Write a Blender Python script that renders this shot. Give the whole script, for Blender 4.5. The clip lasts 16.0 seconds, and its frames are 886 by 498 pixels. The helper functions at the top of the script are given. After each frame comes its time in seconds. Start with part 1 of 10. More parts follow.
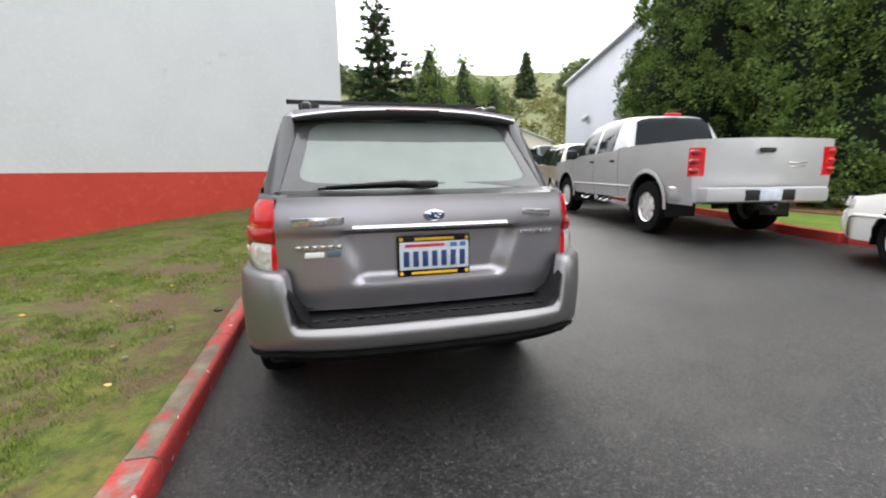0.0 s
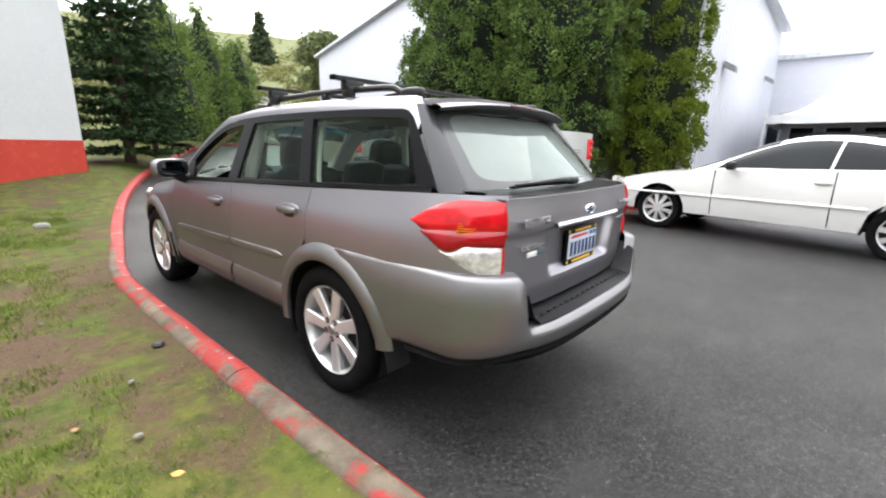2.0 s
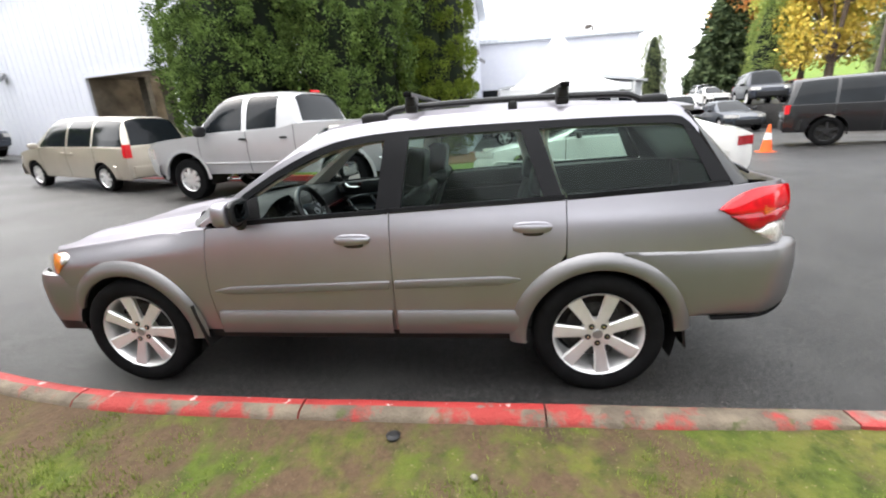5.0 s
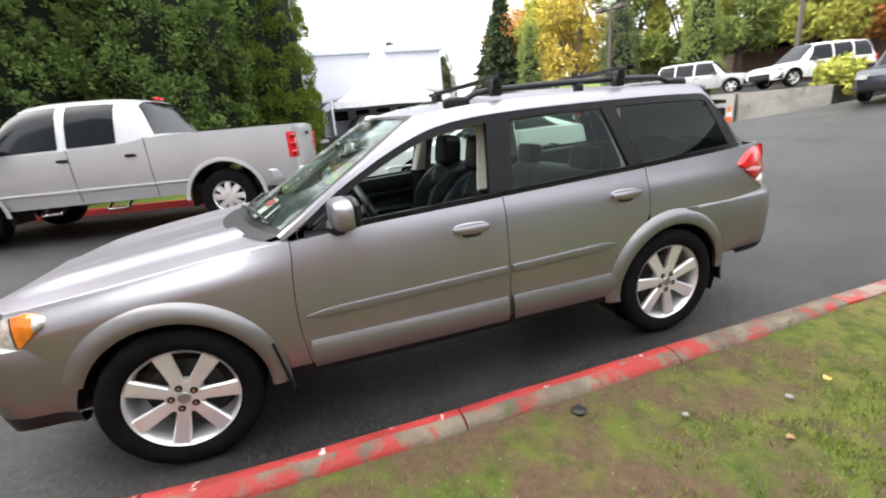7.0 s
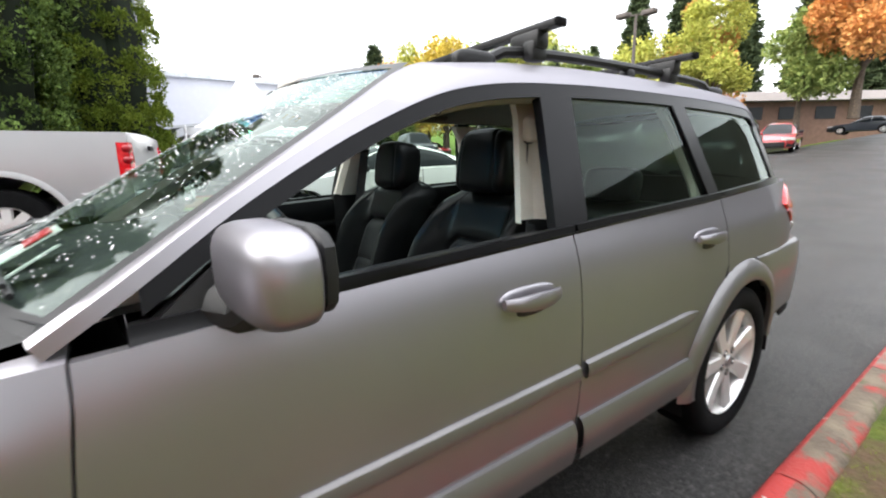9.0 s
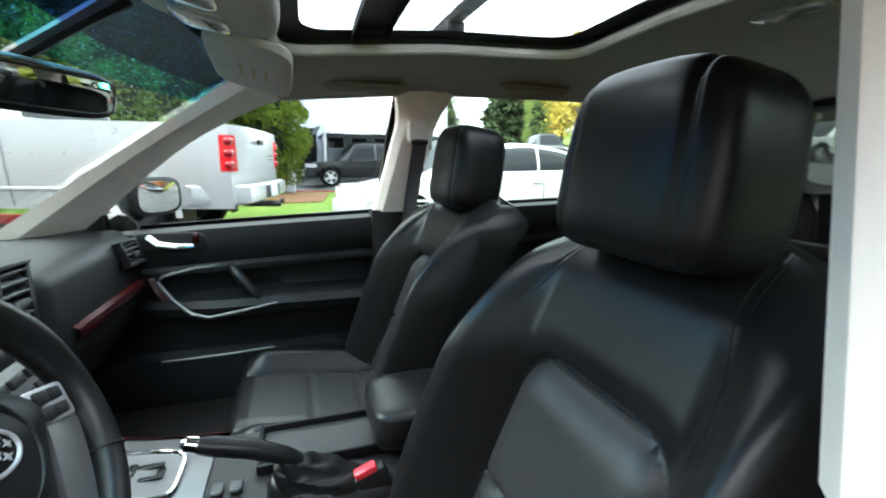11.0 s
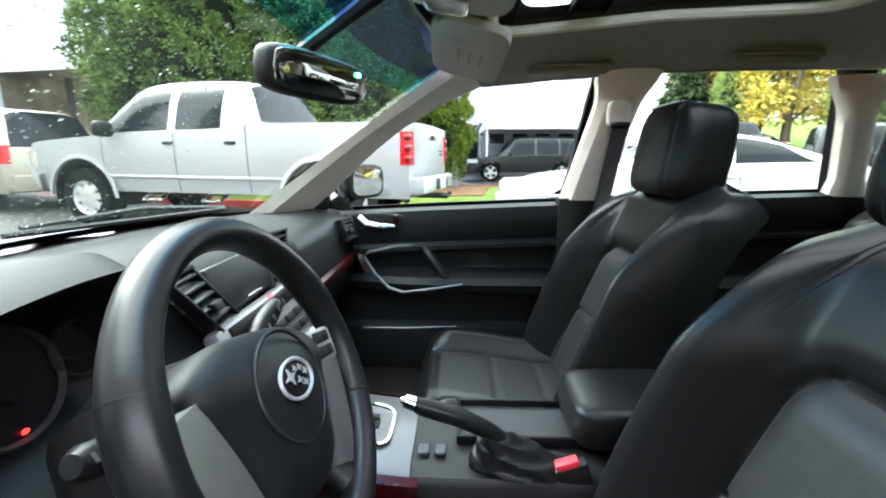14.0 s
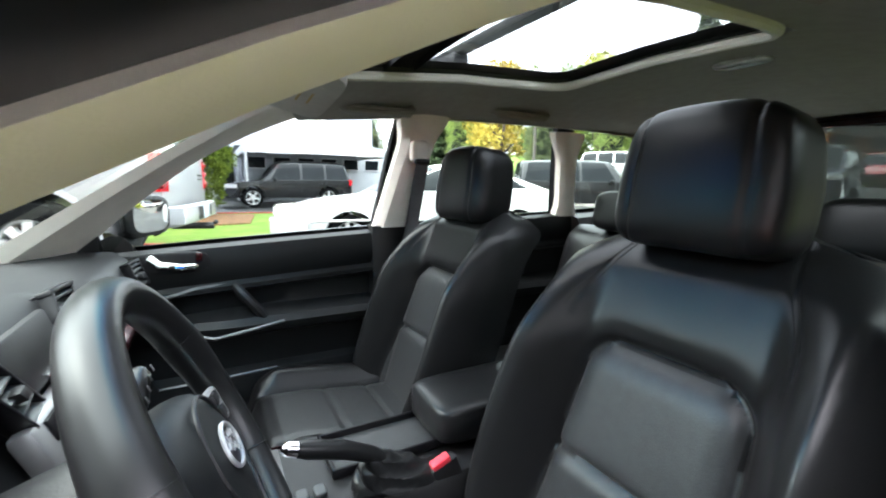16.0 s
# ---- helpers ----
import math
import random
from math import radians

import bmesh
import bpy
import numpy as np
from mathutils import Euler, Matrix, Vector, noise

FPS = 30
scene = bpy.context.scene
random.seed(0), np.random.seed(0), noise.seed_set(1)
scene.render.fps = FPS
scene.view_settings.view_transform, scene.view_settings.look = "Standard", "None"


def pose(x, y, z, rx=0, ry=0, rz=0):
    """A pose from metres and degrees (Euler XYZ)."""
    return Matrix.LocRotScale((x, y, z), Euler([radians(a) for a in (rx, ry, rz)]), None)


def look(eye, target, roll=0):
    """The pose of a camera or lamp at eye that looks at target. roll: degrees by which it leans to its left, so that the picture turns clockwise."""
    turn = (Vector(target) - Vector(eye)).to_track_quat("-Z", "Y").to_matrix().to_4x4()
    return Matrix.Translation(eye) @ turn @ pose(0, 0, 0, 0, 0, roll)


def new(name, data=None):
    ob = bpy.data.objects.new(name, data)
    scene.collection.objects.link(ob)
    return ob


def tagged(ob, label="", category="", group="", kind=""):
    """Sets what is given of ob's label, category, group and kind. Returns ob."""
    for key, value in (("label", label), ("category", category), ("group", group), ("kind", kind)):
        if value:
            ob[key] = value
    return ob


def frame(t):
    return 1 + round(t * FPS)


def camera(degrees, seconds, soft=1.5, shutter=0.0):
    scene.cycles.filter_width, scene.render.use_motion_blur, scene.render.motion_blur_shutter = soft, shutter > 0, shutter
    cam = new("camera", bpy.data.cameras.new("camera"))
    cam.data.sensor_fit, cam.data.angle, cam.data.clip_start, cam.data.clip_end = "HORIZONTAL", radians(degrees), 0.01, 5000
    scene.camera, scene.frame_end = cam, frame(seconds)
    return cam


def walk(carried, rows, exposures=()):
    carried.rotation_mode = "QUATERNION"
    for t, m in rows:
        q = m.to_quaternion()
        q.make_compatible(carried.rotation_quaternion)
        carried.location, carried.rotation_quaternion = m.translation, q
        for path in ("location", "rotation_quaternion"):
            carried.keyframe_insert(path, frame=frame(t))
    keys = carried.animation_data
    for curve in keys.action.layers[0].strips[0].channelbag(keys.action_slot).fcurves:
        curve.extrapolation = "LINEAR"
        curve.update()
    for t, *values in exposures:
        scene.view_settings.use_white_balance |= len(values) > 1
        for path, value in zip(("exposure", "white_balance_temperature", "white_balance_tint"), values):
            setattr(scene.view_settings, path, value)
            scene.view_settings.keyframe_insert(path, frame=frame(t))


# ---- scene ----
cam = camera(91.7, 16.0, soft=2.0, shutter=0.35)
PATH = [
    (0, (-0.4, -2.679, 1.17), (0.091, -0.773, 0.815), -0.6),
    (0.5, (-0.822, -2.533, 1.186), (-0.045, -0.728, 0.813), 1.3),
    (1, (-1.195, -2.36, 1.189), (-0.115, -0.728, 0.78), 2.8),
    (1.5, (-1.578, -2.094, 1.207), (-0.28, -0.633, 0.784), 2.5),
    (2, (-1.963, -1.787, 1.265), (-0.508, -0.496, 0.799), 1.2),
    (2.5, (-2.215, -1.431, 1.299), (-0.663, -0.269, 0.804), 0.6),
    (3, (-2.46, -1.073, 1.34), (-0.804, -0.074, 0.828), 1.4),
    (3.5, (-2.663, -0.7, 1.363), (-0.943, 0.181, 0.846), -0.5),
    (4, (-2.83, -0.315, 1.397), (-1.015, 0.379, 0.926), -0.4),
    (4.2, (-2.901, -0.147, 1.413), (-1.057, 0.46, 0.933), -1.6),
    (6.3, (-2.919, 1.506, 1.482), (-1.019, 1.269, 0.902), -2.9),
    (6.5, (-2.883, 1.657, 1.452), (-0.984, 1.352, 0.902), -3.9),
    (7, (-2.744, 1.998, 1.408), (-0.911, 1.443, 0.833), -5.4),
    (7.5, (-2.507, 2.202, 1.31), (-0.734, 1.443, 0.779), -3.4),
    (8, (-2.157, 2.201, 1.163), (-0.474, 1.186, 0.791), -2.1),
    (8.5, (-1.825, 2.14, 1.211), (-0.229, 1.0, 0.819), -1.1),
    (10.8, (-0.777, 1.416, 1.212), (1.031, 0.685, 0.768), 0.9),
    (11, (-0.758, 1.387, 1.204), (1.1, 0.765, 0.806), 0.8),
    (11.5, (-0.747, 1.348, 1.187), (1.189, 1.018, 0.807), 0.9),
    (12, (-0.724, 1.345, 1.185), (1.244, 1.272, 0.834), 1.5),
    (12.5, (-0.715, 1.362, 1.176), (1.248, 1.47, 0.811), 1.8),
    (13, (-0.721, 1.393, 1.175), (1.228, 1.629, 0.792), 2.0),
    (13.5, (-0.726, 1.435, 1.171), (1.212, 1.686, 0.748), 1.3),
    (14, (-0.723, 1.489, 1.173), (1.231, 1.553, 0.751), 0.2),
    (14.5, (-0.727, 1.539, 1.168), (1.217, 1.362, 0.73), -1.0),
    (15, (-0.729, 1.589, 1.163), (1.178, 1.154, 0.747), -1.9),
    (15.5, (-0.738, 1.631, 1.185), (1.104, 0.93, 0.845), -1.0),
    (16, (-0.743, 1.658, 1.194), (0.992, 0.712, 0.889), 0.7),
]
walk(cam, [(t, look(eye, target, roll)) for t, eye, target, roll in PATH],
     [(0.0, 2.08, 6500, 10), (1.0, 2.18, 6500, 10), (2.2, 2.42, 6500, 10), (4.2, 2.41, 6500, 10), (6.3, 2.35, 6500, 10), (8.7, 2.22, 6500, 10), (10.8, 3.7, 6150, 10), (16.0, 3.95, 6300, 16)])

# world: an even bright overcast
world = bpy.data.worlds.new("overcast")
scene.world = world
world.use_nodes = True
wn = world.node_tree
sky = wn.nodes.new("ShaderNodeTexSky")
sky.sky_type = "NISHITA"
sky.sun_disc = False
sky.sun_elevation = radians(50)
sky.sun_rotation = radians(15)
sky.air_density, sky.dust_density, sky.ozone_density = 1.6, 5.0, 1.0
soft_sky = wn.nodes.new("ShaderNodeHueSaturation")
soft_sky.inputs["Saturation"].default_value = 0.30
soft_sky.inputs["Value"].default_value = 1.0
wn.links.new(sky.outputs[0], soft_sky.inputs["Color"])
cloud = wn.nodes.new("ShaderNodeMixRGB")
cloud.inputs[0].default_value = 0.7
cloud.inputs[2].default_value = (3.6, 3.68, 3.85, 1)
wn.links.new(soft_sky.outputs[0], cloud.inputs[1])
wn.links.new(cloud.outputs[0], wn.nodes["Background"].inputs[0])
wn.nodes["Background"].inputs[1].default_value = 0.15
sun = new("sun", bpy.data.lights.new("sun", "SUN"))
sun.data.energy, sun.data.angle, sun.data.color = 0.75, radians(110), (1.0, 0.98, 0.96)
sun.matrix_world = look((0, 0, 60), (-6, -22, 0))


# ---- materials ----
def material(name, color, rough=0.5, metal=0.0, coat=0.0, coat_rough=0.05, var=0.12, scale=6.0, bump=0.0, bscale=80.0,
             color2=None, spec=0.5, rvar=0.0):
    """A surface with variation at two scales, fine relief and roughness that differs from place to place."""
    m = bpy.data.materials.new(name)
    m.use_nodes = True
    nt = m.node_tree
    b = nt.nodes["Principled BSDF"]
    b.inputs["Roughness"].default_value = rough
    b.inputs["Metallic"].default_value = metal
    b.inputs["Specular IOR Level"].default_value = spec
    b.inputs["Coat Weight"].default_value = coat
    b.inputs["Coat Roughness"].default_value = coat_rough
    geo = nt.nodes.new("ShaderNodeTexCoord")
    n1 = nt.nodes.new("ShaderNodeTexNoise")
    n1.inputs["Scale"].default_value = scale
    n1.inputs["Detail"].default_value = 6
    nt.links.new(geo.outputs["Object"], n1.inputs["Vector"])
    ramp = nt.nodes.new("ShaderNodeValToRGB")
    c2 = color2 or tuple(min(1, c * (1 + var)) for c in color)
    c1 = color if color2 else tuple(c * (1 - var) for c in color)
    ramp.color_ramp.elements[0].color = (*c1, 1)
    ramp.color_ramp.elements[1].color = (*c2, 1)
    ramp.color_ramp.elements[0].position, ramp.color_ramp.elements[1].position = 0.35, 0.65
    nt.links.new(n1.outputs[0], ramp.inputs[0])
    nt.links.new(ramp.outputs[0], b.inputs["Base Color"])
    if bump or rvar:
        n2 = nt.nodes.new("ShaderNodeTexNoise")
        n2.inputs["Scale"].default_value = bscale
        n2.inputs["Detail"].default_value = 4
        nt.links.new(geo.outputs["Object"], n2.inputs["Vector"])
    if bump:
        bp = nt.nodes.new("ShaderNodeBump")
        bp.inputs["Strength"].default_value = bump
        bp.inputs["Distance"].default_value = 0.01
        nt.links.new(n2.outputs[0], bp.inputs["Height"])
        nt.links.new(bp.outputs[0], b.inputs["Normal"])
    if rvar:
        mr = nt.nodes.new("ShaderNodeMapRange")
        mr.inputs["To Min"].default_value = max(0.02, rough - rvar)
        mr.inputs["To Max"].default_value = min(1, rough + rvar)
        nt.links.new(n1.outputs[0], mr.inputs["Value"])
        nt.links.new(mr.outputs[0], b.inputs["Roughness"])
    return m


def glass(name, tint, gloss=1.0, base=0.028, film=0.0):
    """A thin clear pane: light passes with a tint, and the sky shows in its gloss."""
    m = bpy.data.materials.new(name)
    m.use_nodes = True
    nt = m.node_tree
    nt.nodes.remove(nt.nodes["Principled BSDF"])
    tr = nt.nodes.new("ShaderNodeBsdfTransparent")
    tr.inputs[0].default_value = (*tint, 1)
    gl = nt.nodes.new("ShaderNodeBsdfGlossy")
    gl.inputs["Roughness"].default_value = 0.02
    gl.inputs["Color"].default_value = (gloss * 0.9, gloss, gloss * 0.95, 1)
    lw = nt.nodes.new("ShaderNodeLayerWeight")
    lw.inputs["Blend"].default_value = 0.5
    pw = nt.nodes.new("ShaderNodeMath")
    pw.operation = "POWER"
    pw.inputs[1].default_value = 5.0
    fr = nt.nodes.new("ShaderNodeMath")
    fr.operation = "MULTIPLY_ADD"
    fr.inputs[1].default_value = 0.75
    fr.inputs[2].default_value = base
    nt.links.new(lw.outputs["Facing"], pw.inputs[0])
    nt.links.new(pw.outputs[0], fr.inputs[0])
    mix = nt.nodes.new("ShaderNodeMixShader")
    nt.links.new(fr.outputs[0], mix.inputs[0])
    nt.links.new(tr.outputs[0], mix.inputs[1])
    nt.links.new(gl.outputs[0], mix.inputs[2])
    out = mix.outputs[0]
    if film:
        # a thin film of damp dust that scatters the daylight
        df = nt.nodes.new("ShaderNodeBsdfDiffuse")
        df.inputs[0].default_value = (0.62, 0.68, 0.64, 1)
        tc = nt.nodes.new("ShaderNodeTexCoord")
        no = nt.nodes.new("ShaderNodeTexNoise")
        no.inputs["Scale"].default_value = 3.0
        no.inputs["Detail"].default_value = 5
        nt.links.new(tc.outputs["Object"], no.inputs["Vector"])
        mr = nt.nodes.new("ShaderNodeMapRange")
        mr.inputs["To Min"].default_value, mr.inputs["To Max"].default_value = film * 0.7, film * 1.3
        nt.links.new(no.outputs[0], mr.inputs["Value"])
        m2 = nt.nodes.new("ShaderNodeMixShader")
        nt.links.new(mr.outputs[0], m2.inputs[0])
        nt.links.new(out, m2.inputs[1])
        nt.links.new(df.outputs[0], m2.inputs[2])
        out = m2.outputs[0]
    nt.links.new(out, nt.nodes["Material Output"].inputs[0])
    return m


def stained(name, spots, rough=0.8, bump=0.3, bscale=60.0, spec=0.4, rough2=None):
    """A ground or wall of several colours: spots are rows of (colour, noise scale, threshold, softness) laid one over the other."""
    m = bpy.data.materials.new(name)
    m.use_nodes = True
    nt = m.node_tree
    b = nt.nodes["Principled BSDF"]
    b.inputs["Roughness"].default_value = rough
    b.inputs["Specular IOR Level"].default_value = spec
    tc = nt.nodes.new("ShaderNodeTexCoord")
    last = None
    for n, (color, scale, at, soft) in enumerate(spots):
        if last is None:
            rgb = nt.nodes.new("ShaderNodeRGB")
            rgb.outputs[0].default_value = (*color, 1)
            last = rgb.outputs[0]
            continue
        no = nt.nodes.new("ShaderNodeTexNoise")
        no.inputs["Scale"].default_value = scale
        no.inputs["Detail"].default_value = 7
        no.inputs["Roughness"].default_value = 0.6
        off = nt.nodes.new("ShaderNodeMapping")
        off.inputs["Location"].default_value = (3.1 * n, 7.7 * n, 1.3 * n)
        nt.links.new(tc.outputs["Object"], off.inputs[0])
        nt.links.new(off.outputs[0], no.inputs["Vector"])
        mr = nt.nodes.new("ShaderNodeMapRange")
        mr.inputs["From Min"].default_value = at - soft
        mr.inputs["From Max"].default_value = at + soft
        nt.links.new(no.outputs[0], mr.inputs["Value"])
        mx = nt.nodes.new("ShaderNodeMixRGB")
        mx.inputs[2].default_value = (*color, 1)
        nt.links.new(mr.outputs[0], mx.inputs[0])
        nt.links.new(last, mx.inputs[1])
        last = mx.outputs[0]
    nt.links.new(last, b.inputs["Base Color"])
    no = nt.nodes.new("ShaderNodeTexNoise")
    no.inputs["Scale"].default_value = bscale
    no.inputs["Detail"].default_value = 8
    nt.links.new(tc.outputs["Object"], no.inputs["Vector"])
    bp = nt.nodes.new("ShaderNodeBump")
    bp.inputs["Strength"].default_value = bump
    bp.inputs["Distance"].default_value = 0.02
    nt.links.new(no.outputs[0], bp.inputs["Height"])
    nt.links.new(bp.outputs[0], b.inputs["Normal"])
    if rough2 is not None:
        n3 = nt.nodes.new("ShaderNodeTexNoise")
        n3.inputs["Scale"].default_value = 0.6
        n3.inputs["Detail"].default_value = 5
        nt.links.new(tc.outputs["Object"], n3.inputs["Vector"])
        mr = nt.nodes.new("ShaderNodeMapRange")
        mr.inputs["From Min"].default_value, mr.inputs["From Max"].default_value = 0.35, 0.65
        mr.inputs["To Min"].default_value, mr.inputs["To Max"].default_value = rough, rough2
        nt.links.new(n3.outputs[0], mr.inputs["Value"])
        nt.links.new(mr.outputs[0], b.inputs["Roughness"])
    return m


def foliage(name, dark, light, rough=0.85):
    """Leaves whose colour differs from clump to clump and leaf to leaf."""
    m = bpy.data.materials.new(name)
    m.use_nodes = True
    nt = m.node_tree
    b = nt.nodes["Principled BSDF"]
    b.inputs["Roughness"].default_value = rough
    b.inputs["Specular IOR Level"].default_value = 0.10
    geo = nt.nodes.new("ShaderNodeNewGeometry")
    tc = nt.nodes.new("ShaderNodeTexCoord")
    no = nt.nodes.new("ShaderNodeTexNoise")
    no.inputs["Scale"].default_value = 1.9
    no.inputs["Detail"].default_value = 3
    nt.links.new(tc.outputs["Object"], no.inputs["Vector"])
    add = nt.nodes.new("ShaderNodeMath")
    add.operation = "MULTIPLY_ADD"
    add.inputs[1].default_value = 0.5
    nt.links.new(geo.outputs["Random Per Island"], add.inputs[0])
    nt.links.new(no.outputs[0], add.inputs[2])
    mr = nt.nodes.new("ShaderNodeMapRange")
    mr.inputs["From Min"].default_value, mr.inputs["From Max"].default_value = 0.45, 1.0
    nt.links.new(add.outputs[0], mr.inputs["Value"])
    mx = nt.nodes.new("ShaderNodeMixRGB")
    mx.inputs[1].default_value, mx.inputs[2].default_value = (*dark, 1), (*light, 1)
    nt.links.new(mr.outputs[0], mx.inputs[0])
    nt.links.new(mx.outputs[0], b.inputs["Base Color"])
    return m


def glow(name, color, strength):
    m = bpy.data.materials.new(name)
    m.use_nodes = True
    b = m.node_tree.nodes["Principled BSDF"]
    b.inputs["Base Color"].default_value = (*color, 1)
    b.inputs["Emission Color"].default_value = (*color, 1)
    b.inputs["Emission Strength"].default_value = strength
    return m


M_PAINT = material("grey_metallic_paint", (0.385, 0.371, 0.398), 0.37, 0.92, coat=0.14, coat_rough=0.03, var=0.05, scale=1.5)
M_CLAD = material("satin_grey_trim_paint", (0.235, 0.228, 0.230), 0.40, 0.8, coat=0.5, coat_rough=0.12, var=0.05, scale=2)
M_BLACK = material("black_plastic", (0.008, 0.008, 0.0085), 0.48, spec=0.4, bump=0.1, bscale=400, var=0.2)
M_GLOSSBLACK = material("gloss_black_trim", (0.007, 0.007, 0.008), 0.30, spec=0.16, var=0.1)
M_RUBBER = material("tyre_rubber", (0.0055, 0.0055, 0.0058), 0.85, spec=0.10, bump=0.25, bscale=150, var=0.3, scale=12)
M_ALLOY = material("silver_alloy", (0.74, 0.73, 0.72), 0.36, 0.6, coat=0.4, var=0.08, scale=9)
M_DARKMETAL = material("dark_brake_metal", (0.05, 0.048, 0.045), 0.6, 0.5, var=0.4, scale=20)
M_CHROME = material("chrome", (0.75, 0.75, 0.76), 0.08, 1.0, var=0.03)
M_GLASS = glass("tinted_car_glass", (0.58, 0.67, 0.64))
M_GLASSR = glass("privacy_glass", (0.55, 0.66, 0.60), base=0.016)
M_REARGLASS = glass("rear_window_glass", (0.10, 0.13, 0.115), base=0.09, film=0.20)
M_CLEARGLASS = glass("windscreen_glass", (0.66, 0.77, 0.72), base=0.035)
M_ROOFGLASS = glass("sunroof_glass_tint", (0.36, 0.40, 0.40), base=0.035)
M_DARKGLASS = material("dark_car_glass", (0.008, 0.010, 0.012), 0.06, spec=0.18, var=0.2, scale=2)
M_DEEPRED = material("deep_red_lens", (0.30, 0.003, 0.008), 0.14, coat=0.35, var=0.2, scale=22, spec=0.4)
M_REDLENS = material("red_lens", (0.58, 0.006, 0.012), 0.14, coat=0.35, var=0.2, scale=22, spec=0.4)
M_CLEARLENS = material("clear_lens", (0.62, 0.60, 0.57), 0.12, 0.3, coat=1.0, var=0.3, scale=40)
M_AMBER = material("amber_lens", (0.75, 0.20, 0.015), 0.12, coat=1.0, var=0.15, scale=30)
M_LEATHER = material("black_leather", (0.0075, 0.0080, 0.0084), 0.33, spec=0.26, var=0.15, scale=5, bump=0.05, bscale=500, rvar=0.06)
M_LEATHER2 = material("perforated_black_leather", (0.0215, 0.023, 0.0238), 0.38, spec=0.36, var=0.12, scale=60, bump=0.12, bscale=500)
M_STITCH = material("dark_grey_thread", (0.010, 0.0105, 0.011), 0.7, var=0.3, scale=200, spec=0.2)
M_SOFT = material("soft_black_dash", (0.0060, 0.0070, 0.0076), 0.50, spec=0.30, var=0.15, scale=4, bump=0.06, bscale=700)
M_LINER = material("grey_headliner_cloth", (0.36, 0.335, 0.30), 0.95, var=0.05, scale=30, bump=0.06, bscale=900)
M_BEIGE = material("ivory_pillar_trim", (0.80, 0.755, 0.67), 0.6, var=0.04, scale=20, bump=0.05, bscale=900)
M_WOOD = material("dark_red_wood_trim", (0.016, 0.0015, 0.002), 0.25, coat=0.25, var=0.5, scale=8, color2=(0.034, 0.003, 0.004), spec=0.3)
M_SILVER = material("brushed_silver_plastic", (0.33, 0.335, 0.34), 0.35, 0.8, var=0.08, scale=15)
M_DIMSILVER = material("dull_silver_panel", (0.15, 0.152, 0.155), 0.42, 0.75, var=0.1, scale=12)
M_SATIN = material("satin_silver_paint", (0.42, 0.425, 0.43), 0.34, 0.35, var=0.08, scale=15)
M_CARPET = material("black_carpet", (0.012, 0.012, 0.013), 0.98, bump=0.6, bscale=300, var=0.3, scale=40)
M_RED = material("red_plastic", (0.70, 0.03, 0.05), 0.4, var=0.05)
M_WHITE = material("white_print", (0.75, 0.75, 0.73), 0.5, var=0.04, scale=10)
M_YELLOW = material("yellow_plate_frame", (0.80, 0.46, 0.02), 0.4, var=0.06)
M_BLUEINK = material("dark_blue_ink", (0.02, 0.05, 0.16), 0.5)
M_PLATE = material("white_plate", (0.62, 0.68, 0.74), 0.4, var=0.08, scale=20)
M_BLUESHADE = glass("blue_shade_band", (0.018, 0.10, 0.38), base=0.02)
M_BLUESHADE2 = glass("pale_blue_shade_edge", (0.16, 0.62, 0.78), base=0.02)
M_RIMLEATHER = material("smooth_worn_leather", (0.008, 0.0086, 0.009), 0.33, spec=0.36, var=0.2, scale=12, bump=0.02, bscale=900, rvar=0.08)
M_PILLAR = material("dark_metallic_pillar", (0.035, 0.035, 0.037), 0.35, 0.3, coat=0.15, var=0.06, scale=3)
M_VISOR = material("beige_grey_visor_vinyl", (0.52, 0.49, 0.44), 0.65, var=0.06, scale=20, bump=0.08, bscale=700)
M_GUNMETAL = material("satin_gunmetal", (0.44, 0.455, 0.465), 0.30, 0.9, var=0.06, scale=20)
M_MUSTARD = material("faded_yellow_print", (0.42, 0.30, 0.10), 0.6, var=0.1, scale=30)
M_FRIT = material("dusty_dark_glass_print", (0.055, 0.057, 0.058), 0.22, spec=0.5, var=0.15, scale=6)
M_SLAT = material("grey_vent_slat", (0.030, 0.033, 0.035), 0.45, var=0.1, scale=8)


for m_ in (M_PAINT, M_CLAD):
    m_.node_tree.nodes["Principled BSDF"].inputs["Specular Tint"].default_value = (0.30, 0.30, 0.32, 1)


# ---- building helpers ----
def thing(name, label, category, group="", at=None):
    ob = new(name)
    ob.empty_display_size = 0.1
    if at is not None:
        ob.matrix_basis = at
    return tagged(ob, label, category, group)


def finish(bm, smooth=True, angle=35):
    bmesh.ops.recalc_face_normals(bm, faces=bm.faces)
    if smooth:
        for f in bm.faces:
            f.smooth = True
        for e in bm.edges:
            if len(e.link_faces) == 2 and e.calc_face_angle(0) > radians(angle):
                e.smooth = False


def part(name, bm, mat, parent=None, label="", smooth=True, angle=35, shadow=True):
    """Links a bmesh as one mesh object, under a thing or a part."""
    finish(bm, smooth, angle)
    me = bpy.data.meshes.new(name)
    bm.to_mesh(me)
    bm.free()
    for m in (mat if isinstance(mat, (list, tuple)) else [mat]):
        me.materials.append(m)
    ob = new(name, me)
    if parent is not None:
        ob.parent = parent
    if label:
        tagged(ob, label)
    if not shadow:
        ob.visible_shadow = False
    return ob


def B():
    return bmesh.new()


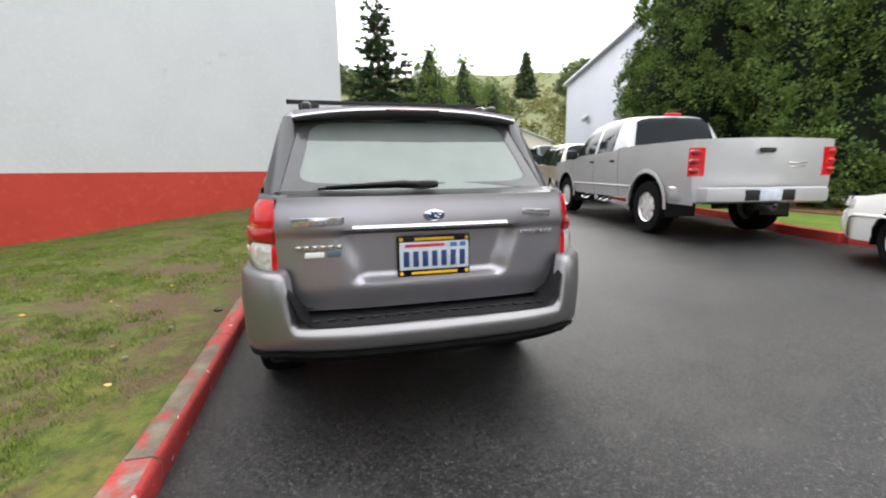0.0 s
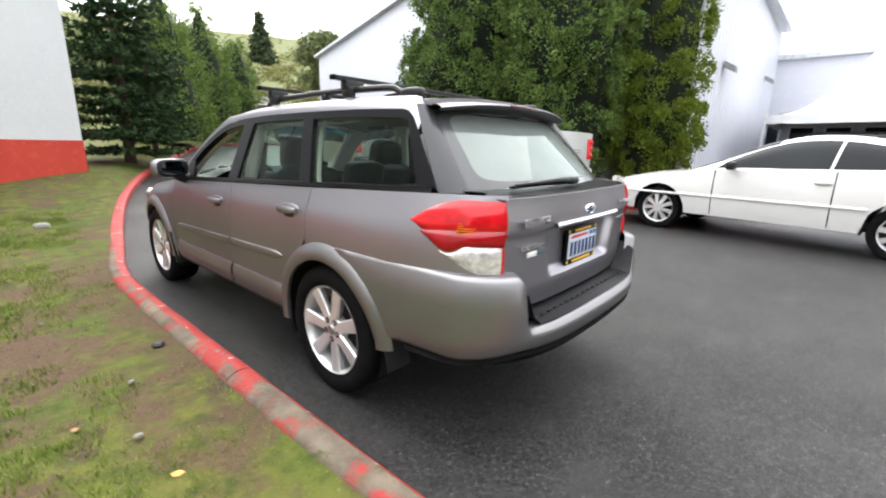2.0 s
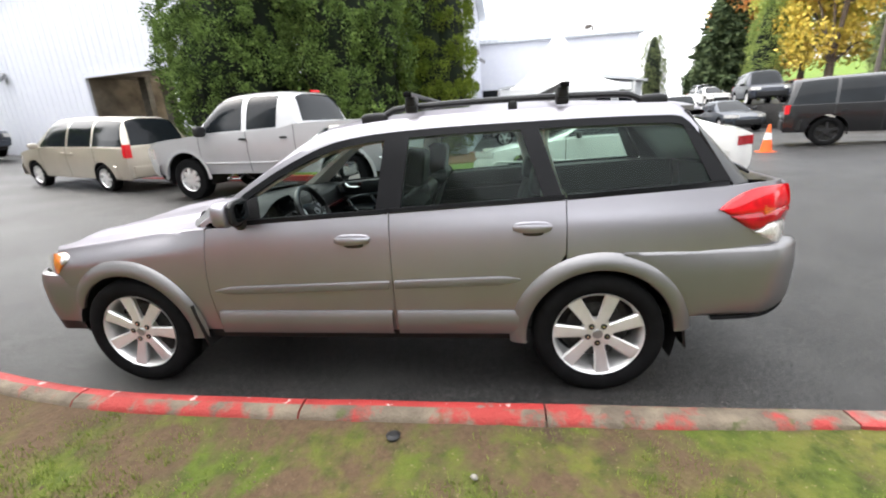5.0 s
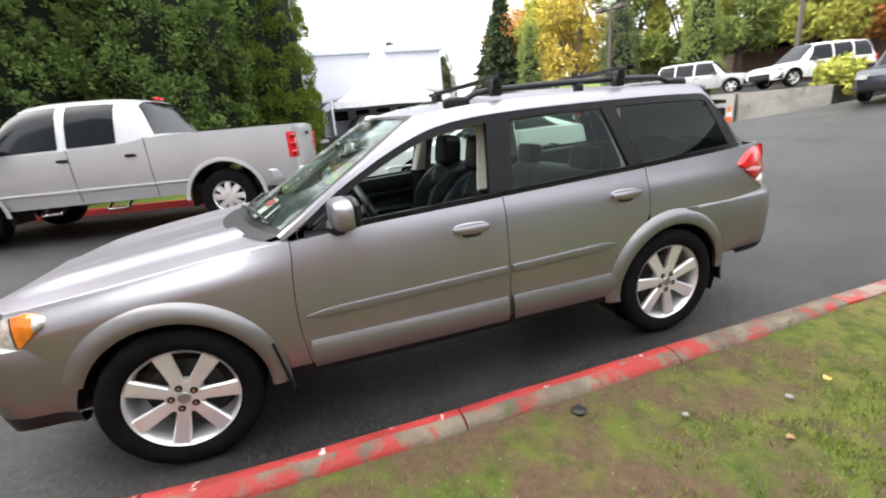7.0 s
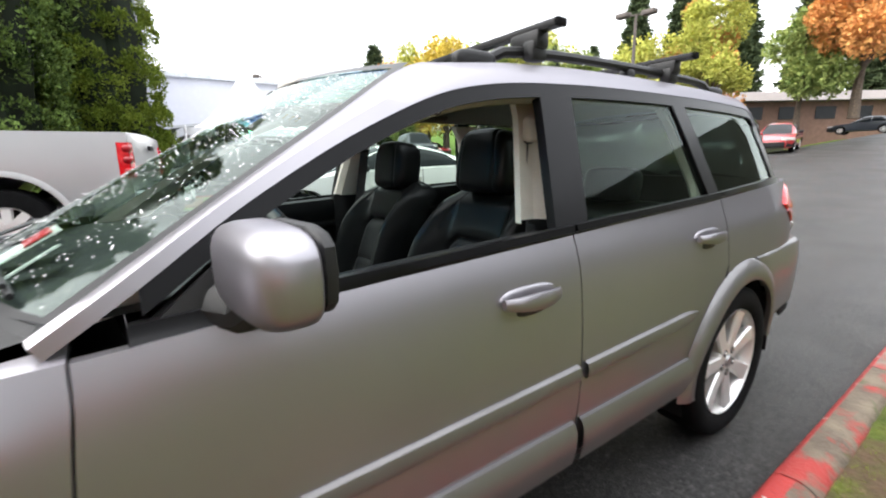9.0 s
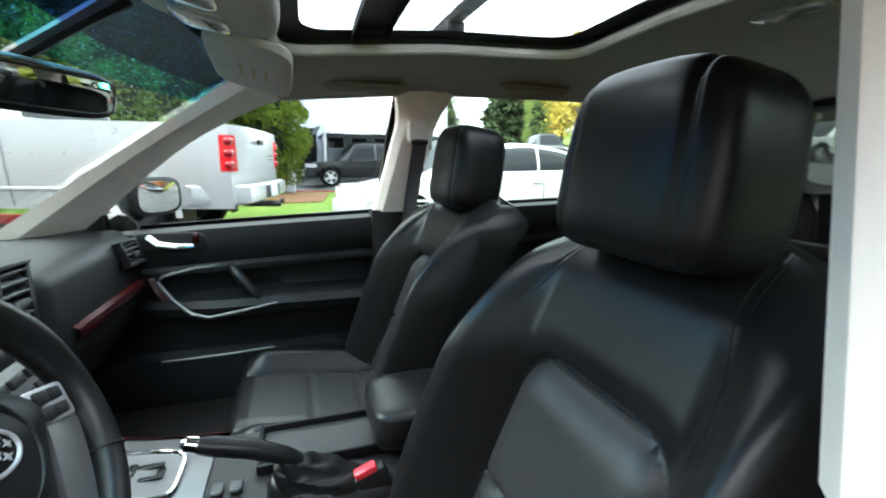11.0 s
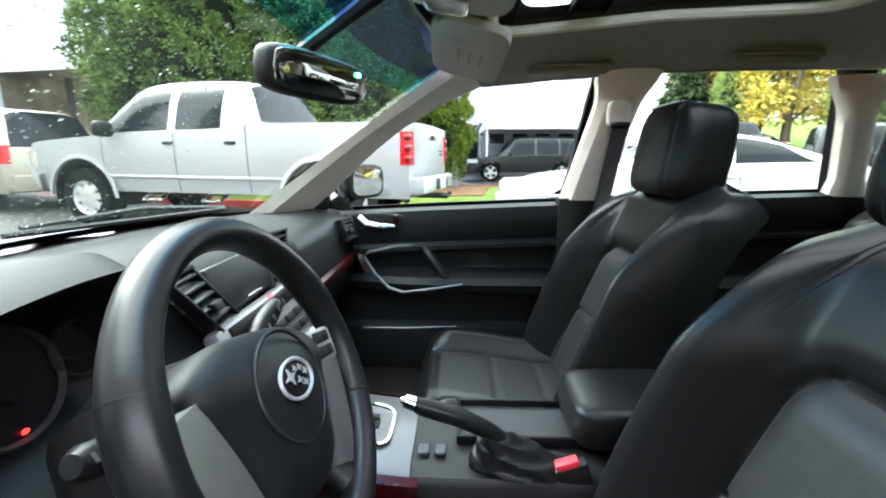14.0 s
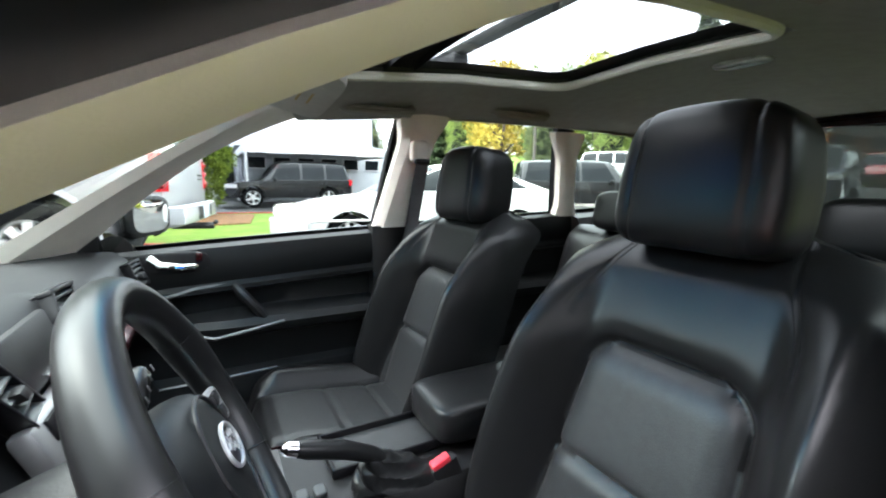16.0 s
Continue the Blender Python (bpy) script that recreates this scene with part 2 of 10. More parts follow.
def box(bm, c, s, bev=0.0, rot=None, seg=2, mi=0):
    r = bmesh.ops.create_cube(bm, size=1)
    vs = r["verts"]
    bmesh.ops.scale(bm, vec=s, verts=vs)
    es = list({e for v in vs for e in v.link_edges})
    if bev > 0:
        q = bmesh.ops.bevel(bm, geom=es, offset=min(bev, min(s) * 0.49), segments=seg, affect="EDGES", profile=0.5)
        vs = list({v for f in q["faces"] for v in f.verts} | {v for v in vs if v.is_valid})
    m = Matrix.Translation(c) @ (rot if rot is not None else Matrix.Identity(4))
    bmesh.ops.transform(bm, matrix=m, verts=vs)
    if mi:
        for f in {f for v in vs for f in v.link_faces}:
            f.material_index = mi
    return vs


def grid(bm, rows, close=False, mi=0):
    """A skin over rows of points."""
    vs = [[bm.verts.new(p) for p in row] for row in rows]
    n = len(rows[0])
    for a, b in zip(vs, vs[1:]):
        for i in range(n if close else n - 1):
            j = (i + 1) % n
            try:
                f = bm.faces.new((a[i], a[j], b[j], b[i]))
                f.material_index = mi
            except ValueError:
                pass
    return vs


def loft(bm, rings, cap=True, mi=0):
    vs = grid(bm, rings, close=True, mi=mi)
    if cap:
        for r in (vs[0], vs[-1]):
            f = bm.faces.new(r)
            f.material_index = mi
    return vs


def tube(bm, pts, r, seg=8, cap=True, closed=False, mi=0):
    """A round bar along points; r: one radius, or one for each point."""
    pts = [Vector(p) for p in pts]
    rings = []
    n = len(pts)
    ref = None
    for i, p in enumerate(pts):
        if closed:
            d = pts[(i + 1) % n] - pts[i - 1]
        else:
            d = pts[min(i + 1, n - 1)] - pts[max(i - 1, 0)]
        d.normalize()
        if ref is None:
            ref = d.orthogonal().normalized()
        ref = (ref - d * ref.dot(d)).normalized()
        w = d.cross(ref)
        rr = r[i] if isinstance(r, (list, tuple)) else r
        rings.append([p + rr * (math.cos(a) * ref + math.sin(a) * w) for a in [2 * math.pi * k / seg for k in range(seg)]])
    if closed:
        vs = grid(bm, rings + [rings[0]], close=True, mi=mi)
        bmesh.ops.remove_doubles(bm, verts=vs[0] + vs[-1], dist=1e-5)
        return vs
    return loft(bm, rings, cap, mi)


def lathe(bm, prof, axis, origin, seg=32, mi=0):
    """Turns a profile of (radius, along) round an axis: 'x', 'y' or 'z'."""
    rows = []
    for k in range(seg + 1):
        a = 2 * math.pi * k / seg
        row = []
        for r, h in prof:
            u, v = r * math.cos(a), r * math.sin(a)
            row.append(Vector(origin) + Vector({"x": (h, u, v), "y": (v, h, u), "z": (u, v, h)}[axis]))
        rows.append(row)
    vs = grid(bm, rows, mi=mi)
    bmesh.ops.remove_doubles(bm, verts=[v for row in vs for v in row], dist=1e-6)


def puff(bm, c, s, e=0.5, rot=None, nu=20, nv=12, bend=None, mi=0):
    """A soft rounded block: e near 1 is round, near 0 is boxy."""
    def pw(v):
        return math.copysign(abs(v) ** e, v)
    rows = []
    for i in range(nv + 1):
        th = -math.pi / 2 + math.pi * i / nv
        row = []
        for k in range(nu):
            ph = 2 * math.pi * k / nu
            p = Vector((s[0] / 2 * pw(math.cos(th)) * pw(math.cos(ph)), s[1] / 2 * pw(math.cos(th)) * pw(math.sin(ph)), s[2] / 2 * pw(math.sin(th))))
            if bend:
                p = bend(p)
            if rot is not None:
                p = rot @ p
            row.append(Vector(c) + p)
        rows.append(row)
    vs = grid(bm, rows, close=True, mi=mi)
    bmesh.ops.remove_doubles(bm, verts=[v for row in vs for v in row], dist=1e-5)


def prism(bm, pts, depth, mi=0):
    """A flat outline, given as 3D points, thickened along depth (a vector)."""
    d = Vector(depth)
    a = [bm.verts.new(Vector(p)) for p in pts]
    b = [bm.verts.new(Vector(p) + d) for p in pts]
    fs = [bm.faces.new(a), bm.faces.new(b[::-1])]
    n = len(a)
    for i in range(n):
        fs.append(bm.faces.new((a[i], b[i], b[(i + 1) % n], a[(i + 1) % n])))
    for f in fs:
        f.material_index = mi


def curve(table, v):
    """A smooth value between the rows (at, value) of a table."""
    if v <= table[0][0]:
        return table[0][1]
    if v >= table[-1][0]:
        return table[-1][1]
    for i in range(len(table) - 1):
        (a, p), (b, q) = table[i], table[i + 1]
        if a <= v <= b:
            p0 = table[i - 1] if i else (2 * a - b, 2 * p - q)
            q1 = table[i + 2] if i + 2 < len(table) else (2 * b - a, 2 * q - p)
            m0 = (q - p0[1]) / (b - p0[0]) * (b - a)
            m1 = (q1[1] - p) / (q1[0] - a) * (b - a)
            t = (v - a) / (b - a)
            return (2 * t**3 - 3 * t**2 + 1) * p + (t**3 - 2 * t**2 + t) * m0 + (-2 * t**3 + 3 * t**2) * q + (t**3 - t**2) * m1


def ss(a, b, v):
    t = min(1, max(0, (v - a) / (b - a)))
    return t * t * (3 - 2 * t)


def lin(a, b, n):
    return [a + (b - a) * k / (n - 1) for k in range(n)]


def rim_in(bm, d):
    """Turns the free edges of a skin inwards along d, so that it has thickness."""
    es = [e for e in bm.edges if len(e.link_faces) == 1]
    r = bmesh.ops.extrude_edge_only(bm, edges=es)
    bmesh.ops.translate(bm, vec=d, verts=[g for g in r["geom"] if isinstance(g, bmesh.types.BMVert)])


# ---- ground ----
def ramp(v, k=3.0):
    return v * v / (v + k) if v > 0 else 0.0


def ground_z(x, y):
    """The height of the paved ground: it rises to the far side, up the lane ahead, and up the drive behind."""
    a = 0.17 * ss(0.9, 4.6, x)
    b = 0.052 * ramp(y - 4)
    c = 0.066 * ramp(-y - 5) * (1 - ss(7, 12, x))
    return math.hypot(a, min(b, 2.0)) + min(c, 2.6)


M_ASPHALT = stained("worn_asphalt", [((0.0165, 0.0158, 0.0155), 1, 0, 0), ((0.034, 0.033, 0.031), 0.35, 0.55, 0.15), ((0.0065, 0.006, 0.006), 0.9, 0.56, 0.10),
                                     ((0.066, 0.063, 0.060), 75.0, 0.58, 0.03), ((0.005, 0.005, 0.005), 48.0, 0.55, 0.04), ((0.10, 0.097, 0.09), 62.0, 0.63, 0.025), ((0.032, 0.031, 0.0295), 2.6, 0.62, 0.08), ((0.19, 0.186, 0.178), 120.0, 0.665, 0.02)], 0.37, 0.42, 230.0, 0.32, 0.48)
bm = B()
xs = sorted({*lin(-6, 16, 45), *lin(-60, -6, 10), *lin(16, 90, 20), -900, -300, 300, 900})
ys = sorted({*lin(-8, 32, 61), *lin(-70, -8, 24), *lin(32, 120, 16), -900, -300, 300, 900})
# the road's bed lies deeper under the lawn
grid(bm, [[(x, y, ground_z(x, y) - 0.6 * ss(-2.4, -3.4, x)) for x in xs] for y in ys])
tagged(part("ground", bm, M_ASPHALT), "dark worn asphalt lane with pale grit and damp patches", "ground", kind="structure")

# the line of the kerb: its road-side top edge
KERB = [(-1.05, -26), (-1.05, -10), (-1.07, -2.0), (-1.085, 0.2), (-1.09, 2.3), (-1.03, 3.0), (-0.87, 3.8), (-0.44, 5.8), (0.22, 8.3), (1.2, 11.2), (2.5, 14.2), (4.4, 18.4), (6.4, 22.4), (8.4, 25.2), (11.2, 26.6), (14.5, 27.4)]


def kerb_line(step):
    """Points along the kerb with the way across it (to the lawn)."""
    pts = []
    for i in range(len(KERB) - 1):
        p0, p1, p2, p3 = (Vector(KERB[min(max(k, 0), len(KERB) - 1)]) for k in (i - 1, i, i + 1, i + 2))
        n = max(2, int((p2 - p1).length / 0.05))
        for k in range(n):
            t = k / n
            m0, m1 = (p2 - p0) / ((p2 - p0).length + 1e-6) * (p2 - p1).length, (p3 - p1) / ((p3 - p1).length + 1e-6) * (p2 - p1).length
            pts.append((2 * t**3 - 3 * t**2 + 1) * p1 + (t**3 - 2 * t**2 + t) * m0 + (-2 * t**3 + 3 * t**2) * p2 + (t**3 - t**2) * m1)
    out, run = [pts[0]], 0
    for a, b in zip(pts, pts[1:]):
        run += (b - a).length
        if run >= step:
            out.append(b)
            run = 0
    res = []
    for i, p in enumerate(out):
        d = (out[min(i + 1, len(out) - 1)] - out[max(i - 1, 0)]).normalized()
        res.append((p, Vector((-d.y, d.x))))
    return res


KL = kerb_line(0.25)
KH = 0.125  # the kerb's height over the road


def lawn_z(x, y):
    """The lawn: level with the kerb, a little lower in the middle, rising to the corner of the wall."""
    base = ground_z(max(x, -1.0), y) * 0.9 + 0.07
    base += 0.03 * noise.noise(Vector((x * 0.7, y * 0.7, 0))) + 0.012 * noise.noise(Vector((x * 3, y * 3, 4)))
    base += 0.25 * ss(6, 12, y) * ss(-4, 0, x) - 0.31 * ss(-3.0, -7.0, x)
    return base


M_LAWN = stained("patchy_lawn", [((0.074, 0.100, 0.016), 1, 0, 0), ((0.118, 0.112, 0.028), 1.6, 0.53, 0.12), ((0.040, 0.055, 0.011), 9.0, 0.55, 0.1),
                                 ((0.092, 0.062, 0.037), 1.25, 0.575, 0.05), ((0.065, 0.044, 0.028), 4.0, 0.60, 0.08), ((0.20, 0.16, 0.09), 42.0, 0.66, 0.03)], 0.95, 0.9, 45.0, 0.2)
# trodden earth beside the kerb, where people step out of cars
nt = M_LAWN.node_tree
bsdf = nt.nodes["Principled BSDF"]
green = bsdf.inputs["Base Color"].links[0].from_socket
tc = nt.nodes.new("ShaderNodeTexCoord")
sep = nt.nodes.new("ShaderNodeSeparateXYZ")
nt.links.new(tc.outputs["Object"], sep.inputs[0])
trod = None
for axis, a, b in ((0, -3.3, -1.9), (1, -1.2, 0.5), (1, 6.0, 3.2)):
    mr = nt.nodes.new("ShaderNodeMapRange")
    mr.inputs["From Min"].default_value, mr.inputs["From Max"].default_value = a, b
    nt.links.new(sep.outputs[axis], mr.inputs["Value"])
    if trod is None:
        trod = mr.outputs[0]
    else:
        mu = nt.nodes.new("ShaderNodeMath")
        mu.operation = "MULTIPLY"
        nt.links.new(trod, mu.inputs[0])
        nt.links.new(mr.outputs[0], mu.inputs[1])
        trod = mu.outputs[0]
blot = nt.nodes.new("ShaderNodeTexNoise")
blot.inputs["Scale"].default_value = 2.3
blot.inputs["Detail"].default_value = 8
blot.inputs["Roughness"].default_value = 0.65
nt.links.new(tc.outputs["Object"], blot.inputs["Vector"])
ad = nt.nodes.new("ShaderNodeMath")
ad.operation = "MULTIPLY_ADD"
ad.inputs[1].default_value = 0.125
nt.links.new(trod, ad.inputs[0])
nt.links.new(blot.outputs[0], ad.inputs[2])
mr = nt.nodes.new("ShaderNodeMapRange")
mr.inputs["From Min"].default_value, mr.inputs["From Max"].default_value = 0.56, 0.68
nt.links.new(ad.outputs[0], mr.inputs["Value"])
fine_ = nt.nodes.new("ShaderNodeTexNoise")
fine_.inputs["Scale"].default_value = 34.0
fine_.inputs["Detail"].default_value = 6
nt.links.new(tc.outputs["Object"], fine_.inputs["Vector"])
earth = nt.nodes.new("ShaderNodeMixRGB")
earth.inputs[1].default_value, earth.inputs[2].default_value = (0.046, 0.029, 0.017, 1), (0.128, 0.086, 0.052, 1)
nt.links.new(fine_.outputs[0], earth.inputs[0])
both = nt.nodes.new("ShaderNodeMixRGB")
nt.links.new(mr.outputs[0], both.inputs[0])
nt.links.new(green, both.inputs[1])
nt.links.new(earth.outputs[0], both.inputs[2])
nt.links.new(both.outputs[0], bsdf.inputs["Base Color"])
bm = B()
rows = []
for p, n in KL:
    row = []
    for d in [0.10, 0.16, 0.24, 0.34, 0.46, 0.6, 0.76, 0.95, 1.2, 1.5, 1.85, 2.2, 2.6, 3.1, 3.7, 4.4, 5.2, 6.2, 7.5, 9, 11, 14, 18]:
        q = p + n * d
        edge = ground_z(p.x, p.y) + KH - 0.040 + 0.030 * max(ss(0.0, -1.4, p.y), ss(3.2, 5.0, p.y))
        z = lawn_z(q.x, q.y)
        row.append((q.x, q.y, edge + (z - edge) * ss(0.1, 0.7, d)))
    rows.append(row)
grid(bm, rows)
tagged(part("lawn", bm, M_LAWN), "patchy green lawn with bare brown earth beside the kerb", "lawn", kind="structure")

# short grass over the near lawn, thin where the earth shows
M_BLADE = foliage("grass_blades", (0.070, 0.115, 0.016), (0.215, 0.265, 0.055))
rng = random.Random(5)
verts, faces = [], []
for k in range(330000):
    if k % 15 == 0:
        ty, tx, th = rng.uniform(-3.2, 7.0), -1.225 - rng.random() ** 1.4 * 5.6, rng.uniform(0.6, 1.6)
    y = ty + rng.gauss(0, 0.022)
    x = min(-1.205, tx + rng.gauss(0, 0.03))
    if noise.noise(Vector((x * 1.1 + 5, y * 1.1, 1))) + 0.5 * noise.noise(Vector((x * 4, y * 4, 8))) > 0.16 + rng.uniform(-0.15, 0.15) - 0.12 * ss(-0.3, 0.9, y) * ss(-2.9, -1.7, x) * ss(4.5, 3.0, y):
        continue
    if y > 2.0:
        x += curve([(q[1], q[0]) for q in KERB[4:9]], y) + 1.1
    z = lawn_z(x, y) - 0.01
    h, w, a = th * rng.uniform(0.014, 0.036), rng.uniform(0.002, 0.0055), rng.uniform(0, 6.28)
    dx, dy = math.cos(a), math.sin(a)
    lx, ly = rng.uniform(-0.02, 0.02), rng.uniform(-0.02, 0.02)
    n = len(verts)
    verts += [(x - dx * w, y - dy * w, z), (x + dx * w, y + dy * w, z), (x + lx, y + ly, z + h)]
    faces.append((n, n + 1, n + 2))
me = bpy.data.meshes.new("grass")
me.from_pydata(verts, [], faces)
me.materials.append(M_BLADE)
tagged(new("grass", me), "short green and yellowed grass blades on the lawn", "grass", kind="stuff")

# crumbs of soil and dry bits between the grass
M_SOIL = material("soil_crumbs", (0.055, 0.036, 0.023), 0.95, var=0.5, scale=25, color2=(0.15, 0.105, 0.065))
rng = random.Random(15)
verts, faces = [], []
for k in range(17000):
    y = rng.uniform(-2.6, 6.0) if k % 2 else rng.uniform(0.0, 3.6)
    x = -1.26 - rng.random() ** 1.5 * 3.4
    if y > 2.0:
        x += curve([(q[1], q[0]) for q in KERB[4:9]], y) + 1.1
    z = lawn_z(x, y)
    edge_ = ground_z(-1.1, y) + KH - 0.048
    z = edge_ + (z - edge_) * ss(0.1, 0.7, abs(x + 1.1)) if y < 2.0 else z
    r_, a = rng.uniform(0.002, 0.006) * (2.2 if rng.random() < 0.06 else 1), rng.uniform(0, 6.28)
    n = len(verts)
    for i in range(4):
        verts.append((x + r_ * math.cos(a + 1.57 * i) * rng.uniform(0.6, 1.4), y + r_ * math.sin(a + 1.57 * i) * rng.uniform(0.6, 1.4), z + rng.uniform(-0.002, 0.002)))
    verts.append((x, y, z + r_ * rng.uniform(0.4, 0.9)))
    faces += [(n + i, n + (i + 1) % 4, n + 4) for i in range(4)]
me = bpy.data.meshes.new("soil_crumbs")
me.from_pydata(verts, [], faces)
me.materials.append(M_SOIL)
tagged(new("soil_crumbs", me), "crumbs of brown soil and dry bits on the lawn", "soil", kind="stuff")

# ---- kerb of cast lengths, their red paint worn to the concrete ----
M_KERB = stained("worn_red_kerb_paint", [((0.22, 0.185, 0.145), 1, 0, 0), ((0.13, 0.105, 0.085), 6.0, 0.55, 0.1), ((0.34, 0.036, 0.032), 1.7, 0.47, 0.03), ((0.24, 0.022, 0.020), 4.0, 0.56, 0.08),
                                         ((0.20, 0.165, 0.135), 9.0, 0.60, 0.03), ((0.33, 0.03, 0.025), 5.0, 0.68, 0.04), ((0.52, 0.46, 0.42), 26.0, 0.70, 0.02)], 0.7, 0.5, 60.0, 0.4)
M_KERBC = stained("bare_kerb_concrete", [((0.185, 0.15, 0.108), 1, 0, 0), ((0.095, 0.075, 0.055), 5.0, 0.50, 0.14), ((0.30, 0.035, 0.03), 2.4, 0.54, 0.03), ((0.075, 0.085, 0.03), 7.0, 0.66, 0.04)], 0.8, 0.6, 60.0, 0.4)
M_KERBF = stained("red_kerb_face", [((0.33, 0.030, 0.027), 1, 0, 0), ((0.22, 0.020, 0.018), 3.0, 0.54, 0.1), ((0.17, 0.13, 0.11), 8.0, 0.66, 0.03), ((0.52, 0.46, 0.43), 15.0, 0.645, 0.015)], 0.65, 0.5, 60.0, 0.4)
kerb = tagged(new("kerb"), "low concrete kerb with worn red paint along the lawn", "kerb", kind="structure")
fine = kerb_line(0.0625)
PROF = [(0.015, -0.05, 0), (0.0, KH - 0.03, 0), (0.008, KH - 0.012, 0), (0.025, KH, 0), (0.072, KH + 0.003, 0), (0.092, KH - 0.002, 1), (0.116, KH - 0.010, 1), (0.138, KH - 0.030, 1), (0.155, -0.02, 1)]
pieces, cur = [], []
for i, (p, n) in enumerate(fine):
    cur.append((p, n))
    # joints every 1.25 m along the straight, every 21 steps round the bend
    last = cur[0][0].y
    cut = math.floor((p.y - 0.25) / 1.25) > math.floor((last - 0.25) / 1.25 + 0.02) if p.y < 3 else len(cur) >= 21
    if cut and i < len(fine) - 1:
        pieces.append(cur)
        cur = [(p, n)]
pieces.append(cur)


# ---- the long painted wall beside the lawn ----
M_WALLP = stained("pale_grey_painted_wall", [((0.60, 0.612, 0.615), 1, 0, 0), ((0.55, 0.56, 0.562), 0.5, 0.55, 0.2), ((0.50, 0.495, 0.48), 2.0, 0.70, 0.05), ((0.62, 0.63, 0.63), 14.0, 0.6, 0.1)], 0.75, 0.12, 20.0, 0.3)
M_WALLR = stained("red_painted_wall_base", [((0.50, 0.055, 0.035), 1, 0, 0), ((0.44, 0.045, 0.03), 1.2, 0.55, 0.15), ((0.56, 0.08, 0.05), 7.0, 0.62, 0.08), ((0.55, 0.50, 0.46), 9.0, 0.78, 0.02)], 0.7, 0.2, 25.0, 0.3)
M_STONE = stained("footing_concrete", [((0.42, 0.40, 0.37), 1, 0, 0), ((0.28, 0.26, 0.23), 5.0, 0.55, 0.1)], 0.9, 0.5, 40.0)
W0, W1 = Vector((-24.0, -2.7)), Vector((0.05, 10.9))
wd = (W1 - W0).normalized()
wn_ = Vector((-wd.y, wd.x))


def wall_slab(name, mat, z0, z1, out, label, thick=0.3):
    bm = B()
    a, b = W0 - wn_ * out, W1 + wd * out - wn_ * out
    c, d = W1 + wd * out + wn_ * 14, W0 + wn_ * 14
    n = 24
    for p, q in ((a, b), (b, c)):
        rows = [[(*(p + (q - p) * (i / n)), z) for i in range(n + 1)] for z in (z0, z0 + (z1 - z0) * 0.5, z1)]
        grid(bm, rows)
        nn = (q - p).normalized()
        off = Vector((-nn.y, nn.x)) * thick
        grid(bm, [[(*(p + off + (q - p) * (i / n)), z) for i in range(n + 1)] for z in (z0, z1)])
        grid(bm, [[(*(p + (q - p) * (i / n)), z1) for i in range(n + 1)], [(*(p + off + (q - p) * (i / n)), z1) for i in range(n + 1)]])
    return tagged(part(name, bm, mat, smooth=False), label, "wall", kind="structure")


wall_slab("wall_west", M_WALLP, 1.22, 9.5, 0.0, "tall pale grey painted wall of a windowless hall")
wall_slab("wall_west_base", M_WALLR, -0.9, 1.22, 0.012, "red painted base band of the hall wall, chipped at the foot")

# ---- white metal-sided hall with an open bay door ----
M_SIDING = stained("white_metal_siding", [((0.60, 0.61, 0.67), 1, 0, 0), ((0.56, 0.57, 0.63), 0.4, 0.55, 0.2), ((0.62, 0.63, 0.67), 3.0, 0.6, 0.1)], 0.45, 0.08, 30.0, 0.4)
M_ROOFM = material("pale_metal_roof", (0.55, 0.57, 0.60), 0.4, 0.3)
M_DARKIN = material("dark_workshop", (0.17, 0.14, 0.105), 0.9, var=0.4, scale=1.5)
hall = thing("service_hall", "white metal-sided service hall with an open bay door", "building")
P0, P1 = Vector((12.0, 1.5)), Vector((17.4, 28.1))
hd = (P1 - P0).normalized()
L = (P1 - P0).length


def hall_pt(s, z, out=0.0):
    q = P0 + hd * s + Vector((-hd.y, hd.x)) * out
    return (q.x, q.y, z)


def eave(s):
    return 7.45 + 1.3 * (1 - abs(2 * s / L - 1))


bm = B()
bay0, bay1, bayz = 12.1, 17.3, 4.15
rib = 0.4
s = 0.0
while s < L:
    e = min(s + rib, L)
    z0 = bayz if bay0 - 0.01 <= s + rib / 2 <= bay1 else 0.0
    for a, b, o in ((s, s + rib * 0.72, 0.0), (s + rib * 0.72, e, 0.012)):
        b = min(b, L)
        if b > a:
            grid(bm, [[hall_pt(a, z0, o), hall_pt(b, z0, o)], [hall_pt(a, eave(a), o), hall_pt(b, eave(b), o)]])
            grid(bm, [[hall_pt(b, z0, 0.0), hall_pt(b, z0, 0.012)], [hall_pt(b, eave(b), 0.0), hall_pt(b, eave(b), 0.012)]])
    s = e
part("wall", bm, M_SIDING, hall, "white ribbed metal gable wall", smooth=False)
bm = B()
ribs = []
for k in range(44):
    x0 = 12.0 + k * 0.4
    ribs += [(x0, 0.0), (x0 + 0.285, 0.0), (x0 + 0.29, -0.014), (x0 + 0.395, -0.014)]
grid(bm, [[(x, 1.5 + o, z) for x, o in ribs] for z in (0, 7.4)])
part("side_wall", bm, M_SIDING, hall, smooth=False)
bm = B()
for s0, s1 in ((-0.25, L / 2), (L / 2, L + 0.25)):
    z0 = eave(max(0, min(L, s0))) if s0 >= 0 else eave(0) - 0.03
    z1 = eave(max(0, min(L, s1))) if s1 <= L else eave(L) - 0.03
    a, b = Vector(hall_pt(s0, z0 + 0.02, 0.3)), Vector(hall_pt(s1, z1 + 0.02, 0.3))
    d = Vector((17, -0.3, 0))
    prism(bm, [a, b, b + d, a + d], (0, 0, 0.14))
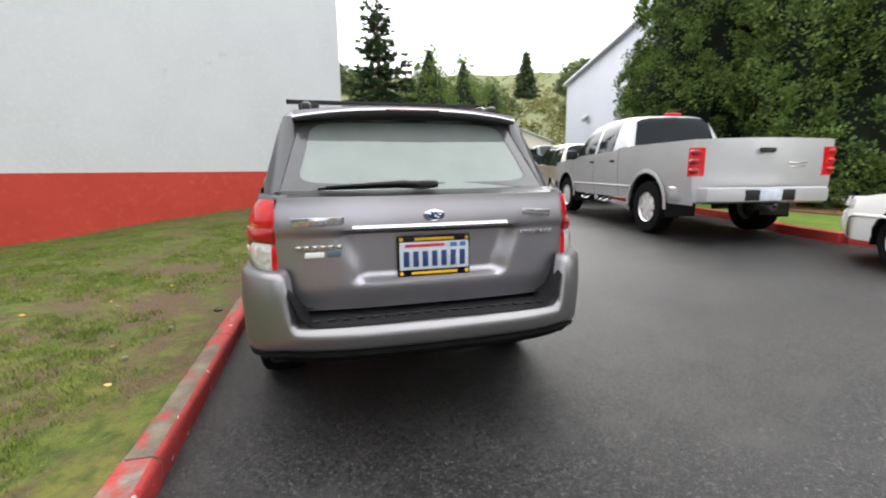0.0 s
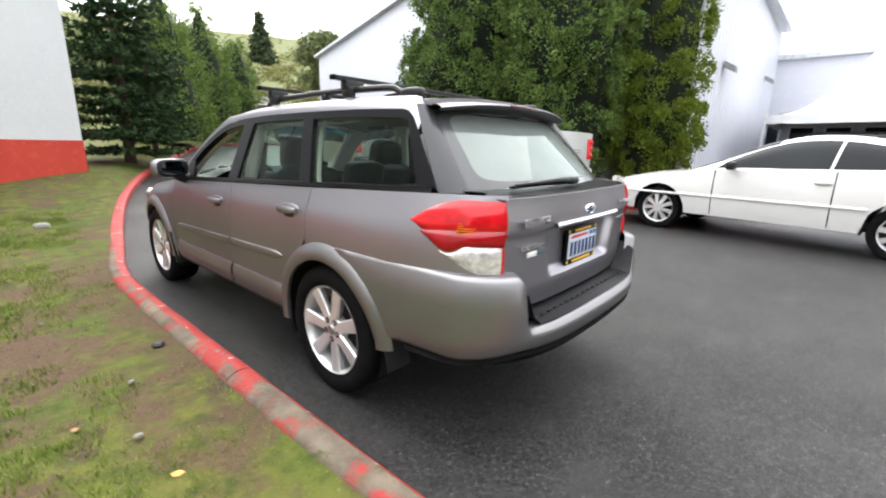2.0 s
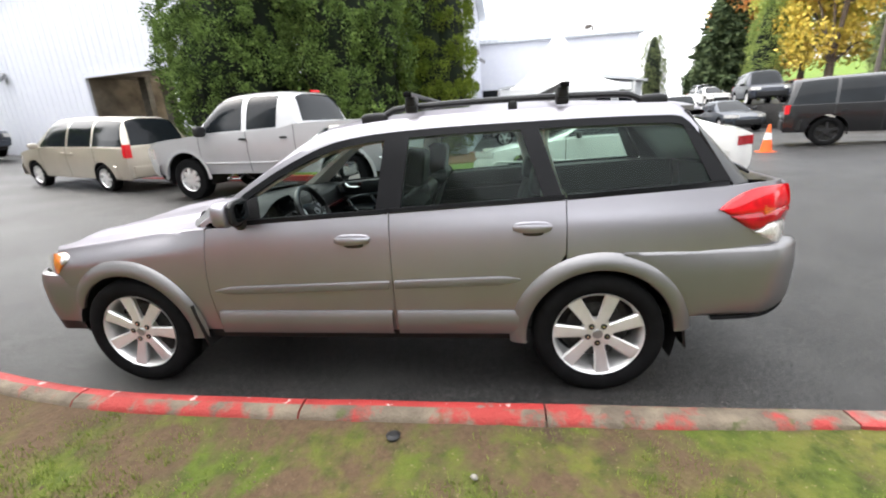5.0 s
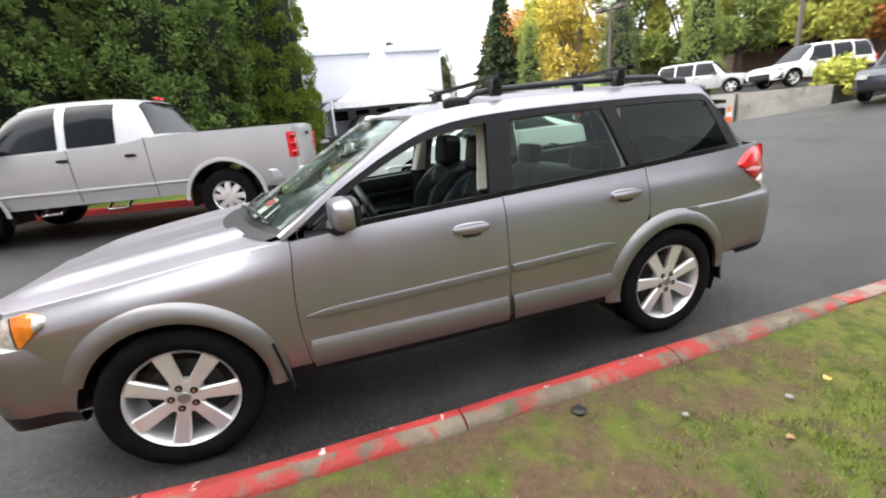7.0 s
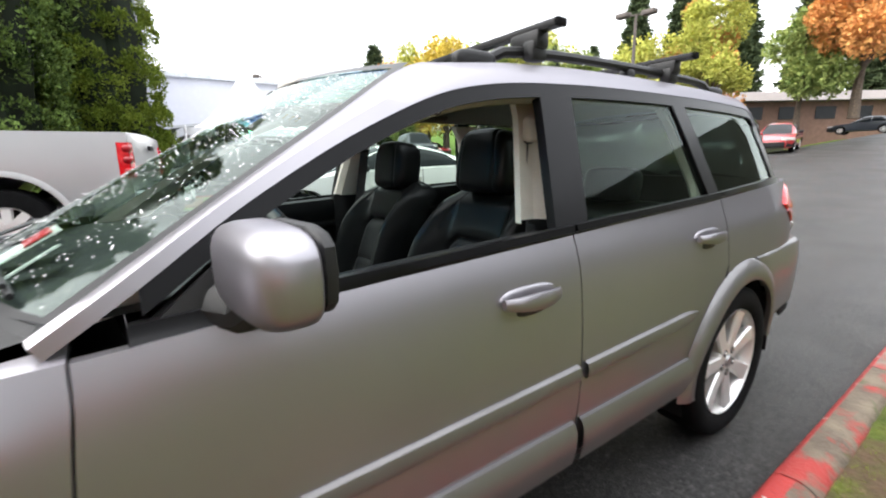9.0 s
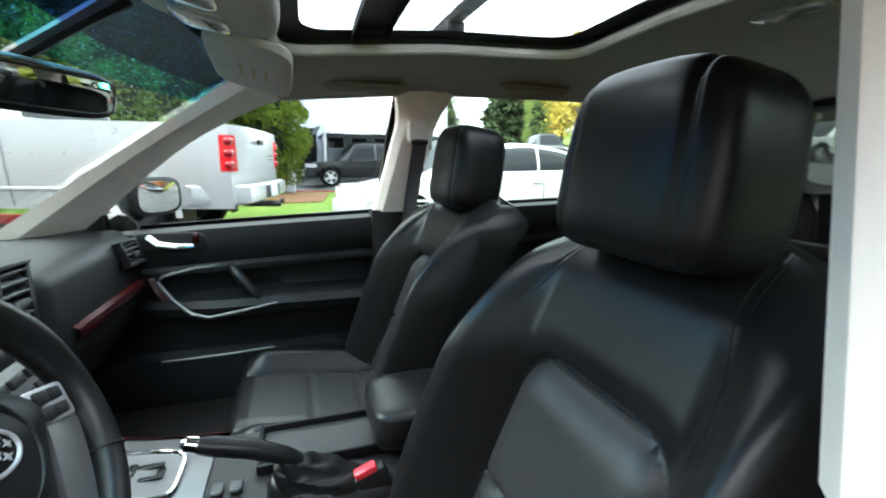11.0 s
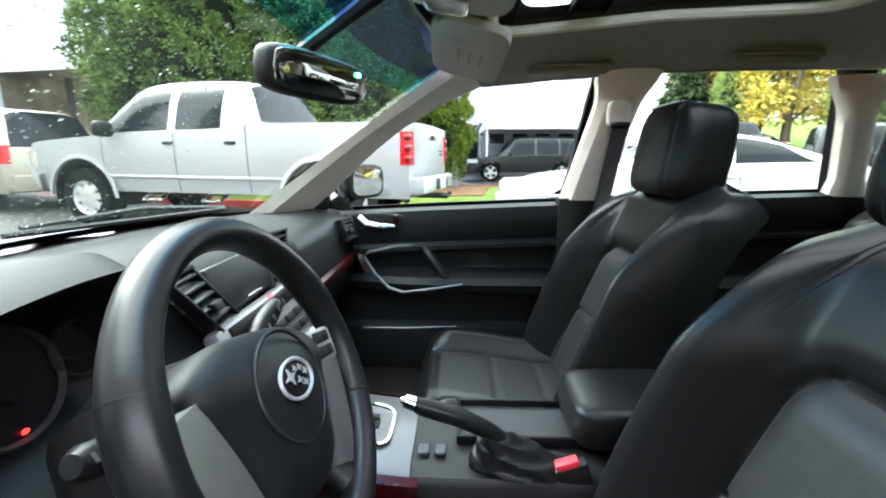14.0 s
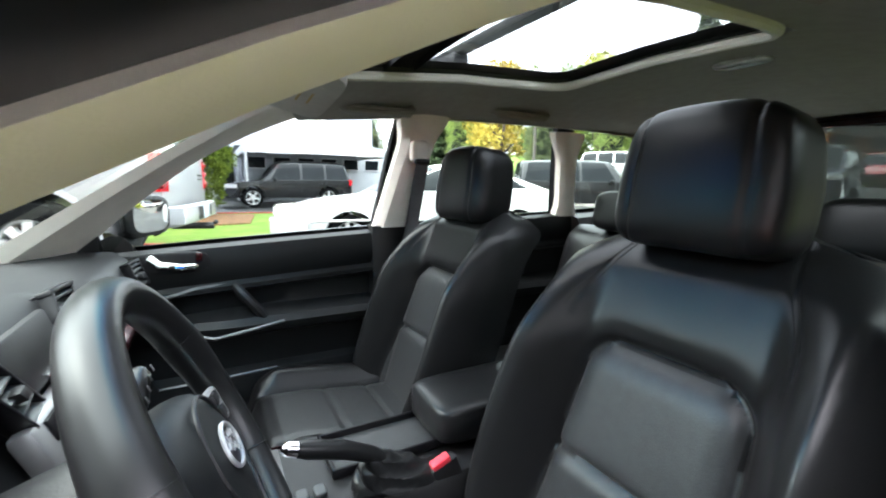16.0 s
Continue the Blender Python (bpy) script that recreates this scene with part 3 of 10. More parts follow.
part("roof", bm, M_ROOFM, hall, "shallow metal gable roof", smooth=False)
bm = B()
a, b = hall_pt(bay0, 0.2, -0.05), hall_pt(bay1, 0.2, -0.05)
for s0 in (bay0, bay1):
    box(bm, hall_pt(s0, bayz / 2 + 0.1, 0.03), (0.16, 0.16, bayz), 0.01)
q0, q1 = Vector(hall_pt(bay0, bayz, 0.03)), Vector(hall_pt(bay1, bayz, 0.03))
tube(bm, [q0, q1], 0.09, 4)
part("bay_frame", bm, M_SIDING, hall, smooth=False)
bm = B()
dep = Vector((7, -1.4, 0))
q = [Vector(hall_pt(bay0, 0.35, -0.02)), Vector(hall_pt(bay1, 0.35, -0.02)), Vector(hall_pt(bay1, bayz, -0.02)), Vector(hall_pt(bay0, bayz, -0.02))]
for i in range(4):
    bm.faces.new([bm.verts.new(v) for v in (q[i], q[(i + 1) % 4], q[(i + 1) % 4] + dep, q[i] + dep)])
bm.faces.new([bm.verts.new(v + dep) for v in q])
part("bay_interior", bm, M_DARKIN, hall, "dark workshop inside the bay", smooth=False)
bm = B()
for u in (0.28, 0.52, 0.77):
    p = q[0].lerp(q[1], u) + dep * 0.25
    box(bm, (p.x, p.y, 2.3), (0.35, 0.35, 3.8), 0.02)
part("bay_post", bm, material("brown_post", (0.06, 0.05, 0.035), 0.7, var=0.3), hall, smooth=False)
M_TUBE = glow("fluorescent_tube", (1.0, 0.95, 0.82), 12.0)
for u, v, z in ((0.25, 0.5, 3.3), (0.6, 0.4, 3.4), (0.82, 0.7, 3.2), (0.4, 0.8, 3.0)):
    bm = B()
    p = q[0].lerp(q[1], u) + dep * v
    box(bm, (p.x, p.y, z), (0.12, 1.2, 0.06), 0.02)
    part("workshop_tube", bm, M_TUBE, hall, "lit fluorescent tube", smooth=False)
M_LAMPG = material("grey_lamp_housing", (0.22, 0.22, 0.23), 0.5, var=0.15)
for x, y, z in ((16.45, 23.75, 4.6),):
    bm = B()
    prism(bm, [(x - 0.05, y - 0.22, z + 0.16), (x - 0.05, y + 0.22, z + 0.16), (x - 0.32, y + 0.18, z - 0.06), (x - 0.32, y - 0.18, z - 0.06)], (0, 0, -0.22))
    part("wall_lamp", bm, M_LAMPG, hall, "grey floodlight on the wall", smooth=False)
for x, z in ((15.5, 3.95), (25.2, 4.7)):
    bm = B()
    prism(bm, [(x - 0.25, 1.46, z + 0.2), (x + 0.25, 1.46, z + 0.2), (x + 0.2, 1.12, z), (x - 0.2, 1.12, z)], (0, 0, -0.18))
    part("wall_lamp", bm, M_LAMPG, hall, "grey floodlight on the wall", smooth=False)

# lower white block behind the marquee
annex = thing("white_annex", "low white flat-roofed block beyond the marquee", "building")
bm = B()
box(bm, (36, -3.0, 3.0), (14, 11.5, 6.4), 0.0)
part("wall", bm, M_SIDING, annex, smooth=False)
bm = B()
box(bm, (36, -3.0, 6.28), (14.5, 12.0, 0.3), 0.03)
part("parapet", bm, M_ROOFM, annex, "white parapet trim", smooth=False)
for k in range(3):
    bm = B()
    box(bm, (28.95, 0.3 - 3.2 * k, 1.9), (0.12, 2.2, 2.6), 0.01)
    part("window", bm, M_DARKGLASS, annex, "dark window", smooth=False)

# grey modular office with a row of windows
M_GREYW = material("grey_office_boards", (0.42, 0.43, 0.445), 0.7, var=0.08, scale=2, bump=0.1, bscale=20)
office = thing("modular_office", "grey one-storey office with a row of small windows", "building")
bm = B()
oy0, oy1 = 0.2, -7.0
pr = [(22.0, oy0, 0.1), (22.0, oy0, 2.75), (22.0, oy0 + (oy1 - oy0) * 0.5, 3.25), (22.0, oy1, 2.75), (22.0, oy1, 0.1)]
prism(bm, pr, (6, 0, 0))
part("wall", bm, M_GREYW, office, smooth=False)
bm = B()
for a, b in ((0, 0.5), (0.5, 1)):
    ya, yb = oy0 + 0.2 + (oy1 - oy0 - 0.4) * a, oy0 + 0.2 + (oy1 - oy0 - 0.4) * b
    za, zb = (2.78, 3.3) if a == 0 else (3.3, 2.78)
    prism(bm, [(21.7, ya, za), (21.7, yb, zb), (28.2, yb, zb), (28.2, ya, za)], (0, 0, 0.1))
part("roof", bm, M_GREYW, office, "dark grey low gable roof", smooth=False)
M_WINF = material("white_window_frame", (0.6, 0.6, 0.6), 0.5)
for k in range(6):
    y = oy0 - 0.7 - 1.15 * k
    bm = B()
    box(bm, (21.97, y, 2.05), (0.08, 0.86, 0.62), 0.01)
    w = part("window", bm, M_WINF, office, smooth=False)
    bm = B()
    box(bm, (21.93, y, 2.05), (0.03, 0.74, 0.5))
    part("pane", bm, M_DARKGLASS, w, smooth=False)

# ---- white marquee: a peaked canvas roof on poles ----
M_CANVAS = material("white_canvas", (0.85, 0.85, 0.84), 0.8, var=0.03, scale=1.5)
M_POLE = material("white_metal_pole", (0.65, 0.65, 0.65), 0.4, 0.3)
tent = thing("marquee", "white peaked canvas marquee in front of the office", "marquee")
bm = B()
tx, ty, hw = 20.2, -2.5, 2.9
rings = []
for k in range(13):
    u = k / 12
    z = 2.55 + 2.7 * (u ** 1.9)
    r = hw * (1 - u) + 0.06 * u
    ring = []
    for i in range(32):
        a = 2 * math.pi * i / 32
        c, s_ = math.cos(a), math.sin(a)
        e = (0.22 + 0.78 * u)
        ring.append((tx + r * math.copysign(abs(c) ** e, c), ty + r * math.copysign(abs(s_) ** e, s_), z))
    rings.append(ring)
loft(bm, rings, cap=False)
part("canopy", bm, M_CANVAS, tent, "white peaked canvas roof", angle=60)
bm = B()
ring = rings[0]
grid(bm, [ring, [(x, y, z - 0.28 - 0.03 * (i % 2)) for i, (x, y, z) in enumerate(ring)]], close=True)
part("valance", bm, M_CANVAS, tent, "white hanging canvas edge")
for sx in (-1, 1):
    for sy in (-1, 1):
        bm = B()
        tube(bm, [(tx + sx * hw * 0.97, ty + sy * hw * 0.97, 0.1), (tx + sx * hw * 0.97, ty + sy * hw * 0.97, 2.6)], 0.05, 8)
        part("pole", bm, M_POLE, tent)

# ---- grass island beyond the trucks with its red kerb ----
M_LAWN2 = stained("clipped_grass", [((0.10, 0.17, 0.025), 1, 0, 0), ((0.16, 0.21, 0.04), 2.0, 0.55, 0.12), ((0.16, 0.12, 0.07), 1.0, 0.66, 0.06)], 0.95, 0.8, 60.0, 0.2)
bm = B()
IS = [(6.95, -0.9), (6.75, 0.6), (6.25, 1.45), (6.45, 2.4), (7.3, 3.8), (8.0, 6.6), (8.8, 10.8), (9.6, 12.6), (11.3, 13.2), (13.2, 12.0), (12.9, 6.0), (12.6, 1.6), (12.0, -0.9), (9.5, -1.6)]
prism(bm, [(x, y, 0.1) for x, y in IS], (0, 0, 0.18))
tagged(part("planting_bed", bm, M_LAWN2, smooth=False), "grass bed under the tall hedge", "bed", kind="structure")
M_BARKMULCH = stained("orange_brown_bark", [((0.20, 0.105, 0.052), 1, 0, 0), ((0.12, 0.065, 0.035), 7.0, 0.52, 0.1), ((0.30, 0.18, 0.10), 22.0, 0.60, 0.06)], 0.95, 0.9, 40.0, 0.2)
bm = B()
prism(bm, [(x, y, 0.0) for x, y in ((9.2, 0.9), (8.7, 2.6), (8.75, 3.9), (9.2, 6.9), (9.7, 10.6), (12.3, 11.3), (12.2, 2.0), (11.6, 0.6))], (0, 0, 0.31))
tagged(part("bark_mulch", bm, M_BARKMULCH, smooth=False), "orange-brown bark mulch under the hedge", "mulch", kind="structure")
bm = B()
n = len(IS)
for i in range(n):
    a, b = Vector((*IS[i], 0.0)), Vector((*IS[(i + 1) % n], 0.0))
    d = (b - a).normalized()
    o = Vector((d.y, -d.x, 0)) * -0.15
    prism(bm, [a, b, b + o, a + o], (0, 0, 0.305))
M_KERBRED = stained("red_kerb", [((0.40, 0.035, 0.03), 1, 0, 0), ((0.30, 0.03, 0.025), 3.0, 0.55, 0.1), ((0.35, 0.30, 0.26), 6.0, 0.72, 0.04)], 0.7, 0.3, 50.0)
tagged(part("bed_kerb", bm, M_KERBRED, smooth=False), "red painted kerb round the grass bed", "kerb", kind="structure")
# small island behind the coupe
bm = B()
rings = []
for z, k in ((0.0, 1.0), (0.24, 1.0), (0.27, 0.97)):
    rings.append([(9.6 + 1.9 * k * math.cos(a), -4.6 + 0.8 * k * math.sin(a), z) for a in [2 * math.pi * i / 24 for i in range(24)]])
loft(bm, rings)
tagged(part("island_kerb", bm, M_STONE), "small concrete-edged island", "island", kind="structure")
bm = B()
rings = [[(9.6 + 1.75 * k * math.cos(a), -4.6 + 0.66 * k * math.sin(a), z) for a in [2 * math.pi * i / 24 for i in range(24)]] for z, k in ((0.2, 1.0), (0.31, 0.95))]
loft(bm, rings)
tagged(part("island_grass", bm, M_LAWN2), "bright grass on the small island", "grass", kind="structure")

# ---- raised car park behind a low concrete wall ----
M_CONC = stained("weathered_concrete", [((0.33, 0.31, 0.28), 1, 0, 0), ((0.22, 0.20, 0.18), 1.5, 0.55, 0.12), ((0.14, 0.13, 0.11), 4.0, 0.66, 0.05)], 0.9, 0.4, 25.0)
bm = B()
def lot_z(x, y):
    """The raised car park rises a little away from its wall."""
    return 1.28 + 0.022 * max(0, (x - 9.4) * 0.168 - (y + 17.6) * 0.986)


LOT = [(9.4, -17.6), (11.2, -15.4), (17.5, -13.0), (36, -10.5), (60, -9), (70, -60), (14, -48)]
top_ = [bm.verts.new((x, y, lot_z(x, y))) for x, y in LOT]
low_ = [bm.verts.new((x, y, 0)) for x, y in LOT]
bm.faces.new(top_)
for i in range(7):
    bm.faces.new((top_[i], top_[(i + 1) % 7], low_[(i + 1) % 7], low_[i]))
tagged(part("raised_car_park", bm, M_ASPHALT, smooth=False), "raised asphalt car park", "pavement", kind="structure")
bm = B()
for a, b in (((9.3, -17.75), (11.1, -15.3)), ((11.1, -15.3), (17.5, -12.85))):
    a, b = Vector((*a, 0)), Vector((*b, 0))
    d = (b - a).normalized()
    o = Vector((d.y, -d.x, 0)) * -0.3
    prism(bm, [a, b, b + o, a + o], (0, 0, 1.34))
tagged(part("retaining_wall", bm, M_CONC, smooth=False), "low weathered concrete retaining wall", "wall", kind="structure")

# far grassy bank and the wooded hill up the lane
M_BANK = stained("rough_green_bank", [((0.10, 0.115, 0.042), 1, 0, 0), ((0.145, 0.145, 0.055), 0.35, 0.55, 0.12), ((0.07, 0.10, 0.025), 1.1, 0.58, 0.1), ((0.20, 0.19, 0.07), 2.5, 0.62, 0.06)], 0.95, 0.8, 4.0)
bm = B()
rows = []
for k in range(40):
    u = k / 39
    a = radians(40 + 75 * u)
    row = []
    for j in range(16):
        r = 42 + 7 * j
        h = 1.0 + 1.05 * j ** 1.25 + 1.5 * noise.noise(Vector((k * 0.35, j * 0.5, 2)))
        row.append((-4 + r * math.cos(a), 2 + r * math.sin(a), h if j else -0.5))
    rows.append(row)
grid(bm, rows)
tagged(part("hillside", bm, M_BANK), "wooded green hillside beyond the lane", "hill", kind="structure")
bm = B()
rows = []
for k in range(30):
    u = k / 29
    a = radians(-95 + 68 * u)
    row = []
    for j in range(8):
        r = 44 + 9 * j
        row.append((2 + r * math.cos(a), -4 + r * math.sin(a), (-0.5 if j == 0 else 1.6 + 1.0 * j + 0.5 * noise.noise(Vector((k * 0.4, j * 0.7, 9))))))
    rows.append(row)
grid(bm, rows)
tagged(part("grass_bank", bm, M_LAWN2), "sloping green lawn below the trees", "lawn", kind="structure")

# added unseen dark screen behind the lawn, to darken the car's reflections
M_CLOSE = stained("dark_screen", [((0.050, 0.052, 0.042), 1, 0, 0), ((0.034, 0.036, 0.030), 0.6, 0.55, 0.15), ((0.075, 0.072, 0.055), 5.0, 0.62, 0.08)], 0.9, 0.4, 20.0, 0.2)
bm = B()
for (xa, ya), (xb, yb) in (((-25.0, -4.0), (-17.0, -24.0)), ((-17.0, -24.0), (-5.0, -33.0))):
    d = Vector((yb - ya, xa - xb, 0)).normalized() * 0.25
    rows = []
    for o, z in ((0, -0.3), (0, 10.0), (1, 10.0), (1, -0.3)):
        rows.append([(xa + (xb - xa) * i / 12 - d.x * o, ya + (yb - ya) * i / 12 - d.y * o, z) for i in range(13)])
    grid(bm, rows)
tagged(part("reflection_screen", bm, M_CLOSE, smooth=False), "plain dark screen added out of view to darken reflections", "wall", kind="structure")


# ---- the grey station wagon ----
car = thing("station_wagon", "grey metallic station wagon parked beside the kerb, driver's window open", "car")
WR, WX = 0.335, 0.812
AX_R, AX_F = 0.0, 2.665
PLAN = [(-1.02, 0.40), (-0.93, 0.60), (-0.85, 0.70), (-0.75, 0.748), (-0.55, 0.79), (-0.2, 0.822), (0.4, 0.832), (1.5, 0.836), (2.3, 0.832), (2.8, 0.815), (3.1, 0.765), (3.25, 0.705), (3.35, 0.63), (3.43, 0.51), (3.49, 0.30)]
BELT = [(-0.95, 1.092), (-0.6, 1.086), (0.24, 1.052), (1.06, 1.018), (2.05, 0.965), (2.6, 0.905), (3.1, 0.835), (3.4, 0.78)]
GPLAN = [(-0.75, 0.625), (-0.6, 0.68), (-0.3, 0.725), (0.4, 0.768), (1.5, 0.778), (2.05, 0.765), (2.3, 0.74)]


def body_x(y, z):
    """Half the width of the body's side below the windows."""
    w = curve(PLAN, y)
    b = curve(BELT, y)
    d = curve([(0.30, -0.035), (0.45, -0.012), (0.62, 0.0), (0.80, -0.006), (0.93, -0.022), (1.0, -0.045), (1.1, -0.075)], z)
    d -= 0.060 * ss(b - 0.13, b + 0.01, z) ** 1.6 * ss(2.0, 2.45, y)
    return w + d


def green_x(y, z):
    """Half the width of the windows' side."""
    return curve(GPLAN, y) + 0.012 - 0.335 * (z - curve(BELT, y)) - 0.12 * max(0, z - 1.3) ** 1.5


def ws(x, u):
    a = abs(x)
    y = (2.36 - 0.785 * u) - (0.20 + 0.02 * u) * (a / 0.7) ** 2.2
    z = 0.992 + 0.460 * u - 0.02 * (a / 0.7) ** 2
    return Vector((x, y, z))


def rw(x, u):
    z = 1.088 + 0.335 * u
    y = -0.825 + 0.345 * u + 0.10 * (abs(x) / 0.6) ** 2.4 * (1 - 0.2 * u)
    return (x, y, z)


def bonnet_x(y):
    return curve([(2.1, 0.735), (2.6, 0.742), (3.0, 0.71), (3.25, 0.63), (3.5, 0.42)], y)


def arch(y, axle, r):
    d = r * r - (y - axle) ** 2
    return WR + math.sqrt(d) if d > 0 else 0.0


def side_cols(bm, s, ys, bot, top, n, off=0.0):
    rows = []
    for y in ys:
        b, t = bot(y), top(y)
        rows.append([(s * (body_x(y, z) + off), y, z) for z in lin(b, t, n)])
    grid(bm, rows)
    rim_in(bm, (-s * 0.02, 0, 0))


def reargap(z):
    if z > 0.80:
        return 0.175
    return max(0.175, math.sqrt(max(0, 0.450**2 - (z - WR) ** 2)))


def gate_y(x, z):
    r = -0.955 + 0.045 * (abs(x) / 0.6) ** 3 + 0.02 * ss(0.95, 1.09, z) + 0.02 * ss(0.72, 0.60, z)
    crease = 0.010 * ss(0.925, 0.94, z)
    # number-plate recess
    hw = 0.285 + 0.05 * ss(0.74, 0.93, z)
    rec = 0.045 * ss(hw + 0.055, hw - 0.01, abs(x)) * ss(0.715, 0.755, z) * ss(0.945, 0.925, z)
    return r + rec - crease


SIDES = (("left", -1), ("right", 1))
for side, s in SIDES:
    # front wing
    bm = B()
    rows = []
    for q_ in lin(0, 1, 44):
        y = 2.110 + 1.15 * q_
        b, t = max(arch(y, AX_F, 0.395), 0.36 if y < AX_F else 0.62), curve(BELT, y) - 0.004
        row = []
        for z in lin(b, t, 24):
            yz = y + 0.022 * math.sin(math.pi * min(1, max(0, (z - 0.36) / 0.6) * 1.1)) * (1 - ss(0, 0.25, q_))
            row.append((s * body_x(yz, z), yz, z))
        e = bonnet_x(y) + 0.005
        w = body_x(y, t)
        for u in (0.15, 0.4, 0.7, 1.0):
            row.append((s * (w + (e - w) * u), y, t + 0.006 * math.sin(u * math.pi / 2)))
        rows.append(row)
    grid(bm, rows)
    rim_in(bm, (-s * 0.015, 0, -0.01))
    part("front_wing", bm, M_PAINT, car)
    # doors
    bm = B()
    zs = lin(0.36, 0.99, 16)
    rows = []
    for k in range(17):
        u = k / 16
        row = []
        for y in lin(1.070, 2.106 + 0.022 * math.sin(math.pi * min(1, u * 1.1)), 22):
            z = 0.36 + (curve(BELT, y) - 0.006 - 0.36) * u
            row.append((s * body_x(y, z), y, z))
        rows.append(row)
    grid(bm, rows)
    rim_in(bm, (-s * 0.02, 0, 0))
    fdoor = part("front_door", bm, M_PAINT, car)
    bm = B()
    rows = []
    for k in range(17):
        u = k / 16
        zn = 0.36 + (1.03 - 0.36) * u
        row = []
        for y in lin(reargap(zn), 1.0655, 20):
            z = 0.36 + (curve(BELT, y) - 0.006 - 0.36) * u
            row.append((s * body_x(y, z), y, z))
        rows.append(row)
    grid(bm, rows)
    rim_in(bm, (-s * 0.02, 0, 0))
    rdoor = part("rear_door", bm, M_PAINT, car)
    # quarter panel, cut out for the lamp at its rear end
    bm = B()
    ys = [-0.893, -0.886, -0.876] + lin(-0.86, 0.170, 44)
    side_cols(bm, s, ys, lambda y: max(arch(y, AX_R, 0.395), 0.62 if y < -0.25 else 0.36), lambda y: curve(BELT, y) - 0.006, 14)
    part("quarter_panel", bm, M_PAINT, car)
    # flares round the wheels
    for ax, name in ((AX_R, "wheel_flare"), (AX_F, "wheel_flare")):
        bm = B()
        rows = []
        for a in lin(radians(24), radians(183), 40) if ax == AX_F else lin(radians(-14), radians(176), 40):
            row = []
            for r, o in ((0.372, 0.004), (0.372, 0.024), (0.382, 0.030), (0.41, 0.029), (0.442, 0.018), (0.458, 0.002)):
                y, z = ax + r * math.cos(a), WR + r * math.sin(a)
                z = max(z, 0.30)
                row.append((s * (body_x(y, max(z, 0.4)) + o), y, z))
            rows.append(row)
        grid(bm, rows)
        part(name, bm, M_CLAD, car, "satin grey wheel-arch flare")
        # dark wheel housing
        bm = B()
        rows = []
        ang = lin(radians(8 if ax == AX_F else -20), radians(200), 24)
        for a in ang:
            rows.append([(s * x, ax + 0.39 * math.cos(a), WR + 0.39 * math.sin(a)) for x in (0.80, 0.45)])
        grid(bm, rows)
        bm.faces.new([bm.verts.new((s * 0.45, ax + 0.39 * math.cos(a), WR + 0.39 * math.sin(a))) for a in ang])
        part("wheel_housing", bm, M_BLACK, car)
    # sill cladding and side mouldings
    for y0, y1, par in ((1.085, 2.095, fdoor), (0.40, 1.055, rdoor)):
        bm = B()
        rows = []
        for y in lin(y0, y1, 14):
            rows.append([(s * (body_x(y, 0.45) + o), y, z) for o, z in ((-0.01, 0.345), (0.010, 0.35), (0.022, 0.40), (0.024, 0.455), (0.012, 0.482), (-0.004, 0.486))])
        grid(bm, rows)
        part("cladding", bm, M_CLAD, par, "satin grey lower door cladding")
        bm = B()
        rows = []
        for y in lin(y0, y1 if y0 > 1 else y1, 14):
            zc = 0.606 + (2.1 - y) * 0.029
            t = min(1, (y - y0) / 0.10 + 0.25) if y0 < 1 else min(1, (y1 - y) / 0.12 + 0.2)
            rows.append([(s * (body_x(y, zc) + o * t), y, zc + h * t) for o, h in ((-0.003, -0.026), (0.012, -0.02), (0.017, 0.0), (0.012, 0.02), (-0.003, 0.026))])
        grid(bm, rows)
        part("side_moulding", bm, M_CLAD, par, "satin grey rubbing strip")
    bm = B()
    rows = [[(s * x, y, z) for x, z in ((0.80, 0.36), (0.79, 0.30), (0.70, 0.27), (0.5, 0.27))] for y in lin(0.42, 2.2, 6)]
    grid(bm, rows)
    part("sill", bm, M_BLACK, car, "black sill under the doors")
    # handles
    for yc, zc, par in ((1.265, 0.872, fdoor), (0.340, 0.912, rdoor)):
        bm = B()
        x = body_x(yc, zc)
        puff(bm, (s * (x - 0.007), yc, zc), (0.022, 0.200, 0.084), 0.65)
        part("handle_dish", bm, M_PAINT, par)
        # a dark bulge paints the shade behind the pull
        bm = B()
        puff(bm, (s * (x + 0.001), yc - 0.004, zc - 0.014), (0.014, 0.105, 0.036), 0.7)
        part("handle_shade", bm, M_DARKMETAL, par, "dark bulge standing for the shade in the finger recess")
        bm = B()
        rows = []
        for k in range(15):
            u = k / 14
            y = yc - 0.094 + 0.188 * u
            o = 0.012 + 0.026 * math.sin(math.pi * u) ** 0.6
            h = 0.013 + 0.009 * math.sin(math.pi * u)
            rows.append([(s * (x + o + 0.008 * math.cos(a)), y, zc + 0.014 + h * math.sin(a)) for a in [2 * math.pi * i / 10 for i in range(10)]])
        loft(bm, rows)
        part("handle", bm, M_PAINT, par, "grey pull handle")
    # window frames: black outer belt strip, upper frame
    def gtop(y):
        if s > 0:
            return curve([(-0.62, 1.10), (-0.50, 1.24), (-0.40, 1.375), (-0.30, 1.40), (0.3, 1.432), (0.6, 1.44), (1.09, 1.444), (1.26, 1.427), (1.36, 1.405), (1.506, 1.353), (1.60, 1.309), (1.70, 1.255), (1.842, 1.154), (1.94, 1.074), (2.035, 0.996), (2.14, 0.918)], y)
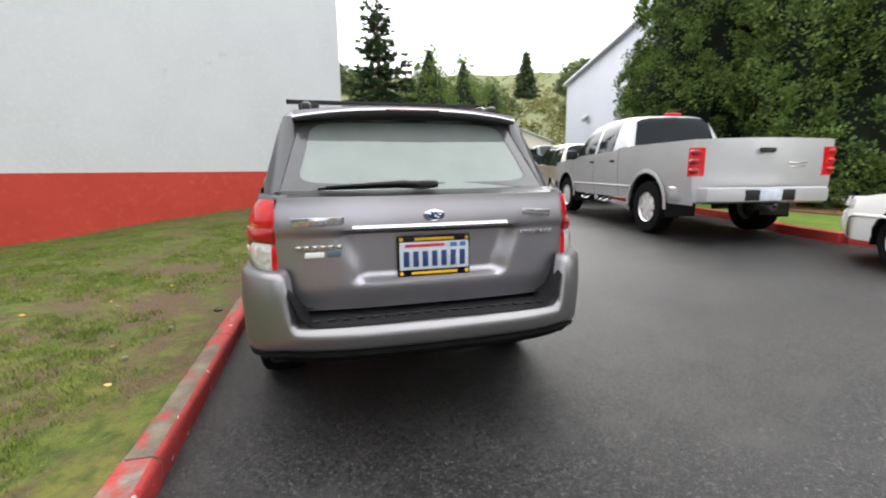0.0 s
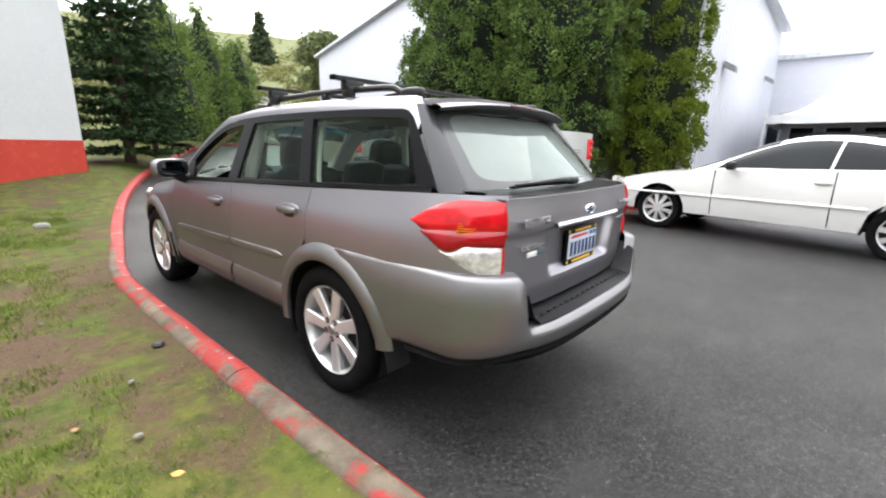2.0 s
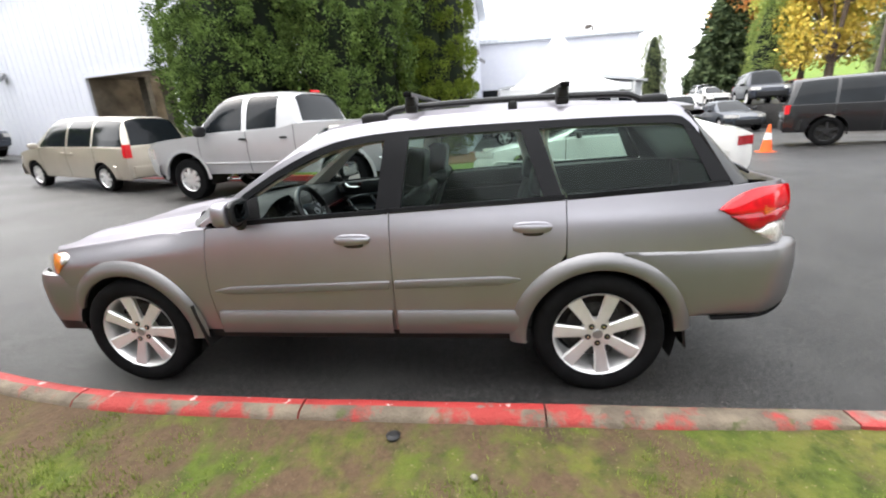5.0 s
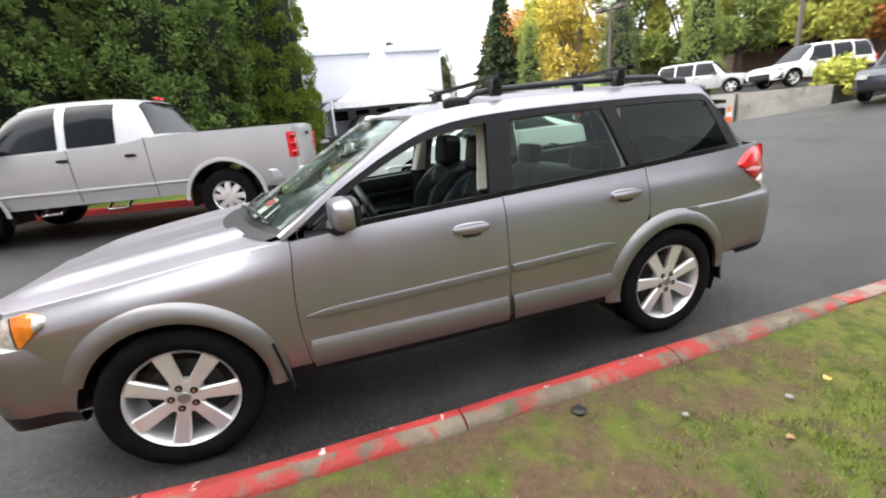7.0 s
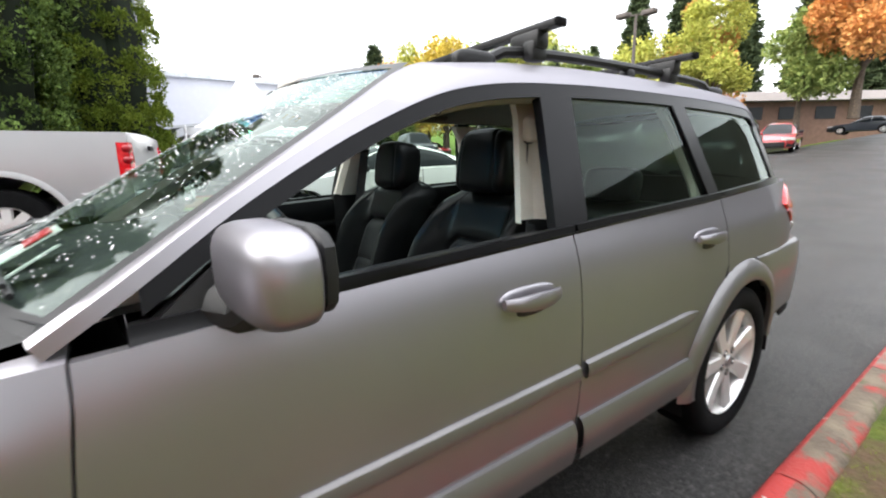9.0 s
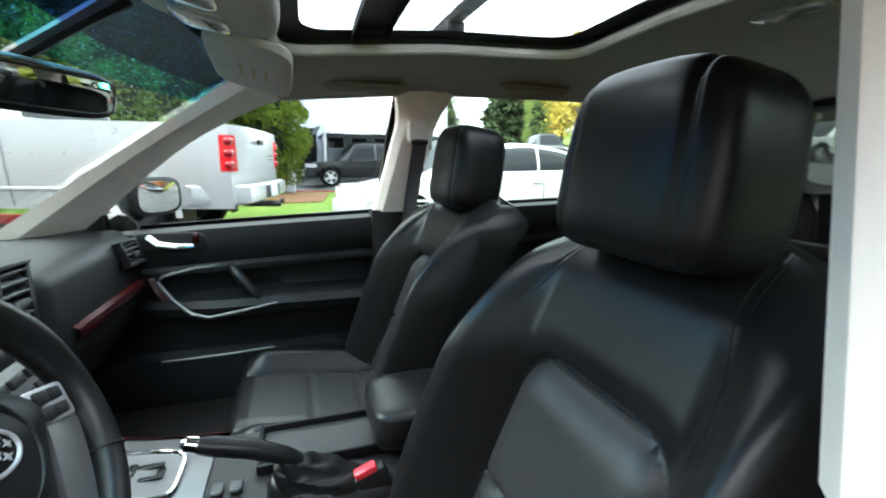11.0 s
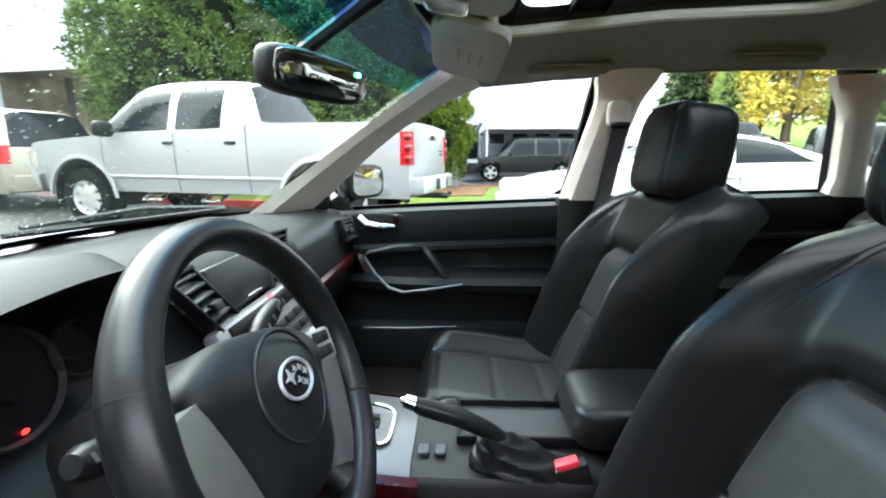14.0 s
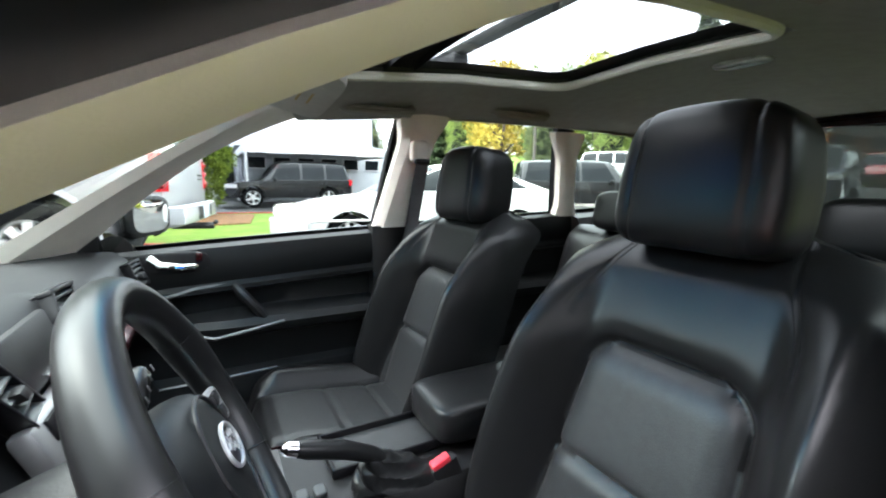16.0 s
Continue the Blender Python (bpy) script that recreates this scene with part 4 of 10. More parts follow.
        return curve([(-0.62, 1.10), (-0.50, 1.24), (-0.40, 1.365), (-0.30, 1.385), (0.3, 1.392), (1.0, 1.379), (1.35, 1.340), (1.6, 1.247), (1.85, 1.112), (2.03, 0.989), (2.14, 0.918)], y)
    for y0, y1, par in ((1.074, 2.04, fdoor), (0.18, 1.062, rdoor), (-0.60, 0.17, car)):
        bm = B()
        rows = []
        for y in lin(y0, y1, 16):
            b = curve(BELT, y)
            rows.append([(s * (body_x(y, b - 0.008) - 0.002), y, b - 0.010), (s * (green_x(y, b) + 0.010), y, b + 0.002), (s * (green_x(y, b) + 0.006), y, b + 0.020), (s * (green_x(y, b) - 0.012), y, b + 0.020)])
        grid(bm, rows)
        part("belt_strip", bm, M_GLOSSBLACK, par, "black rubber strip below the window")
    # upper frame band, black, from the mirror to the tail
    bm = B()
    rows = []
    for y in lin(-0.42, 2.02, 60):
        t = gtop(y)
        rows.append([(s * (green_x(y, t) - (0.044 if s < 0 else 0.02)), y, t - 0.006), (s * (green_x(y, t) + 0.004), y, t - 0.002), (s * (green_x(y, t + 0.036) + 0.004), y, t + 0.036)])
    grid(bm, rows)
    part("window_frame", bm, M_GLOSSBLACK, car, "black frame over the side windows")
    # roof side rail and A-pillar, painted
    bm = B()
    rows = []
    for y in lin(-0.46, 2.135, 70):
        t = gtop(y) + (0.036 if s < 0 else 0.016)
        q_ = 1 if s < 0 else 0.5
        x0 = green_x(y, t) + 0.006
        ri = [Vector((s * x0, y, t)), Vector((s * (x0 - 0.010), y, t + 0.022 * q_)), Vector((s * (x0 - 0.035), y, t + 0.046 * q_)), Vector((s * (x0 - 0.075), y, t + 0.062 * q_))]
        k = ss(1.18, 1.45, y)
        u = 1 - max(0, (y - 1.36)) / (2.135 - 1.36)
        if k > 0:
            e = ws(s * (0.724 - 0.145 * u), u) + Vector((0, 0.006, 0.005))
            o = ri[0]
            up = Vector((s * 0.016, 0.006, 0.014))
            q = [o, o.lerp(e, 0.33) + up, o.lerp(e, 0.7) + up, e]
            ri = [a.lerp(b, k) for a, b in zip(ri, q)]
        rows.append(ri)
    grid(bm, rows)
    part("roof_side", bm, M_PAINT, car, "painted roof side and windscreen pillar")
    # pillars between the windows
    for ya, yb, wid, name in ((1.072, 1.02, 0.13, "centre_pillar"), (0.235, 0.345, 0.090, "rear_pillar")):
        bm = B()
        rows = []
        for u in lin(0, 1, 8):
            yc = ya + (yb - ya) * u
            row = []
            for dy in lin(-wid / 2, wid / 2, 4):
                y = yc + dy
                b, t = curve(BELT, y) + 0.012, gtop(y)
                z = b + (t - b) * u
                row.append((s * (green_x(y, z) + 0.003), y, z))
            rows.append(row)
        grid(bm, rows)
        rim_in(bm, (-s * 0.03, 0, 0))
        part(name, bm, M_GLOSSBLACK, car, "black window pillar")
    # panes
    panes = [("rear_door_window", 0.28, 1.01, M_GLASSR, rdoor), ("cargo_window", -0.60, 0.27, M_GLASSR, car)]
    if s > 0:
        panes.append(("front_door_window", 1.10, 2.0, M_GLASS, fdoor))
    for name, ya, yb, mt, par in panes:
        bm = B()
        rows = []
        for y in lin(ya, yb, 20):
            b, t = curve(BELT, y) + 0.012, gtop(y)
            rows.append([(s * (green_x(y, z) - 0.006), y, z) for z in lin(b, max(t, b + 0.01), 6)])
        grid(bm, rows)
        part(name, bm, mt, par, "tinted side window", shadow=False)
    # black corner behind the cargo window (D-pillar glass edge)
    bm = B()
    rows = []
    for u in lin(0, 1, 10):
        row = []
        yr = -0.62 + 0.20 * u
        for dy in lin(0, 0.10 - 0.06 * u, 3):
            y = yr + dy
            b = curve(BELT, y) + 0.010
            z = b + (1.385 - b) * u
            row.append((s * (green_x(y, z) + 0.001), y, z))
        rows.append(row)
    grid(bm, rows)
    part("window_corner", bm, M_GLOSSBLACK, car, "black edge of the rear side window")
    # D-pillar between side glass and rear window
    bm = B()
    rows = []
    for u in lin(0, 1, 12):
        z = 1.082 + (1.44 - 1.082) * u
        yo = -0.625 + 0.215 * u
        xo = green_x(yo, z) + 0.002
        e = Vector(rw(s * (0.614 - 0.092 * (z - 1.088) / 0.335), (z - 1.088) / 0.335)) + Vector((0, -0.006, 0.002))
        o = Vector((s * xo, yo, z))
        up = Vector((s * 0.008, -0.012, 0))
        rows.append([(s * (xo - 0.012), yo + 0.015, z), o, o.lerp(e, 0.35) + up, o.lerp(e, 0.75) + up, e])
    grid(bm, rows)
    part("tail_pillar", bm, M_PILLAR, car, "dark grey pillar beside the rear window")
    # door mirror
    mir = new("door_mirror")
    mir.parent = car
    bm = B()
    rot = Matrix.Rotation(radians(8 if s < 0 else -28), 3, "Z")
    off = lambda d: rot @ Vector((0, d, 0))
    MZ, MX = (1.068, 0.898) if s < 0 else (1.082, 0.87)
    puff(bm, (s * (MX + (0.014 if s < 0 else 0)), 1.862, MZ), (0.225 if s < 0 else 0.185, 0.125, 0.132 if s < 0 else 0.122), 0.55, rot, 24, 14, bend=lambda p: Vector((p.x * (1 - 7 * max(0, p.y) if s > 0 and p.x < 0 else 1), p.y * (1.0 if p.y > 0 else 0.45), p.z - 0.02 * (p.x * s))))
    part("mirror_housing", bm, M_PAINT, mir, "grey mirror housing")
    bm = B()
    puff(bm, Vector((s * MX, 1.855, MZ)) + off(-0.030), (0.212, 0.034, 0.126), 0.55, rot, 24, 8)
    part("mirror_rim", bm, M_BLACK, mir)
    bm = B()
    disc = []
    for k in range(7):
        q = k / 6
        disc.append([Vector((s * MX, 1.855, MZ)) + rot @ Vector((0.080 * q * math.copysign(abs(math.cos(a)) ** 0.55, math.cos(a)), -0.0505 + 0.0030 * q * q, 0.049 * q * math.copysign(abs(math.sin(a)) ** 0.55, math.sin(a)))) for a in [2 * math.pi * i / 32 for i in range(32)]])
    grid(bm, disc, close=True)
    bmesh.ops.remove_doubles(bm, verts=bm.verts, dist=1e-6)
    # the left glass is darkened by colour to stand for a dark reflection
    part("mirror_glass", bm, material("mirror", (0.85, 0.86, 0.86) if s > 0 else (0.22, 0.24, 0.26), 0.02, 1.0, var=0.01), mir, "clear mirror glass" if s > 0 else "mirror glass with a dark reflection put into its colour")
    bm = B()
    tube(bm, [(s * 0.77, 1.90, 0.985), (s * 0.81, 1.885, 0.985), (s * 0.86, 1.865, MZ - 0.05)], [0.05, 0.035, 0.04], 10)
    prism(bm, [(s * 0.772, 1.78, 0.985), (s * 0.772, 2.03, 0.965), (s * 0.742, 1.86, 1.10), (s * 0.735, 1.80, 1.12)] if s < 0 else [(0.772, 1.93, 0.985), (0.772, 2.05, 0.965), (0.752, 1.955, 1.06), (0.750, 1.935, 1.06)], (s * 0.012, 0, 0))
    part("mirror_foot", bm, M_BLACK, mir)
    # tail lamp: wraps round the corner, flush with the body
    def lamp(z0f, z1f, u0, u1, o, n=16):
        bm = B()
        rows = []
        for i in range(n + 1):
            u = u0 + (u1 - u0) * i / n
            y = curve([(0, -0.545), (0.25, -0.66), (0.5, -0.775), (0.7, -0.855), (0.85, -0.905), (1, -0.938)], u)
            nx = curve([(0, 1.0), (0.4, 0.93), (0.7, 0.75), (1, 0.35)], u)
            ny = -math.sqrt(1 - nx * nx)
            row = []
            for w in lin(0, 1, 9):
                z = z0f(u) + (z1f(u) - z0f(u)) * w
                k = o * (math.sin(math.pi * w) ** 0.45) + 0.003
                q = Vector((s * (body_x(y, z) + k * nx), y + k * ny, z))
                # the inner end meets the edge of the tailgate
                row.append(q.lerp(Vector((s * 0.630, gate_y(0.622, z) - 0.004 - 0.5 * k, z)), ss(0.66, 0.93, u)))
            rows.append(row)
        grid(bm, rows)
        rim_in(bm, (-s * 0.015, 0.012, 0))
        return bm
    tail = new("tail_lamp")
    tail.parent = car
    tp = lambda u: 0.975 + 0.091 * math.sin(min(1, u / 0.5) * math.pi / 2) ** 0.8
    bt = lambda u: 0.968 - 0.196 * math.sin(min(1, u / 0.93) * math.pi / 2) ** 1.05
    md = lambda u: bt(u) + 0.003 + max(0.0, 0.893 - bt(u)) * ss(0.30, 0.56, u)
    up_ = lambda u: max(md(u) + 0.002, min(tp(u) - 0.004, 0.940 + 0.02 * u))
    part("red_lens", lamp(lambda u: up_(u) + 0.002, tp, 0.0, 0.93, 0.012), M_REDLENS, tail, "bright red upper tail-lamp lens")
    part("red_lens", lamp(md, up_, 0.12, 0.93, 0.010), M_DEEPRED, tail, "deep red middle lens")
    part("clear_lens", lamp(bt, lambda u: md(u) - 0.003, 0.32, 0.81, 0.009), M_CLEARLENS, tail, "clear reversing-lamp lens")
    part("red_lens", lamp(bt, lambda u: md(u) - 0.003, 0.815, 0.93, 0.009, 6), M_REDLENS, tail, "red lower lens")
    bm = B()
    for k in range(5):
        z = 0.944 + 0.009 * k
        yy = -0.79
        box(bm, (s * (body_x(yy, z) + 0.006), yy, z), (0.008, 0.07, 0.004), 0, Matrix.Rotation(radians(s * -28), 4, "Z"))
    part("amber_strip", bm, M_AMBER, tail, "amber bulb lines behind the red lens")
    # headlamp
    head = new("headlamp")
    head.parent = car
    def headl(u0, u1, o):
        bm = B()
        rows = []
        for u in lin(u0, u1, 10):
            y = 3.09 + 0.34 * u
            x = curve(PLAN, y) + 0.004
            zt, zb = curve([(0, 0.800), (0.2, 0.815), (0.5, 0.80), (1, 0.765)], u), curve([(0, 0.770), (0.3, 0.685), (1, 0.655)], u)
            rows.append([(s * (x + o * math.sin(math.pi * w) - 0.02 * w), y, zb + (zt - zb) * w) for w in lin(0, 1, 6)])
        grid(bm, rows)
        rim_in(bm, (-s * 0.03, -0.02, 0))
        return bm
    part("amber_marker", headl(0.06, 0.30, 0.010), M_AMBER, head, "amber corner lens")
    part("clear_lens", headl(0.0, 0.055, 0.010), M_CLEARLENS, head, "clear edge of the corner lens")
    part("lamp_seam", headl(0.302, 0.322, 0.011), M_BLACK, head)
    part("clear_lens", headl(0.325, 1.0, 0.012), M_CLEARLENS, head, "clear headlamp lens")
    # mud flap
    for ay in (-0.40, 2.245):
        bm = B()
        wf = 0.812 if ay < 0 else 0.850
        rows = [[(s * x, ay - 0.05 * u + 0.005, 0.52 - 0.26 * u) for x in (0.67, 0.76, wf - 0.012 * u)] for u in lin(0, 1, 5)]
        grid(bm, rows)
        rim_in(bm, (0, 0.012, 0))
        part("mud_flap", bm, M_BLACK, car, "black mud flap")


# wheels
def wheel(yc, s):
    w = new("wheel")
    w.parent = car
    w.location = (s * WX, yc, WR)
    w.rotation_euler = (radians(17 if yc < 1 else 41), 0, 0 if s < 0 else math.pi)
    # built facing -x
    bm = B()
    prof = [(0.233, 0.20), (0.25, 0.215), (0.30, 0.215), (0.325, 0.20), (0.335, 0.17), (0.335, 0.03), (0.328, 0.0), (0.307, -0.014), (0.277, -0.017), (0.250, -0.010), (0.233, 0.005), (0.226, 0.02)]
    lathe(bm, prof, "x", (0, 0, 0), 56)
    part("tyre", bm, M_RUBBER, w, "black tyre", angle=50)
    bm = B()
    lathe(bm, [(0.212, 0.19), (0.205, 0.06), (0.208, 0.012), (0.222, -0.004), (0.222, 0.010), (0.214, 0.02), (0.214, 0.19)], "x", (0, 0, 0), 56)
    lathe(bm, [(0.0, 0.012), (0.045, 0.010), (0.075, 0.014), (0.082, 0.03), (0.075, 0.06), (0.0, 0.07)], "x", (0, 0, 0), 40)
    for k in range(7):
        a = 2 * math.pi * k / 7
        R = Matrix.Rotation(a, 3, "X")
        rows = []
        for r in lin(0.055, 0.213, 7):
            h = 0.026 + 0.012 * (r - 0.05) / 0.16
            x0 = 0.012 - 0.010 * (r / 0.21) ** 2
            ring = [(x0 + 0.035, -h * 0.75, r), (x0 + 0.008, -h, r), (x0, -h * 0.8, r), (x0, h * 0.8, r), (x0 + 0.008, h, r), (x0 + 0.035, h * 0.75, r)]
            rows.append([R @ Vector(p) for p in ring])
        loft(bm, rows, True)
    bmesh.ops.scale(bm, vec=(1, 1.05, 1.05), verts=bm.verts)
    rim = part("rim", bm, M_ALLOY, w, "seven-spoke silver alloy rim", angle=40)
    bm = B()
    lathe(bm, [(0.0, 0.09), (0.15, 0.09), (0.15, 0.105), (0.0, 0.105)], "x", (0, 0, 0), 40)
    lathe(bm, [(0.19, 0.13), (0.0, 0.14)], "x", (0, 0, 0), 30)
    part("brake_disc", bm, M_DARKMETAL, w)
    bm = B()
    lathe(bm, [(0.0, 0.001), (0.024, 0.003), (0.029, 0.012)], "x", (0, 0, 0), 20)
    part("hub_cap", bm, M_SILVER, w)
    for k in range(5):
        a = 2 * math.pi * (k + 0.5) / 5
        bm = B()
        lathe(bm, [(0.0, 0.002), (0.007, 0.004), (0.0085, 0.012)], "x", (0, 0.052 * math.cos(a), 0.052 * math.sin(a)), 8)
        well = B()
        lathe(well, [(0.0, 0.0085), (0.0165, 0.0088), (0.0165, 0.012)], "x", (0, 0.052 * math.cos(a), 0.052 * math.sin(a)), 12)
        part("lug_well", well, M_BLACK, w)
        part("lug_nut", bm, M_CHROME, w)


for yc in (AX_R, AX_F):
    for s in (-1, 1):
        wheel(yc, s)

# bonnet
def bonnet_back(a):
    return 2.19 + 0.25 * (1 - a ** 2.2)


bm = B()
rows = []
for k in range(36):
    t = k / 35
    row = []
    for i in range(37):
        u = -1 + 2 * i / 36
        a = abs(u)
        y0 = bonnet_back(a)
        y = y0 + (3.47 - y0) * t
        zc = curve([(2.1, 1.000), (2.5, 0.965), (3.0, 0.895), (3.3, 0.835), (3.5, 0.765)], y)
        ze = curve(BELT, y) + 0.003
        z = zc + (ze - zc) * (a ** 2.6)
        z += 0.010 * ss(0.24, 0.275, a) * (1 - ss(0.30, 0.48, a)) * ss(3.4, 3.0, y)
        z += 0.020 * ss(0.50, 0.535, a) * (1 - ss(0.62, 0.80, a)) * ss(3.45, 3.1, y)
        z -= 0.010 * ss(0.40, 0.10, a) * ss(3.4, 3.0, y)
        row.append((u * bonnet_x(y), y, z))
    rows.append(row)
grid(bm, rows)
rim_in(bm, (0, 0, -0.02))
part("bonnet", bm, M_PAINT, car, "grey bonnet with raised creases")
# front bumper and grille
bm = B()
rows = []
for k in range(57):
    u = -1 + 2 * k / 56
    a = abs(u)
    if a > 0.84:
        t = (a - 0.84) / 0.16
        x, y, nx = 0.752 + 0.03 * t, 3.17 - 0.14 * t, 1.0
    else:
        t = a / 0.84
        ph = t ** 1.1 * math.pi / 2
        x, y, nx = 0.752 * math.sin(ph) ** 0.92, 3.17 + 0.38 * math.cos(ph) ** 0.72, math.sin(ph)
    ny = math.sqrt(max(0, 1 - nx * nx))
    sg = math.copysign(1, u)
    row = []
    for o, z in ((-0.04, 0.690), (-0.010, 0.680), (0.0, 0.65), (0.006, 0.60), (0.004, 0.52), (-0.002, 0.44), (-0.014, 0.375)):
        px, py = x + nx * o, y + ny * o
        if a > 0.84:
            t = (a - 0.84) / 0.16
            ye = AX_F + math.sqrt(max(0.05, 0.388 ** 2 - (z - WR) ** 2))
            py += t * (ye - py)
            ex = body_x(py, max(z, 0.5)) + 0.022 + min(0, o + 0.01)
            px += ss(0, 1, t) * (ex - px)
        row.append((sg * px, py, z))
    rows.append(row)
grid(bm, rows)
front_bump = part("front_bumper", bm, M_CLAD, car, "grey front bumper")
bm = B()
lip = []
for r in rows:
    x, y, z = r[-1]
    d = ss(0.78, 0.66, abs(x))
    lip.append([(x, y, z + 0.004), (x * 0.99, y - 0.004 * d, z - 0.03), (x * 0.98, y - 0.015 * d, z - 0.085 + 0.03 * (1 - d)), (x * 0.93, y - 0.10 * d, z - 0.095 + 0.03 * (1 - d)), (x * 0.88, y - 0.25 * d, z - 0.09 + 0.03 * (1 - d))])
grid(bm, lip)
part("lower_lip", bm, M_BLACK, front_bump, "black lower bumper lip")
bm = B()
box(bm, (0, 3.46, 0.735), (0.9, 0.06, 0.075), 0.02)
part("grille", bm, M_GLOSSBLACK, car, "black grille")
# rear bumper with the step
bm = B()
rows = []
RB = [(0.0, 0.0, -1.075), (0.30, 0.30, -1.066), (0.46, 0.46, -1.045), (0.58, 0.575, -1.01), (0.68, 0.665, -0.955), (0.77, 0.735, -0.87), (0.85, 0.782, -0.76), (0.92, 0.806, -0.60), (1.0, 0.822, -0.375)]
path = []
for k in range(97):
    u = -1 + 2 * k / 96
    a = abs(u)
    path.append((math.copysign(curve([(q[0], q[1]) for q in RB], a), u), curve([(q[0], q[2]) for q in RB], a), a))
for i, (x, y, a) in enumerate(path):
    xa, ya, _ = path[max(i - 1, 0)]
    xb, yb, _ = path[min(i + 1, 96)]
    n = Vector((yb - ya, -(xb - xa), 0)).normalized()
    if n.y > 0.05 or n.x * x < -0.05:
        n = -n
    side_ = ss(0.575, 0.612, a)
    top = 0.578 + (0.790 - 0.578) * side_
    back = 0.03 + 0.055 * ss(0.60, 0.72, a) * ss(1.0, 0.8, a)
    low = 0.484 - 0.045 * ss(0.58, 0.86, a)
    sec = [(-0.05, low - 0.012), (-0.010, low), (0.0, low + 0.016), (0.006, 0.535), (0.006 + 0.004 * side_, 0.552 + 0.108 * side_), (0.002, top - 0.022), (-0.010, top - 0.006), (-0.026, top), (-0.026 - back, top + 0.006)]
    row = []
    for o, z in sec:
        px, py = x + n.x * o, y + n.y * o
        t = ss(0.84, 1.0, a)
        ye = -max(0.10, math.sqrt(max(0, 0.452 ** 2 - (z - WR) ** 2)))
        py += ((a - 0.84) / 0.16 * (ye - py)) if a > 0.84 else 0
        ex = math.copysign(body_x(py, max(z, 0.45)) + 0.012 + min(0, o + 0.012) * 1.4, x)
        row.append((px + t * (ex - px), py, z))
    rows.append(row)
grid(bm, rows)
bump = part("rear_bumper", bm, M_CLAD, car, "grey rear bumper with a black step pad", angle=60)
bm = B()
rows = []
for k in range(31):
    u = -1 + 2 * k / 30
    x = 0.578 * u
    y0 = -1.048 + 0.045 * abs(u) ** 4
    rows.append([(x, y0, 0.582 + 0.13 * ss(0.9, 1.0, abs(u))), (x, y0 + 0.05, 0.588 + 0.15 * ss(0.9, 1.0, abs(u))), (x, -0.90 + 0.04 * u * u, 0.600 + 0.17 * ss(0.88, 1.0, abs(u))), (x, -0.86, 0.64 + 0.16 * ss(0.88, 1.0, abs(u)))])
grid(bm, rows)
part("step_pad", bm, M_BLACK, bump, "ribbed black loading step")
for k in range(18):
    bm = B()
    box(bm, (-0.48 + 0.96 * k / 17, -0.985, 0.594), (0.03, 0.012, 0.006), 0.002, seg=1)
    part("step_rib", bm, M_BLACK, bump)
bm = B()
rows = []
for x, y, a in path:
    if a < 0.95:
        k_ = 1 - 0.8 * ss(0.62, 0.80, a)
        low = 0.484 - 0.045 * ss(0.58, 0.86, a)
        rows.append([(x * 0.985, y + 0.012, low + 0.004), (x * 0.982, y + 0.016, low - 0.006), (x * 0.99, y + 0.008, low - 0.022), (x * 0.98, y + 0.03 * k_, 0.432), (x * 0.95, y + 0.06 * k_, 0.424), (x * 0.9, y + 0.14 * k_, 0.422), (x * 0.85, y + 0.22 * k_, 0.425)])
grid(bm, rows)
part("lower_valance", bm, M_RUBBER, bump, "black lower bumper valance")

# tailgate
bm = B()
rows = []
for z in lin(0.615, 1.075, 40):
    we = curve([(0.6, 0.55), (0.66, 0.585), (0.8, 0.622), (1.0, 0.622), (1.08, 0.600)], z)
    rows.append([(we * u, gate_y(we * u, z), z) for u in lin(-1, 1, 61)])
grid(bm, rows)
rim_in(bm, (0, 0.02, 0))
gate = part("tailgate", bm, M_PAINT, car, "grey tailgate with a recessed number plate")
bm = B()
rows = []
for u in lin(-1, 1, 25):
    rows.append([(0.325 * u, -0.974 + 0.006 * u * u + o, 0.952 + h) for o, h in ((0.012, -0.012), (-0.004, -0.010), (-0.010, 0.0), (-0.004, 0.010), (0.012, 0.012))])
grid(bm, rows)
part("garnish", bm, M_CHROME, gate, "chrome strip over the number plate")
plate = new("number_plate")
plate.parent = gate
bm = B()
box(bm, (0.012, -0.928, 0.820), (0.315, 0.014, 0.175), 0.008)
part("plate_frame", bm, M_GLOSSBLACK, plate, "black dealer plate frame with yellow bars")
bm = B()
box(bm, (0.012, -0.937, 0.822), (0.300, 0.006, 0.118), 0.003)
part("plate_face", bm, M_PLATE, plate, "pale blue and white number plate")
for k in range(7):
    bm = B()
    box(bm, (-0.110 + 0.0405 * k, -0.9415, 0.810), (0.024, 0.003, 0.066), 0.003)
    part("plate_bar", bm, M_BLUEINK, plate, "dark blue bar on the number plate")
bm = B()
box(bm, (-0.03, -0.9415, 0.867), (0.17, 0.003, 0.012), 0.001)
part("plate_bar", bm, M_RED, plate, "red bar on the number plate")
bm = B()
box(bm, (0.095, -0.9415, 0.866), (0.03, 0.003, 0.018), 0.001)
box(bm, (0.135, -0.9415, 0.866), (0.025, 0.003, 0.018), 0.001)
part("plate_sticker", bm, material("blue_sticker", (0.08, 0.2, 0.5), 0.4), plate)
for z, w in ((0.893, 0.17), (0.748, 0.20)):
    bm = B()
    box(bm, (0.012, -0.9365, z), (w, 0.003, 0.012), 0.001)
    part("frame_bar", bm, M_YELLOW, plate, "yellow bar on the plate frame")
